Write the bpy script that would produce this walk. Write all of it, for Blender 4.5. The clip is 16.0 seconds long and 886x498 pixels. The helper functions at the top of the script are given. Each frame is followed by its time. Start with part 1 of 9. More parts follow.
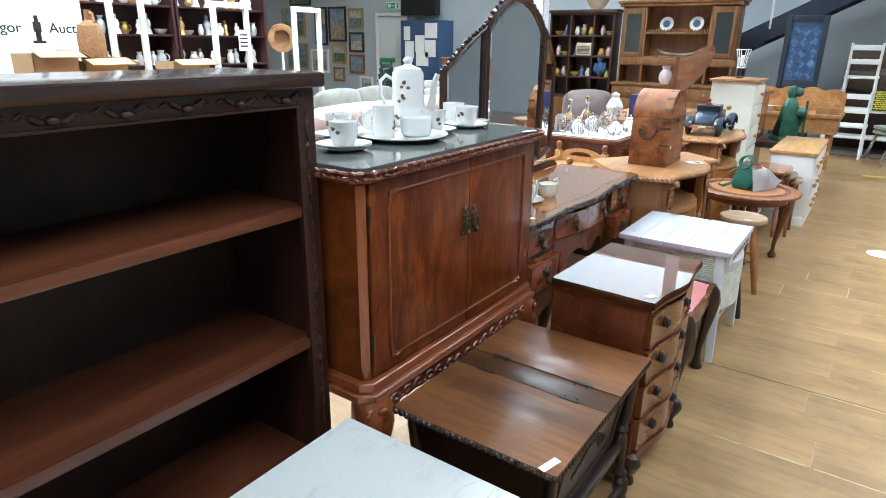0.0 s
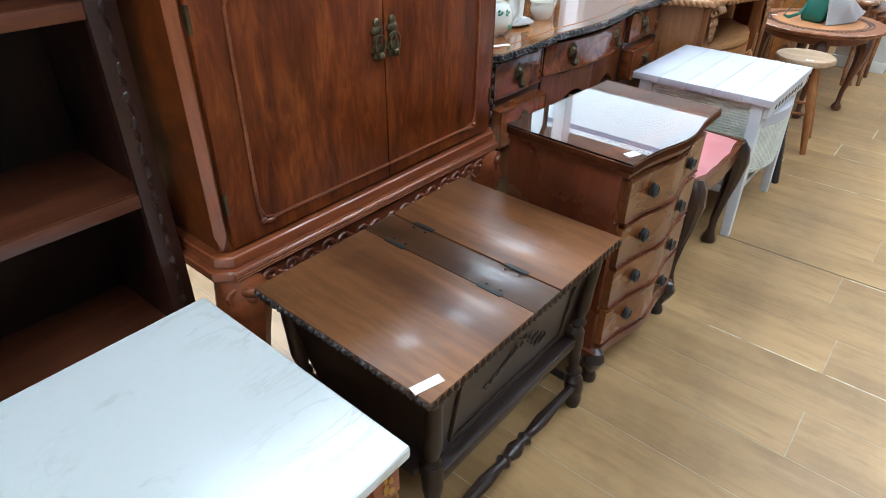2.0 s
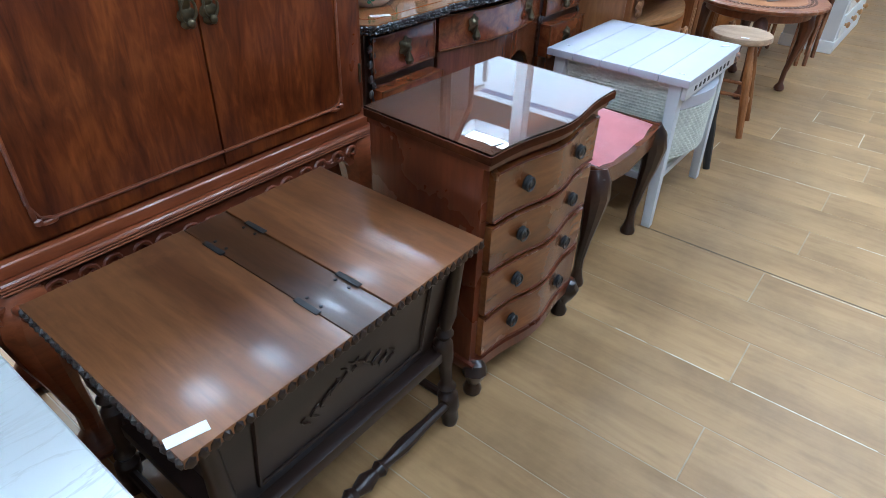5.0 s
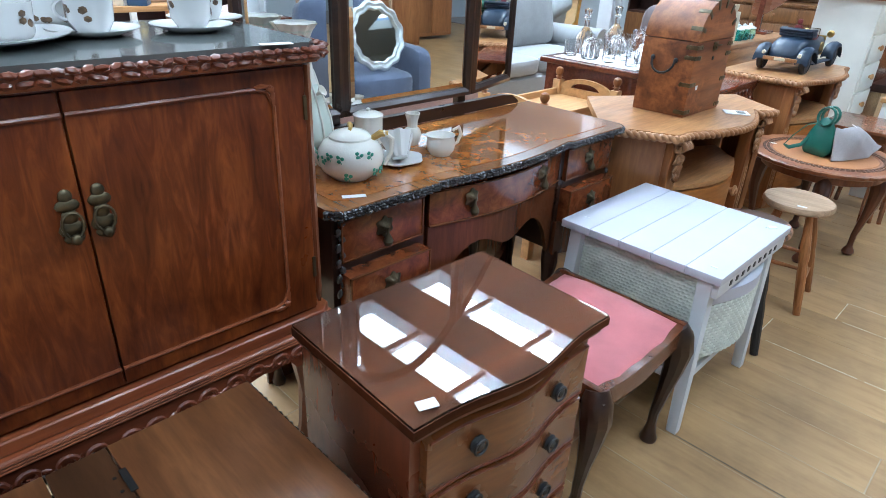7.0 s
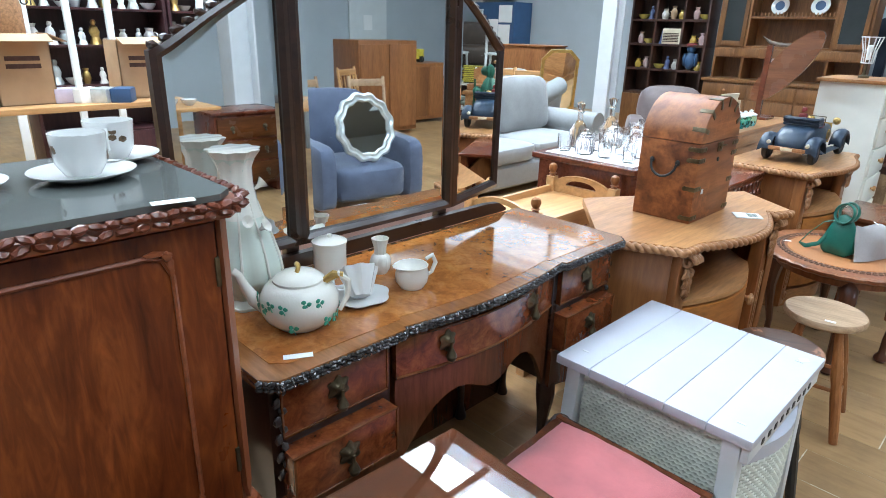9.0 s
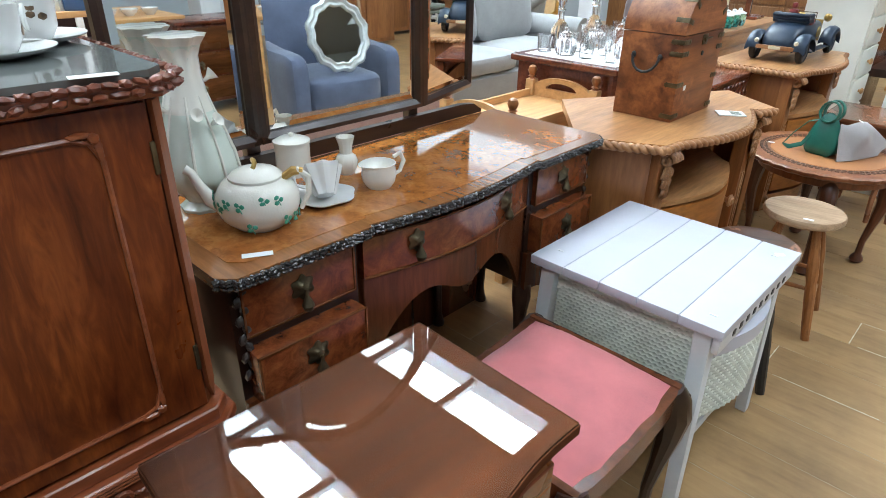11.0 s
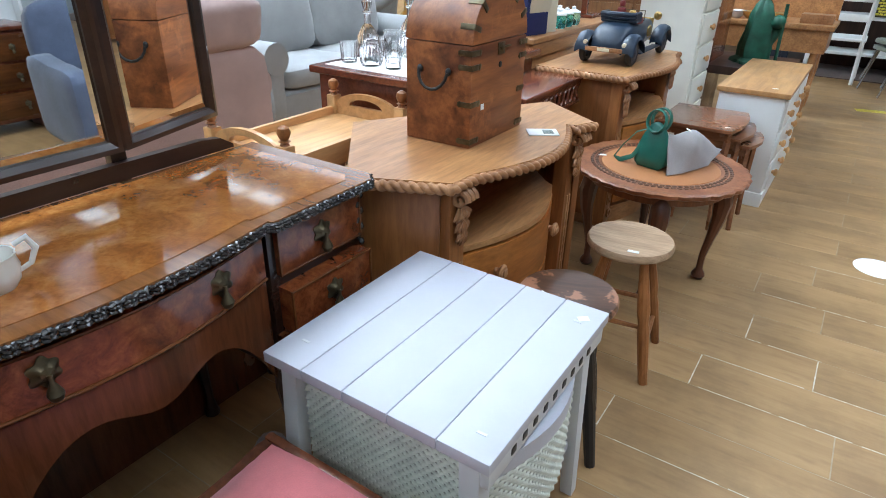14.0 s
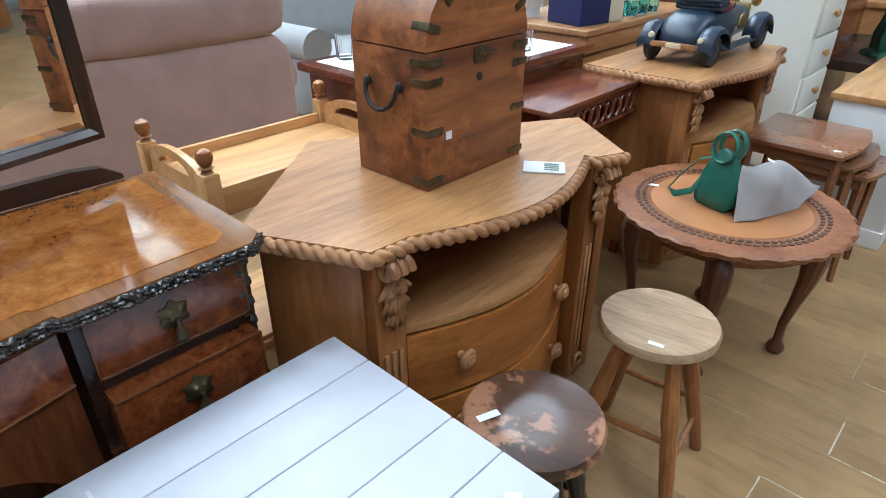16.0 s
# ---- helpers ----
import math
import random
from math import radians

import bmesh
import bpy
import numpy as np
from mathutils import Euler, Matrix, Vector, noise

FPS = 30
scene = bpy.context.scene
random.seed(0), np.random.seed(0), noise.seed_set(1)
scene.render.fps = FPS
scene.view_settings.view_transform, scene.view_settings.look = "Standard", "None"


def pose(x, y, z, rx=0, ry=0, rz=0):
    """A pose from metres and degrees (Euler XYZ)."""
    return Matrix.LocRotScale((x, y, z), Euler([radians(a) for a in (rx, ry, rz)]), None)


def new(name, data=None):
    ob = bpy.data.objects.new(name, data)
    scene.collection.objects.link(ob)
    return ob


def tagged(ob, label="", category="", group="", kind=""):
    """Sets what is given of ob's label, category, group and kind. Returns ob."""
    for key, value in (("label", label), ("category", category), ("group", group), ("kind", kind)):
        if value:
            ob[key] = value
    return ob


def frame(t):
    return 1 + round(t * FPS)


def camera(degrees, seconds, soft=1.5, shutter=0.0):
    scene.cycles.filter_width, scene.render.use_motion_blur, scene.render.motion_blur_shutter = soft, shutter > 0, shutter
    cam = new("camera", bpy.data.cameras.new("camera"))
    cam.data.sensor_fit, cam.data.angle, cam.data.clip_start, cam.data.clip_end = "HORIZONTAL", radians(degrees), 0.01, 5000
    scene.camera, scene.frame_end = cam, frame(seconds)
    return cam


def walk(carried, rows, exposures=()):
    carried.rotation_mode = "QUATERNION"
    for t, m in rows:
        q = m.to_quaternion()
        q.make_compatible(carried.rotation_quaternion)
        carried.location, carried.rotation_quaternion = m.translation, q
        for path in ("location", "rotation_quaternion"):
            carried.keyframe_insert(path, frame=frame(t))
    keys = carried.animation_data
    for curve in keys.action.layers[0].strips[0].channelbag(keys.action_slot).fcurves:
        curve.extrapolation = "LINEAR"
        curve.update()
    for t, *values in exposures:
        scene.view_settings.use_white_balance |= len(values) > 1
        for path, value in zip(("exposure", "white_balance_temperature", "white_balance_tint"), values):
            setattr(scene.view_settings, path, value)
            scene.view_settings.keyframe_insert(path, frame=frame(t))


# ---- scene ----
cam = camera(71.9, 16.0, soft=0.95)
METRES, EYE, TILT, LEAN, TURN = 3.4, 1.482, 0.0, 0.0, 35.0
ROWS = [
    (0.0, 0.0, 0.0, 0.0, 0.22, -18.76, -0.65),
    (0.5, 0.014, 0.0593, -0.0069, -2.55, -19.29, -0.84),
    (1.0, 0.0303, 0.0974, -0.0154, -4.39, -22.61, -1.24),
    (1.5, 0.0661, 0.1202, -0.0309, -0.76, -27.12, -1.35),
    (2.0, 0.1006, 0.1336, -0.0518, 5.18, -33.09, -0.62),
    (2.5, 0.116, 0.1362, -0.0676, 8.04, -37.19, 0.6),
    (3.0, 0.1257, 0.1347, -0.0816, 8.84, -39.64, 0.74),
    (3.5, 0.136, 0.132, -0.0869, 7.08, -41.54, 0.71),
    (4.0, 0.1505, 0.1412, -0.0797, 3.07, -38.21, -0.48),
    (6.5, 0.2266, 0.2965, -0.0526, 7.8, -30.61, -2.7),
    (7.0, 0.2368, 0.3154, -0.0348, 10.4, -26.52, -2.41),
    (7.5, 0.2364, 0.343, -0.0258, 11.12, -24.16, -1.71),
    (8.0, 0.2297, 0.3831, -0.0136, 10.45, -19.68, -1.4),
    (10.5, 0.2497, 0.4233, -0.0268, 10.12, -23.84, -0.79),
    (11.0, 0.2561, 0.4241, -0.0368, 8.9, -27.25, -0.8),
    (11.5, 0.2634, 0.4245, -0.0427, 8.41, -29.45, 0.01),
    (12.0, 0.2795, 0.4311, -0.0457, 6.0, -30.26, -0.07),
    (12.5, 0.3071, 0.4463, -0.0421, 4.88, -28.11, -1.03),
    (13.0, 0.3305, 0.4689, -0.0385, 4.83, -27.01, -1.22),
    (13.5, 0.3481, 0.5178, -0.0431, 0.61, -27.97, -1.4),
    (14.0, 0.3598, 0.5705, -0.0424, -1.26, -27.27, -1.03),
    (14.5, 0.3853, 0.6059, -0.0416, 0.5, -26.32, -0.59),
    (15.0, 0.4294, 0.6458, -0.0402, 7.21, -25.3, -1.32),
    (15.5, 0.4497, 0.6824, -0.0433, 9.98, -26.4, -0.65),
    (16.0, 0.4614, 0.7302, -0.0498, 8.57, -29.14, 0.17),
]
walk(cam, [(t, pose(0, 0, EYE, TILT, LEAN, TURN) @ pose(METRES * x, METRES * y, METRES * z, 90 + pitch, roll, yaw)) for t, x, y, z, yaw, pitch, roll in ROWS],
     exposures=[(0.0, 1.2, 6500, 10), (0.5, 1.3, 6500, 10), (1.5, 1.4, 6400, 10), (2.5, 0.83, 6100, 10), (3.0, 0.75, 5950, 10), (4.0, 0.72, 5700, 11), (6.5, 1.38, 5400, 10), (7.0, 0.98, 5800, 10),
                (8.0, 1.03, 5900, 10), (10.5, 0.95, 6500, 10), (11.5, 0.9, 6400, 10), (13.0, 0.83, 5900, 10), (14.0, 0.66, 6200, 12), (14.5, 0.64, 6500, 14), (16.0, 0.67, 6200, 10)])

# ---- world and light ----
world = bpy.data.worlds.new("sky")
scene.world = world
world.use_nodes = True
wn = world.node_tree.nodes
sky = wn.new("ShaderNodeTexSky")
sky.sky_type, sky.sun_disc, sky.sun_elevation, sky.sun_rotation = "NISHITA", False, radians(48), radians(40)
wn["Background"].inputs["Strength"].default_value = 0.12
world.node_tree.links.new(sky.outputs[0], wn["Background"].inputs["Color"])

CEIL = 5.0
BANDS = [(-4.3, -3.4), (-1.2, -0.4), (1.9, 2.55), (3.55, 4.2), (5.7, 6.38), (7.15, 7.85), (9.6, 10.4)]
SKY_XS = [(-6.35, -2.85), (0.1, 3.35)]


def sky_lamp(x0, x1, y0, y1, power):
    lamp = bpy.data.lights.new("skylight_lamp", "AREA")
    lamp.shape, lamp.size, lamp.size_y = "RECTANGLE", x1 - x0, y1 - y0
    lamp.energy, lamp.color = power, (0.78, 0.92, 1.02)
    ob = new("skylight_lamp", lamp)
    ob.matrix_world = pose((x0 + x1) / 2, (y0 + y1) / 2, CEIL + 0.32)


for y0, y1 in BANDS:
    for (x0, x1), power in zip(SKY_XS, (255, 94)):
        sky_lamp(x0 - 0.1, x1 + 0.1, y0 - 0.1, y1 + 0.1, power * (y1 - y0 + 0.2) * (0.55 if y0 > 9 else 1.0))


def daylight_lamp(x, y, z, tilt, w, h, radiance):
    """The pale sky seen through high glazing, one sheet behind the openings."""
    lamp = bpy.data.lights.new("daylight_lamp", "AREA")
    lamp.shape, lamp.size, lamp.size_y = "RECTANGLE", w, h
    lamp.energy, lamp.color = radiance * w * h * math.pi, (0.86, 1.0, 0.97)
    new("daylight_lamp", lamp).matrix_world = pose(x, y, z, tilt)


daylight_lamp(-6.7, 12.5, 4.65, -90, 11.4, 1.2, 0.85)
daylight_lamp(-6.7, 11.85, CEIL + 0.32, 0, 11.4, 1.1, 0.85)
daylight_lamp(-10.55, 3.0, CEIL + 0.4, 0, 3.7, 15.6, 1.6)


# ---- materials ----
def nodes_of(name):
    m = bpy.data.materials.new(name)
    m.use_nodes = True
    n, l = m.node_tree.nodes, m.node_tree.links
    return m, n, l, n["Principled BSDF"]


def coords(n, l, scale, source="Object"):
    tc, mp = n.new("ShaderNodeTexCoord"), n.new("ShaderNodeMapping")
    mp.inputs["Scale"].default_value = scale
    l.new(tc.outputs[source], mp.inputs["Vector"])
    return mp.outputs["Vector"]


def noise_tex(n, l, vec, scale, detail=4, rough=0.55, distort=0.0):
    t = n.new("ShaderNodeTexNoise")
    t.inputs["Scale"].default_value, t.inputs["Detail"].default_value = scale, detail
    t.inputs["Roughness"].default_value, t.inputs["Distortion"].default_value = rough, distort
    if vec is not None:
        l.new(vec, t.inputs["Vector"])
    return t.outputs["Fac"]


def ramp(n, l, fac, stops):
    r = n.new("ShaderNodeValToRGB")
    e = r.color_ramp.elements
    while len(e) < len(stops):
        e.new(0.5)
    for el, (p, c) in zip(e, stops):
        el.position, el.color = p, (*c, 1)
    l.new(fac, r.inputs["Fac"])
    return r.outputs["Color"]


def mixc(n, l, fac, a, b, mode="MIX"):
    m = n.new("ShaderNodeMix")
    m.data_type, m.blend_type = "RGBA", mode
    for sock, v in (("Factor", fac), ("A", a), ("B", b)):
        s = [i for i in m.inputs if i.name == sock and i.enabled][0]
        if isinstance(v, (int, float)):
            s.default_value = v
        elif isinstance(v, tuple):
            s.default_value = (*v, 1)
        else:
            l.new(v, s)
    return [o for o in m.outputs if o.enabled][0]


def bump(n, l, bs, height, strength, dist=0.002):
    b = n.new("ShaderNodeBump")
    b.inputs["Strength"].default_value, b.inputs["Distance"].default_value = strength, dist
    l.new(height, b.inputs["Height"])
    l.new(b.outputs["Normal"], bs.inputs["Normal"])


def span(n, l, fac, lo, hi):
    r = n.new("ShaderNodeMapRange")
    r.inputs["To Min"].default_value, r.inputs["To Max"].default_value = lo, hi
    l.new(fac, r.inputs["Value"])
    return r.outputs["Result"]


def mul(c, k):
    return tuple(min(1.0, v * k) for v in c)


def wood(name, dark, light, axis="Z", rough=0.35, coat=0.0, figure=1.0, grain=1.0, scale=1.0, wear=0.0, spread=0.12, bare=0.58, patch=9, knots=0.0):
    """Wood with long grain along an axis, broad figure, fine pores and some wear."""
    m, n, l, bs = nodes_of(name)
    k = {"X": (0.12, 1, 1), "Y": (1, 0.12, 1), "Z": (1, 1, 0.12)}[axis]
    vec = coords(n, l, tuple(v * scale for v in k))
    info = n.new("ShaderNodeObjectInfo")
    shift = n.new("ShaderNodeVectorMath")
    shift.operation = "ADD"
    l.new(vec, shift.inputs[0])
    l.new(span(n, l, info.outputs["Random"], 0, 40), shift.inputs[1])
    v = shift.outputs[0]
    broad = noise_tex(n, l, v, 7 * figure, 3, 0.5, 0.9)
    fine = noise_tex(n, l, v, 70 * grain, 4, 0.65, 0.3)
    pores = noise_tex(n, l, v, 260, 2)
    c1 = ramp(n, l, broad, [(0.3, dark), (0.5, mul(tuple((a + b) / 2 for a, b in zip(dark, light)), 1.0)), (0.72, light)])
    c2 = ramp(n, l, fine, [(0.32, (0.5, 0.46, 0.42)), (0.6, (1.0, 1.0, 1.0)), (0.8, (1.16, 1.12, 1.08))])
    col = mixc(n, l, 0.65, c1, c2, "MULTIPLY")
    tone = n.new("ShaderNodeHueSaturation")
    l.new(col, tone.inputs["Color"])
    l.new(span(n, l, info.outputs["Random"], 1 - spread, 1 + spread), tone.inputs["Value"])
    col = tone.outputs["Color"]
    if knots:
        kv = n.new("ShaderNodeTexVoronoi")
        kv.inputs["Scale"].default_value = 6.5
        l.new(coords(n, l, {"X": (0.5, 1, 1), "Y": (1, 0.5, 1), "Z": (1, 1, 0.5)}[axis]), kv.inputs["Vector"])
        kf = ramp(n, l, kv.outputs["Distance"], [(0.03, (knots, knots, knots)), (0.11, (0, 0, 0))])
        pick = ramp(n, l, noise_tex(n, l, coords(n, l, (1, 1, 1)), 4, 2), [(0.5, (0, 0, 0)), (0.54, (1, 1, 1))])
        col = mixc(n, l, mixc(n, l, 1.0, kf, pick, "MULTIPLY"), col, mul(dark, 0.3))
    if wear:
        w = noise_tex(n, l, coords(n, l, (1, 1, 1)), patch, 5, 0.7)
        wf = ramp(n, l, w, [(bare, (0, 0, 0)), (bare + (0.14 if bare > 0.55 else 0.04), (wear, wear, wear))])
        col = mixc(n, l, wf, col, mul(light, 1.5 if bare > 0.55 else 4.5))
    l.new(col, bs.inputs["Base Color"])
    smear = noise_tex(n, l, coords(n, l, (1, 1, 1)), 5, 4)
    l.new(span(n, l, smear, rough * 0.7, rough * 1.35), bs.inputs["Roughness"])
    bs.inputs["Coat Weight"].default_value = coat
    bs.inputs["Coat Roughness"].default_value = 0.12
    bump(n, l, bs, mixc(n, l, 0.4, fine, pores), 0.12, 0.001)
    return m


def burl(name, dark, mid, light, rough=0.18, coat=0.4, scale=1.0):
    m, n, l, bs = nodes_of(name)
    vec = coords(n, l, (scale, scale, scale))
    a = noise_tex(n, l, vec, 13, 6, 0.65, 0.8)
    b = noise_tex(n, l, vec, 45, 4, 0.6, 1.2)
    c1 = ramp(n, l, a, [(0.32, dark), (0.5, mid), (0.68, light)])
    c2 = ramp(n, l, b, [(0.35, (0.4, 0.34, 0.3)), (0.6, (1, 1, 1))])
    eyes = n.new("ShaderNodeTexVoronoi")
    eyes.inputs["Scale"].default_value = 60
    l.new(vec, eyes.inputs["Vector"])
    dots = ramp(n, l, eyes.outputs["Distance"], [(0.12, (0.55, 0.46, 0.4)), (0.32, (1, 1, 1))])
    cloud = ramp(n, l, noise_tex(n, l, vec, 5, 4, 0.6, 1.0), [(0.36, (0.74, 0.64, 0.56)), (0.55, (1, 1, 1)), (0.72, (1.15, 1.12, 1.05))])
    c = mixc(n, l, 0.35, c1, c2, "MULTIPLY")
    c = mixc(n, l, 0.25, c, dots, "MULTIPLY")
    l.new(mixc(n, l, 0.8, c, cloud, "MULTIPLY"), bs.inputs["Base Color"])
    l.new(span(n, l, noise_tex(n, l, vec, 4), rough * 0.7, rough * 1.5), bs.inputs["Roughness"])
    bs.inputs["Coat Weight"].default_value, bs.inputs["Coat Roughness"].default_value = coat, 0.04
    return m


def flame(name, dark, mid, light, rough=0.3, coat=0.15):
    """Crotch-figured veneer: soft feathered flames that rise from the foot of a door."""
    m, n, l, bs = nodes_of(name)
    big = noise_tex(n, l, coords(n, l, (1, 3.2, 1.1)), 2.6, 4, 0.55, 1.6)
    feather = noise_tex(n, l, coords(n, l, (1, 5.0, 0.9)), 7, 5, 0.6, 2.2)
    streak = noise_tex(n, l, coords(n, l, (1, 1, 0.05)), 130, 3, 0.6)
    c = ramp(n, l, mixc(n, l, 0.4, big, feather), [(0.34, dark), (0.5, mid), (0.64, light)])
    c = mixc(n, l, 0.2, c, ramp(n, l, streak, [(0.3, (0.62, 0.56, 0.5)), (0.65, (1, 1, 1))]), "MULTIPLY")
    l.new(c, bs.inputs["Base Color"])
    l.new(span(n, l, noise_tex(n, l, coords(n, l, (1, 1, 1)), 4, 5), rough * 0.7, rough * 1.4), bs.inputs["Roughness"])
    bs.inputs["Specular IOR Level"].default_value = 0.3
    bs.inputs["Coat Weight"].default_value, bs.inputs["Coat Roughness"].default_value = coat, 0.15
    bump(n, l, bs, streak, 0.06, 0.001)
    return m


def paint(name, col, rough=0.5, var=0.08, scale=6, metal=0.0, bumpy=0.1, dirt=None, coat=0.0):
    m, n, l, bs = nodes_of(name)
    vec = coords(n, l, (1, 1, 1))
    a, b = noise_tex(n, l, vec, scale, 5), noise_tex(n, l, vec, scale * 22, 3)
    c = ramp(n, l, a, [(0.3, mul(col, 1 - var)), (0.7, mul(col, 1 + var))])
    if dirt:
        d = ramp(n, l, noise_tex(n, l, vec, scale * 3, 6, 0.75), [(0.6, (0, 0, 0)), (0.75, (0.7, 0.7, 0.7))])
        c = mixc(n, l, d, c, dirt)
    l.new(c, bs.inputs["Base Color"])
    l.new(span(n, l, b, rough * 0.8, min(1, rough * 1.2)), bs.inputs["Roughness"])
    bs.inputs["Metallic"].default_value = metal
    bs.inputs["Coat Weight"].default_value = coat
    if bumpy:
        bump(n, l, bs, b, bumpy, 0.0015)
    return m


def fabric(name, col, scale=1.0, rough=0.9, nap=0.25, sheen=0.3):
    m, n, l, bs = nodes_of(name)
    vec = coords(n, l, (scale, scale, scale))
    a, b, c = noise_tex(n, l, vec, 6, 4), noise_tex(n, l, vec, 420, 2), noise_tex(n, l, vec, 35, 4)
    col1 = ramp(n, l, a, [(0.3, mul(col, 1 - nap)), (0.7, mul(col, 1 + nap * 0.6))])
    col2 = ramp(n, l, b, [(0.3, (0.7, 0.7, 0.7)), (0.7, (1.1, 1.1, 1.1))])
    l.new(mixc(n, l, 0.8, col1, col2, "MULTIPLY"), bs.inputs["Base Color"])
    bs.inputs["Roughness"].default_value = rough
    bs.inputs["Sheen Weight"].default_value = sheen
    bump(n, l, bs, mixc(n, l, 0.5, b, c), 0.4, 0.002)
    return m


def glass(name, tint=(1, 1, 1), rough=0.0, ior=1.45):
    m, n, l, bs = nodes_of(name)
    bs.inputs["Base Color"].default_value = (*tint, 1)
    bs.inputs["Transmission Weight"].default_value, bs.inputs["IOR"].default_value = 1.0, ior
    bs.inputs["Roughness"].default_value = rough
    return m


def mirror(name):
    m, n, l, bs = nodes_of(name)
    bs.inputs["Base Color"].default_value = (0.86, 0.88, 0.87, 1)
    bs.inputs["Metallic"].default_value, bs.inputs["Roughness"].default_value = 1.0, 0.015
    return m


def marble(name):
    m, n, l, bs = nodes_of(name)
    vec = coords(n, l, (2.6, 0.8, 1))
    a = noise_tex(n, l, vec, 3.2, 8, 0.6, 1.6)
    vein = ramp(n, l, a, [(0.47, (0.72, 0.75, 0.74)), (0.5, (0.5, 0.5, 0.45)), (0.525, (0.72, 0.755, 0.745))])
    spots = noise_tex(n, l, coords(n, l, (5, 1.4, 1)), 7, 5, 0.6, 0.6)
    c = mixc(n, l, ramp(n, l, spots, [(0.62, (0, 0, 0)), (0.72, (0.5, 0.5, 0.5))]), (0.73, 0.765, 0.755), (0.56, 0.57, 0.53))
    sel = ramp(n, l, noise_tex(n, l, coords(n, l, (1, 1, 1)), 2.4, 2), [(0.45, (0, 0, 0)), (0.62, (0.7, 0.7, 0.7))])
    l.new(mixc(n, l, sel, c, vein), bs.inputs["Base Color"])
    bs.inputs["Roughness"].default_value = 0.33
    return m


def plank_mat(name):
    m, n, l, bs = nodes_of(name)
    info = n.new("ShaderNodeObjectInfo")
    geo = n.new("ShaderNodeNewGeometry")
    add = n.new("ShaderNodeMath")
    l.new(info.outputs["Random"], add.inputs[0])
    l.new(geo.outputs["Random Per Island"], add.inputs[1])
    vec = coords(n, l, (0.1, 1, 1))
    sh = n.new("ShaderNodeVectorMath")
    l.new(vec, sh.inputs[0])
    l.new(span(n, l, add.outputs[0], 0, 30), sh.inputs[1])
    a = noise_tex(n, l, sh.outputs[0], 9, 4, 0.55, 1.2)
    b = noise_tex(n, l, sh.outputs[0], 60, 4, 0.6, 0.4)
    knots = noise_tex(n, l, coords(n, l, (0.4, 1, 1)), 11, 3, 0.6)
    c1 = ramp(n, l, a, [(0.28, (0.3, 0.172, 0.072)), (0.5, (0.362, 0.215, 0.094)), (0.75, (0.42, 0.258, 0.118))])
    c2 = ramp(n, l, b, [(0.3, (0.68, 0.62, 0.55)), (0.6, (1, 1, 1))])
    c = mixc(n, l, 0.3, c1, c2, "MULTIPLY")
    c = mixc(n, l, ramp(n, l, knots, [(0.62, (0, 0, 0)), (0.74, (0.3, 0.3, 0.3))]), c, (0.14, 0.075, 0.035))
    blotch = noise_tex(n, l, coords(n, l, (1, 1, 1)), 2.6, 6, 0.65)
    c = mixc(n, l, 0.7, c, ramp(n, l, blotch, [(0.32, (0.52, 0.5, 0.48)), (0.55, (1, 1, 1)), (0.75, (1.08, 1.08, 1.08))]), "MULTIPLY")
    tone = n.new("ShaderNodeHueSaturation")
    l.new(c, tone.inputs["Color"])
    l.new(span(n, l, info.outputs["Random"], 0.95, 1.05), tone.inputs["Value"])
    l.new(tone.outputs["Color"], bs.inputs["Base Color"])
    l.new(span(n, l, noise_tex(n, l, coords(n, l, (1, 1, 1)), 3, 5), 0.28, 0.5), bs.inputs["Roughness"])
    bump(n, l, bs, b, 0.08, 0.001)
    return m


M_BOOK = wood("dark oak", (0.014, 0.005, 0.004), (0.05, 0.017, 0.011), "Y", 0.36, 0.1)
M_BOOKV = wood("dark oak upright", (0.014, 0.005, 0.004), (0.05, 0.017, 0.011), "Z", 0.36, 0.1)
M_BOOK_SHELF = wood("stained shelf", (0.065, 0.017, 0.008), (0.165, 0.05, 0.023), "Y", 0.33, 0.15)
M_MAHOG = flame("mahogany figured", (0.06, 0.0105, 0.0033), (0.148, 0.0315, 0.0074), (0.265, 0.066, 0.0135), 0.3, 0.06)
M_MAHOG_C = wood("mahogany carved", (0.15, 0.034, 0.0115), (0.32, 0.086, 0.029), "Y", 0.32, 0.25)
M_MAHOG_L = wood("mahogany pale edge", (0.21, 0.055, 0.02), (0.36, 0.105, 0.04), "Z", 0.34, 0.2)
M_DOUGH = wood("dark oak top", (0.085, 0.028, 0.01), (0.3, 0.12, 0.042), "X", 0.4, 0.16, 1.0, 1.0, 0.8, 0.18, 0.12, 0.57, 7)
M_DOUGH_D = wood("black oak", (0.009, 0.0045, 0.003), (0.03, 0.013, 0.008), "Y", 0.36, 0.05)
M_CHEST = wood("chest mahogany", (0.1, 0.022, 0.009), (0.18, 0.044, 0.017), "Z", 0.27, 0.3)
M_CHEST_F = wood("chest drawer mahogany", (0.095, 0.029, 0.0085), (0.21, 0.071, 0.021), "Y", 0.25, 0.35)
M_BURL = burl("burr walnut", (0.32, 0.1, 0.021), (0.46, 0.165, 0.036), (0.57, 0.245, 0.065), 0.1, 0.9, 1.1)
M_BURL_D = burl("burr walnut drawer", (0.09, 0.02, 0.007), (0.2, 0.05, 0.016), (0.3, 0.09, 0.028), 0.2, 0.4, 1.6)
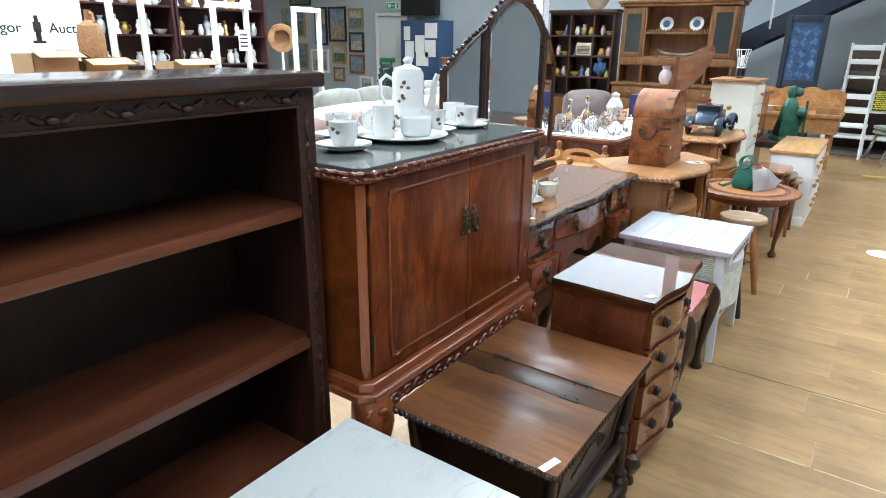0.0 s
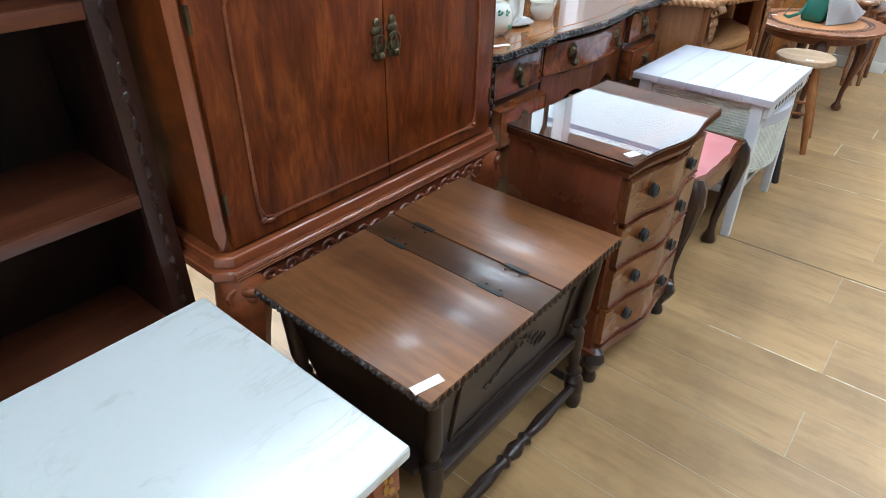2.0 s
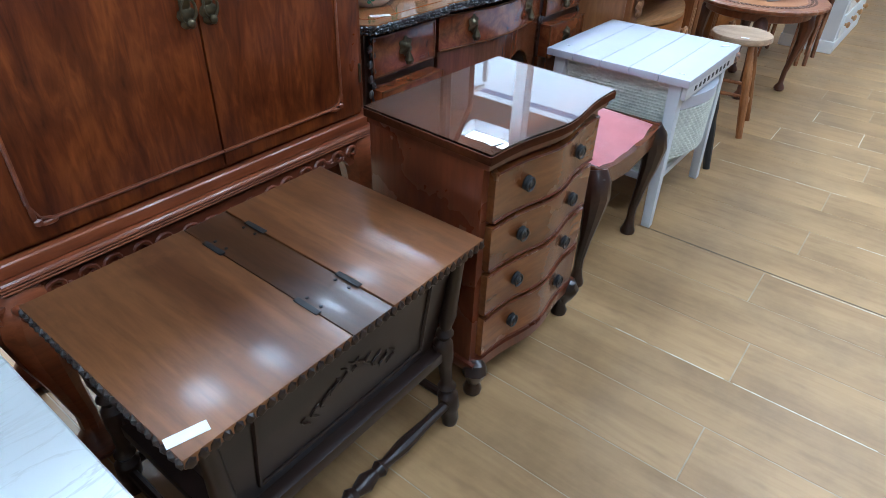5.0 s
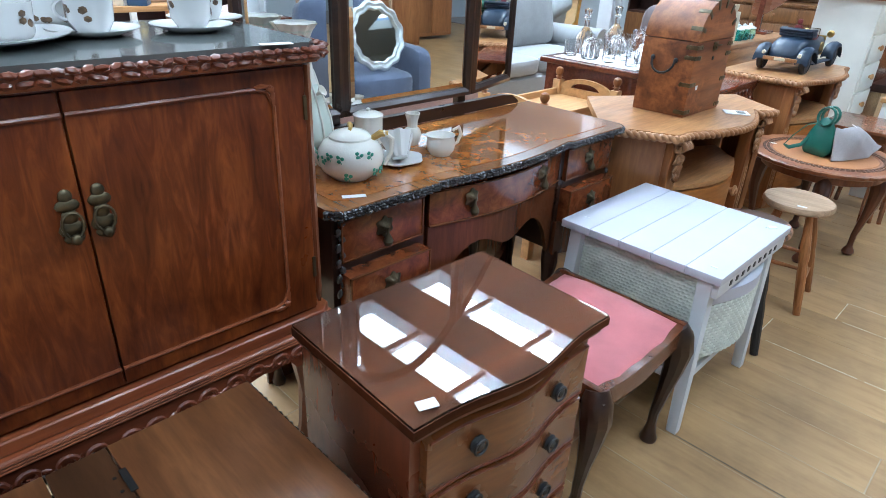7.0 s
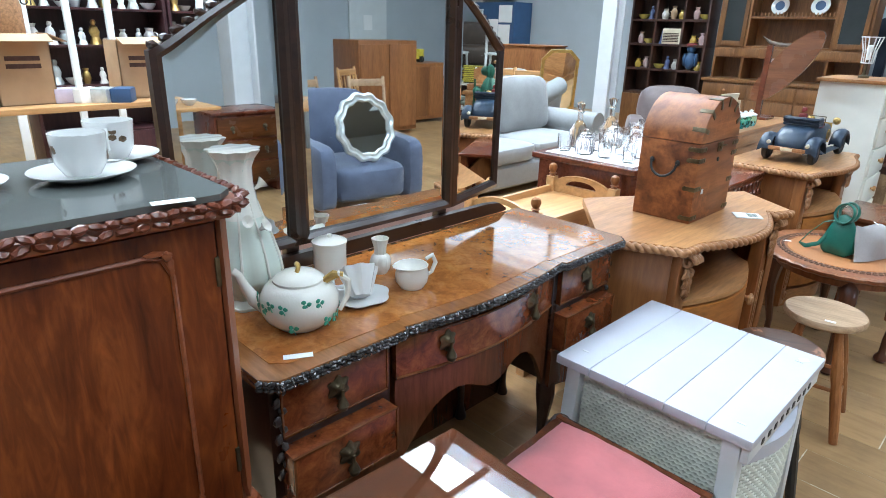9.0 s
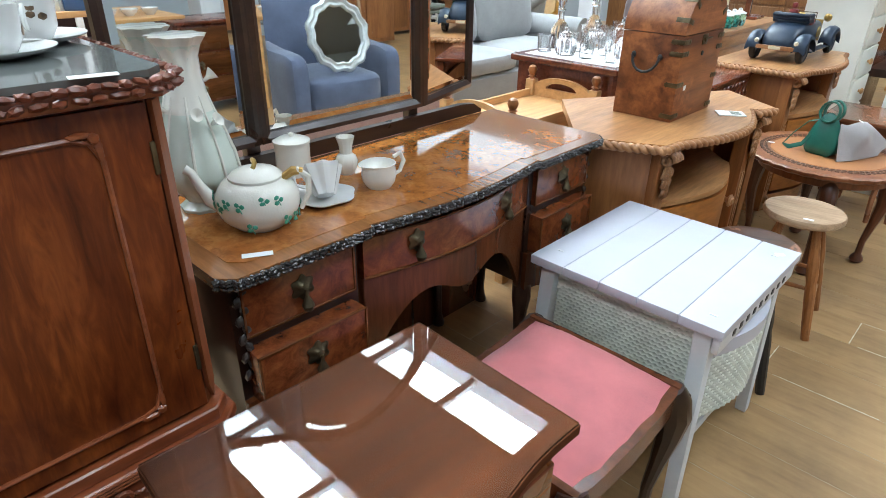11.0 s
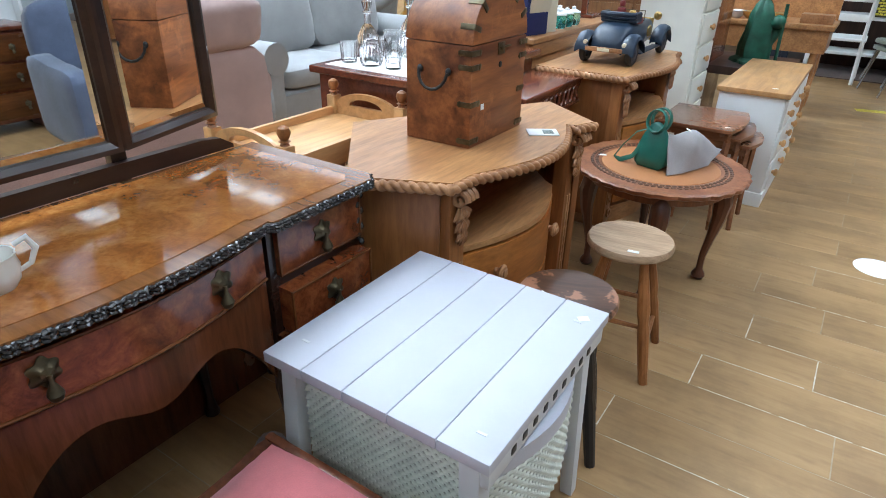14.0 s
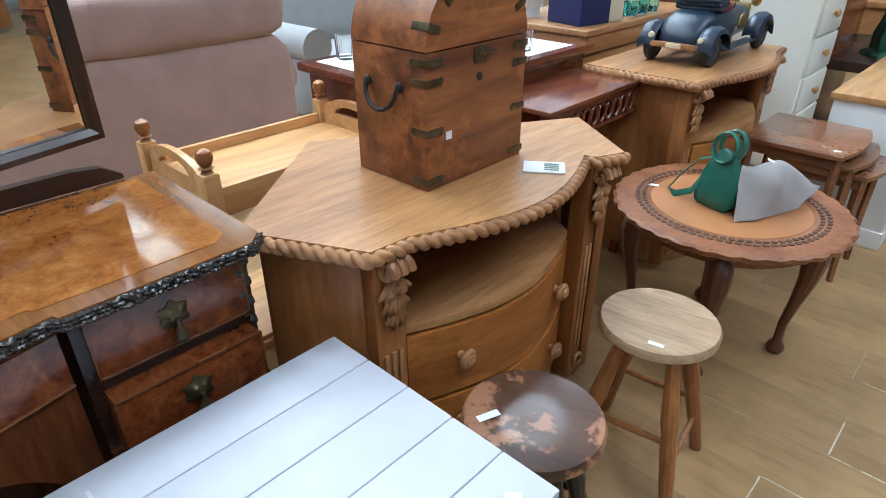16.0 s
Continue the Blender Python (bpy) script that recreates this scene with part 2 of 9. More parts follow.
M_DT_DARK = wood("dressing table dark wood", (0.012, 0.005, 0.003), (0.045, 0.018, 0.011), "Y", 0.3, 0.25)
M_DT_EDGE = wood("blackened carved edge", (0.018, 0.014, 0.012), (0.06, 0.05, 0.045), "Y", 0.26, 0.4)
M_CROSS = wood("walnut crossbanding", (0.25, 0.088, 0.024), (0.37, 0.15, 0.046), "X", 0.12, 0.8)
M_BOOK_BACK = wood("dull bookcase back", (0.014, 0.006, 0.004), (0.035, 0.014, 0.009), "Z", 0.6)
M_BOOK_TOP = wood("polished bookcase top", (0.02, 0.008, 0.006), (0.06, 0.022, 0.015), "Y", 0.22, 0.7)
M_DOUGH_M = wood("dark centre board", (0.03, 0.013, 0.006), (0.105, 0.045, 0.019), "X", 0.32, 0.2)
M_DT_SIDE = wood("dressing table walnut", (0.07, 0.02, 0.008), (0.18, 0.055, 0.02), "Z", 0.24, 0.3)
M_PINE = wood("waxed pine", (0.35, 0.15, 0.055), (0.56, 0.285, 0.115), "Y", 0.36, 0.1, 1.0, 1.0, knots=0.8)
M_PINE_D = wood("orange pine drawer", (0.33, 0.1, 0.019), (0.52, 0.195, 0.042), "Y", 0.34, 0.15, 0.8, 0.8, knots=0.8)
M_PINE_Z = wood("waxed pine upright", (0.24, 0.08, 0.022), (0.41, 0.162, 0.05), "Z", 0.38, 0.1, 0.8, 0.8, knots=0.6)
M_PINE_CARVE = wood("carved pine", (0.28, 0.115, 0.042), (0.48, 0.235, 0.1), "Y", 0.45)
M_TRAY = wood("honey beech", (0.55, 0.28, 0.105), (0.64, 0.365, 0.155), "Y", 0.38, 0.15, 0.6, 0.35)
M_STOOL = wood("worn elm seat", (0.4, 0.25, 0.145), (0.54, 0.37, 0.23), "X", 0.5, 0.0, 1.0, 0.5, 2.5, 0.45)
M_STOOL_LEG = wood("stool leg", (0.25, 0.085, 0.024), (0.42, 0.17, 0.055), "Z", 0.38)
M_TRUNK = wood("old trunk wood", (0.12, 0.031, 0.009), (0.42, 0.145, 0.044), "Y", 0.45, 0.0, 1.6, 1.0, 1.0, 0.5, 0.12, 0.56, 7)
M_LEATHER_TOP = paint("tan leather top", (0.4, 0.165, 0.062), 0.42, 0.1)
M_TEAK = wood("carved teak", (0.2, 0.062, 0.024), (0.37, 0.145, 0.062), "Z", 0.42)
M_REDWOOD = wood("red mahogany", (0.1, 0.022, 0.01), (0.24, 0.065, 0.028), "Y", 0.2, 0.4)
M_NEST = wood("nest mahogany", (0.17, 0.06, 0.028), (0.33, 0.14, 0.068), "X", 0.26, 0.3)
M_BLUEWHITE = paint("lavender white paint", (0.5, 0.505, 0.56), 0.45, 0.04, 5, dirt=(0.5, 0.48, 0.5))
M_GREYWHITE = paint("grey white paint", (0.6, 0.61, 0.62), 0.5, 0.05)
M_WICKER = paint("whitewashed wicker", (0.62, 0.64, 0.56), 0.65, 0.16, 22)
M_WHITE = paint("white paint", (0.78, 0.78, 0.76), 0.5, 0.04)
M_CREAM = paint("cream paint", (0.76, 0.74, 0.66), 0.5, 0.04)
M_PINK = fabric("pink velvet", (0.52, 0.135, 0.14), 1.6, 0.85, 0.18, 0.45)
M_PORC = paint("white porcelain", (0.7, 0.7, 0.685), 0.12, 0.02, 4, bumpy=0)
M_CREAMW = paint("cream porcelain", (0.74, 0.72, 0.65), 0.16, 0.05, 8, bumpy=0.25)
M_PALEGREEN = paint("pale green porcelain", (0.63, 0.69, 0.615), 0.16, 0.08, 8, bumpy=0.0)
M_SHAMROCK = paint("green enamel", (0.05, 0.3, 0.2), 0.3)
M_FLOWER = paint("brown flower print", (0.14, 0.085, 0.045), 0.3, 0.6, 90)
M_GOLD = paint("gilt", (0.55, 0.36, 0.12), 0.35, 0.2, 30, 0.85)
M_BRASS = paint("aged brass", (0.125, 0.098, 0.056), 0.4, 0.4, 30, 0.85)
M_IRON = paint("black iron", (0.03, 0.03, 0.03), 0.5, 0.3, 20, 0.4)
M_GLASS = glass("clear glass")
M_PANE = glass("sheet glass", (0.94, 0.97, 0.96))
M_CRYSTAL = glass("cut crystal", (1, 1, 1), 0.12, 1.18)
M_MIRROR = mirror("silvered mirror")
M_MARBLE = marble("white marble")
M_PLANK = plank_mat("laminate planks")
M_JOINT = paint("pale joint filler", (0.37, 0.29, 0.195), 0.7, 0.2, 20)
M_WALL = paint("grey blue wall", (0.42, 0.47, 0.5), 0.8, 0.05, 1.5)
M_CEIL = paint("grey roof lining", (0.3, 0.315, 0.325), 0.85, 0.04, 1)
M_STEEL = paint("white painted steel", (0.74, 0.77, 0.8), 0.45, 0.04)
M_NAVY = paint("navy steel", (0.015, 0.025, 0.045), 0.5, 0.2)
M_LABEL = paint("paper label", (0.82, 0.83, 0.82), 0.7, 0.03)
M_GREENBAG = paint("green leather", (0.01, 0.12, 0.085), 0.42, 0.2, 12, bumpy=0.3)
M_GREYCLOTH = fabric("grey suede", (0.37, 0.335, 0.325), 1.0, 0.95, 0.15)
M_SOFA_PINK = fabric("dusty pink sofa fabric", (0.46, 0.31, 0.275), 1.0, 0.9, 0.12)
M_SOFA_GREY = fabric("light grey sofa fabric", (0.29, 0.295, 0.295), 1.0, 0.9, 0.12)
M_BLUEFAB = fabric("blue grey armchair fabric", (0.085, 0.105, 0.165))
M_MAUVE = fabric("mauve leather", (0.14, 0.095, 0.088), 1.0, 0.5)
M_CARPET = fabric("brown carpet", (0.09, 0.05, 0.038), 1.0, 0.95)
M_CREAMFAB = fabric("cream patterned fabric", (0.24, 0.23, 0.195))


# ---- building helpers ----
def thing(name, label, category, x=0.0, y=0.0, z=0.0, rz=0.0, group=""):
    ob = new(name)
    ob.empty_display_size = 0.05
    ob.matrix_world = pose(x, y, z, 0, 0, rz)
    return tagged(ob, label, category, group)


def mesh_of(name, bm, mat, smooth=True):
    me = bpy.data.meshes.new(name)
    bmesh.ops.recalc_face_normals(bm, faces=bm.faces)
    bm.to_mesh(me)
    bm.free()
    me.materials.append(mat)
    if smooth:
        me.polygons.foreach_set("use_smooth", [True] * len(me.polygons))
        me.set_sharp_from_angle(angle=radians(35))
    return me


def part(name, bm, mat, parent, label="", smooth=True, at=None):
    ob = new(name, mesh_of(name, bm, mat, smooth))
    ob.parent = parent
    if at is not None:
        ob.matrix_local = at
    return tagged(ob, label)


def solo(name, bm, mat, label, category, x=0.0, y=0.0, z=0.0, rz=0.0, group="", kind="", smooth=True):
    ob = new(name, mesh_of(name, bm, mat, smooth))
    ob.matrix_world = pose(x, y, z, 0, 0, rz)
    return tagged(ob, label, category, group, kind)


def put(bm, x0, x1, y0, y1, z0, z1, b=0.003, seg=2, turn=None):
    """Adds a bevelled box to bm."""
    r = bmesh.ops.create_cube(bm, size=1.0)
    vs = r["verts"]
    sx, sy, sz = abs(x1 - x0), abs(y1 - y0), abs(z1 - z0)
    m = pose((x0 + x1) / 2, (y0 + y1) / 2, (z0 + z1) / 2)
    if turn:
        m = m @ pose(0, 0, 0, *turn)
    bmesh.ops.transform(bm, matrix=m @ Matrix.Diagonal((sx, sy, sz, 1)), verts=vs)
    b = min(b, 0.45 * min(sx, sy, sz))
    if b > 0:
        es = {e for v in vs for e in v.link_edges}
        bmesh.ops.bevel(bm, geom=list(es), offset=b, segments=seg, profile=0.6, affect="EDGES")
    return bm


def box(x0, x1, y0, y1, z0, z1, b=0.003, seg=2, turn=None):
    return put(bmesh.new(), x0, x1, y0, y1, z0, z1, b, seg, turn)


def boxes(items, b=0.003):
    bm = bmesh.new()
    for it in items:
        put(bm, *it, b=b)
    return bm


def lathe(profile, n=20, x=0.0, y=0.0, z=0.0, bm=None, m=None, wave=None):
    """A turned shape from (radius, height) pairs; wave(angle, i) scales the radius."""
    bm = bm or bmesh.new()
    m = m or pose(x, y, z)
    rings = []
    for i, (r, h) in enumerate(profile):
        ring = []
        for k in range(n):
            a = 2 * math.pi * k / n
            q = r * (wave(a, i) if wave else 1)
            ring.append(bm.verts.new(m @ Vector((q * math.cos(a), q * math.sin(a), h))))
        rings.append(ring)
    for a, c in zip(rings, rings[1:]):
        for k in range(n):
            bm.faces.new((a[k], a[(k + 1) % n], c[(k + 1) % n], c[k]))
    if profile[0][0] > 1e-4:
        bm.faces.new(rings[0][::-1])
    if profile[-1][0] > 1e-4:
        bm.faces.new(rings[-1])
    return bm


def prism(points, z0, z1, b=0.0, seg=2, bm=None):
    """An upright slab over a plan outline, its rims rounded by b."""
    bm = bm or bmesh.new()
    lo = [bm.verts.new((x, y, z0)) for x, y in points]
    hi = [bm.verts.new((x, y, z1)) for x, y in points]
    k = len(points)
    bottom, top = bm.faces.new(lo[::-1]), bm.faces.new(hi)
    for i in range(k):
        bm.faces.new((lo[i], lo[(i + 1) % k], hi[(i + 1) % k], hi[i]))
    if b:
        bmesh.ops.bevel(bm, geom=list(top.edges) + list(bottom.edges), offset=b, segments=seg, profile=0.6, affect="EDGES")
    return bm


def plate(points, y0, y1, m, bm=None):
    """An upright plate: outline points (u, v) become local (u, v) in a plane, extruded from y0 to y1, placed by m."""
    bm = bm or bmesh.new()
    lo = [bm.verts.new(m @ Vector((u, y0, v))) for u, v in points]
    hi = [bm.verts.new(m @ Vector((u, y1, v))) for u, v in points]
    k = len(points)
    bm.faces.new(lo)
    bm.faces.new(hi[::-1])
    for i in range(k):
        bm.faces.new((lo[(i + 1) % k], lo[i], hi[i], hi[(i + 1) % k]))
    return bm


def tube(path, radius, n=8, bm=None, closed=False, flat=1.0):
    """A bar swept along a path; radius is a number or one for each point."""
    bm = bm or bmesh.new()
    ps = [Vector(p) for p in path]
    rs = radius if isinstance(radius, (list, tuple)) else [radius] * len(ps)
    rings, ref = [], None
    for i, p in enumerate(ps):
        if closed:
            d = ps[(i + 1) % len(ps)] - ps[i - 1]
        else:
            d = ps[min(i + 1, len(ps) - 1)] - ps[max(i - 1, 0)]
        d.normalize()
        if ref is None:
            ref = Vector((0, 0, 1)) if abs(d.z) < 0.9 else Vector((1, 0, 0))
        u = d.cross(ref).normalized()
        w = u.cross(d).normalized()
        ref = w
        rings.append([bm.verts.new(p + rs[i] * (u * math.cos(2 * math.pi * k / n) + flat * w * math.sin(2 * math.pi * k / n))) for k in range(n)])
    pairs = list(zip(rings, rings[1:])) + ([(rings[-1], rings[0])] if closed else [])
    for a, c in pairs:
        for k in range(n):
            bm.faces.new((a[k], a[(k + 1) % n], c[(k + 1) % n], c[k]))
    if not closed:
        bm.faces.new(rings[0][::-1])
        bm.faces.new(rings[-1])
    return bm


def lump(bm, p, size, turn=(0, 0, 0), sub=1):
    r = bmesh.ops.create_icosphere(bm, subdivisions=sub, radius=1.0)
    m = pose(*p, *turn) @ Matrix.Diagonal((*size, 1))
    bmesh.ops.transform(bm, matrix=m, verts=r["verts"])


def lumps_along(path, step, size, tilt=25, seed=1, bm=None, jitter=0.25):
    """Carved leaves: small tilted lumps along a path."""
    bm = bm or bmesh.new()
    rnd = random.Random(seed)
    ps = [Vector(p) for p in path]
    flip = 1
    for a, c in zip(ps, ps[1:]):
        length = (c - a).length
        k = max(1, round(length / step))
        yaw = math.degrees(math.atan2((c - a).y, (c - a).x))
        for i in range(k):
            q = a.lerp(c, (i + 0.5) / k)
            s = [v * (1 + jitter * (rnd.random() - 0.5)) for v in size]
            lump(bm, q, s, (tilt * flip, rnd.uniform(-15, 15), yaw + flip * tilt))
            flip = -flip
    return bm


def rope(path, r, pitch, bm=None, sides=20, step=0.003):
    """A carved twisted rope along a level path: one swept tube with helical grooves."""
    bm = bm or bmesh.new()
    ps = [Vector(p) for p in path]
    stations, run = [], 0.0
    for a, c in zip(ps, ps[1:]):
        k = max(1, round((c - a).length / min(step, pitch / 5)))
        for i in range(k):
            stations.append((a.lerp(c, i / k), run + (c - a).length * i / k))
        run += (c - a).length
    stations.append((ps[-1], run))
    rings = []
    for i, (p, s) in enumerate(stations):
        t = (stations[min(i + 1, len(stations) - 1)][0] - stations[max(i - 1, 0)][0]).normalized()
        side = Vector((t.y, -t.x, 0))
        ring = []
        for k in range(sides):
            q = 2 * math.pi * k / sides
            rr = r * (0.58 + 0.5 * abs(math.sin(q + math.pi * s / pitch)) ** 0.7)
            ring.append(bm.verts.new(p + side * rr * math.cos(q) + Vector((0, 0, rr * math.sin(q)))))
        rings.append(ring)
    for a, c in zip(rings, rings[1:]):
        for k in range(sides):
            bm.faces.new((a[k], a[(k + 1) % sides], c[(k + 1) % sides], c[k]))
    bm.faces.new(rings[0][::-1])
    bm.faces.new(rings[-1])
    return bm


def cushion(x0, x1, y0, y1, z0, z1, puff=0.03, n=8, seed=0):
    """A soft block: rounded box that swells in the middle, with slight creases."""
    bm = bmesh.new()
    bmesh.ops.create_cube(bm, size=2.0)
    bmesh.ops.subdivide_edges(bm, edges=bm.edges[:], cuts=n, use_grid_fill=True)
    hx, hy, hz = (x1 - x0) / 2, (y1 - y0) / 2, (z1 - z0) / 2
    c = Vector(((x0 + x1) / 2, (y0 + y1) / 2, (z0 + z1) / 2))
    for v in bm.verts:
        x, y, z = v.co
        big = max(abs(x), abs(y), abs(z))
        q = (abs(x) ** 8 + abs(y) ** 8 + abs(z) ** 8) ** (1 / 8)
        s = big / q
        fx, fy, fz = (1 - x * x), (1 - y * y), (1 - z * z)
        d = Vector((x * s * (hx + puff * fy * fz), y * s * (hy + puff * fx * fz), z * s * (hz + puff * fx * fy)))
        d += 0.006 * noise.noise_vector(Vector((d.x, d.y, d.z)) * 9 + Vector((seed, 0, 0)))
        v.co = c + d
    return bm


def arc(cx, cy, r, a0, a1, n):
    return [(cx + r * math.cos(radians(a0 + (a1 - a0) * i / n)), cy + r * math.sin(radians(a0 + (a1 - a0) * i / n))) for i in range(n + 1)]


def tag(x, y, z, rz=0.0, w=0.045, h=0.018, label="small white paper price label", tilt=None):
    bm = box(-w / 2, w / 2, -h / 2, h / 2, 0, 0.0012, 0.0003, 1)
    ob = solo("price_label", bm, M_LABEL, label, "label", x, y, z, rz)
    if tilt:
        ob.matrix_world = pose(x, y, z, *tilt)
    return ob


def wall_box(name, x0, x1, y0, y1, z0, z1, mat, label, category="wall"):
    return solo(name, box(x0, x1, y0, y1, z0, z1, 0), mat, label, category, kind="structure", smooth=False)


# ---- structure ----
X0, X1, Y0, Y1 = -15.0, 6.5, -7.0, 12.2
CX0, CX1, CZ = -12.2, -1.2, 4.22
solo("wall_north", boxes([(X0 - 0.2, X1 + 0.2, Y1, Y1 + 0.2, 0, CZ), (X0 - 0.2, CX0, Y1, Y1 + 0.2, CZ, CEIL), (CX1, X1 + 0.2, Y1, Y1 + 0.2, CZ, CEIL)], 0), M_WALL, "grey-blue painted end wall below a strip of high windows", "wall", kind="structure", smooth=False)
wall_box("wall_south", X0 - 0.2, X1 + 0.2, Y0 - 0.2, Y0, 0, CEIL, M_WALL, "grey-blue painted wall of the hall")
wall_box("wall_west", X0 - 0.2, X0, Y0, Y1, 0, CEIL, M_WALL, "grey-blue painted wall of the hall")
wall_box("wall_east", X1, X1 + 0.2, Y0, Y1, 0, CEIL, M_WALL, "grey-blue painted wall of the hall")

edges = [Y0] + [v for band in BANDS for v in band] + [11.45]
bm = bmesh.new()
for a, c in zip(edges[::2], edges[1::2]):
    put(bm, X0, X1, a, c, CEIL, CEIL + 0.25, 0)
for a, c in ((X0, CX0), (CX1, X1)):
    put(bm, a, c, 11.45, Y1, CEIL, CEIL + 0.25, 0)
cuts = [X0, -12.2, -8.9] + [v for pair in SKY_XS for v in pair] + [X1]
for a, c in BANDS:
    for x0, x1 in zip(cuts[::2], cuts[1::2]):
        put(bm, x0, x1, a, c, CEIL, CEIL + 0.25, 0)
solo("ceiling", bm, M_CEIL, "grey roof lining with long skylights", "ceiling", kind="structure", smooth=False)
for i, (a, c) in enumerate(BANDS):
    for j, (x0, x1) in enumerate(SKY_XS):
        w = thing("window_%d" % (2 * i + j + 1), "white-framed roof skylight strip with glazing bars", "skylight", 0, 0, CEIL)
        w["kind"] = "structure"
        for k in (1, 2):
            x = x0 + (x1 - x0) * k / 3
            part("glazing_bar", box(x - 0.05, x + 0.05, a, c, 0.06, 0.14, 0.004), M_STEEL, w)
    w = thing("window_%d" % (20 + i), "white-framed roof skylight strip with glazing bars", "skylight", 0, 0, CEIL)
    w["kind"] = "structure"
    for x in (-11.1, -10.0):
        part("glazing_bar", box(x - 0.05, x + 0.05, a, c, 0.06, 0.14, 0.004), M_STEEL, w)
w = thing("window_30", "strip of high windows turning into the roof at the end wall", "window", 0, Y1, CZ)
w["kind"] = "structure"
part("window_sill", box(CX0, CX1, -0.03, 0.2, 0.0, 0.05, 0.006), M_STEEL, w)
for x in (-7.45, -2.3):
    part("mullion", box(x - 0.05, x + 0.05, 0.06, 0.14, 0.05, CEIL - CZ, 0.004), M_STEEL, w)
    part("roof_bar", box(x - 0.05, x + 0.05, 11.45 - Y1, 0.06, CEIL - CZ + 0.06, CEIL - CZ + 0.14, 0.004), M_STEEL, w)


# ---- the furniture row, near things ----
def cabriole(x, y, z1, dx, dy, r, mat, parent, foot=0.05, name="leg", ball=True, drop=1.0):
    """A leg that swells out at the knee, thins at the ankle and ends in a foot."""
    k = [(0.0, 1.0, 1.0), (0.35, 0.93, 1.3), (0.55, 0.82, 1.35), (0.5, 0.66, 1.0), (0.2, 0.45, 0.66), (-0.1, 0.25, 0.5), (-0.1, 0.14, 0.48)]
    bm = tube([(x + dx * a, y + dy * a, z1 * h) for a, h, _ in k], [r * q for _, _, q in k], 10)
    if ball:
        bm = lathe([(0.0, 0.0), (foot * 0.75, 0.004), (foot, foot * 0.55), (foot * 0.9, foot * 1.0), (r * 0.5, foot * 1.6), (r * 0.46, z1 * 0.2)], 12, x - dx * 0.1, y - dy * 0.1, 0, bm)
    else:
        bm = lathe([(0.0, 0.0), (foot, 0.003), (foot * 1.05, 0.014), (foot * 0.8, 0.03), (r * 0.5, 0.06), (r * 0.46, z1 * 0.2)], 12, x - dx * 0.1, y - dy * 0.1, 0, bm)
    return part(name, bm, mat, parent)


def drop_handle(parent, x, y, z, s=1.0, name="drop_handle"):
    """A pierced rosette plate with a hanging pear pull, on a face that looks along +x."""
    m = pose(x, y, z, 0, 90, 0)
    h = part(name, lathe([(0.0, 0.0), (0.021 * s, 0.0), (0.0215 * s, 0.003), (0.014 * s, 0.006), (0.009 * s, 0.012), (0.0, 0.015)], 36, m=m, wave=lambda a, i: 1 + (0.16 * math.cos(6 * a) if 1 <= i <= 3 else 0)), M_BRASS, parent, "dark aged brass drop handle")
    pull = [(0.0035 * s, 0.0), (0.003 * s, -0.012 * s), (0.007 * s, -0.02 * s), (0.011 * s, -0.03 * s), (0.008 * s, -0.039 * s), (0.0, -0.042 * s)]
    part("pull", lathe(pull, 12, x + 0.016, y, z), M_BRASS, h)
    return h


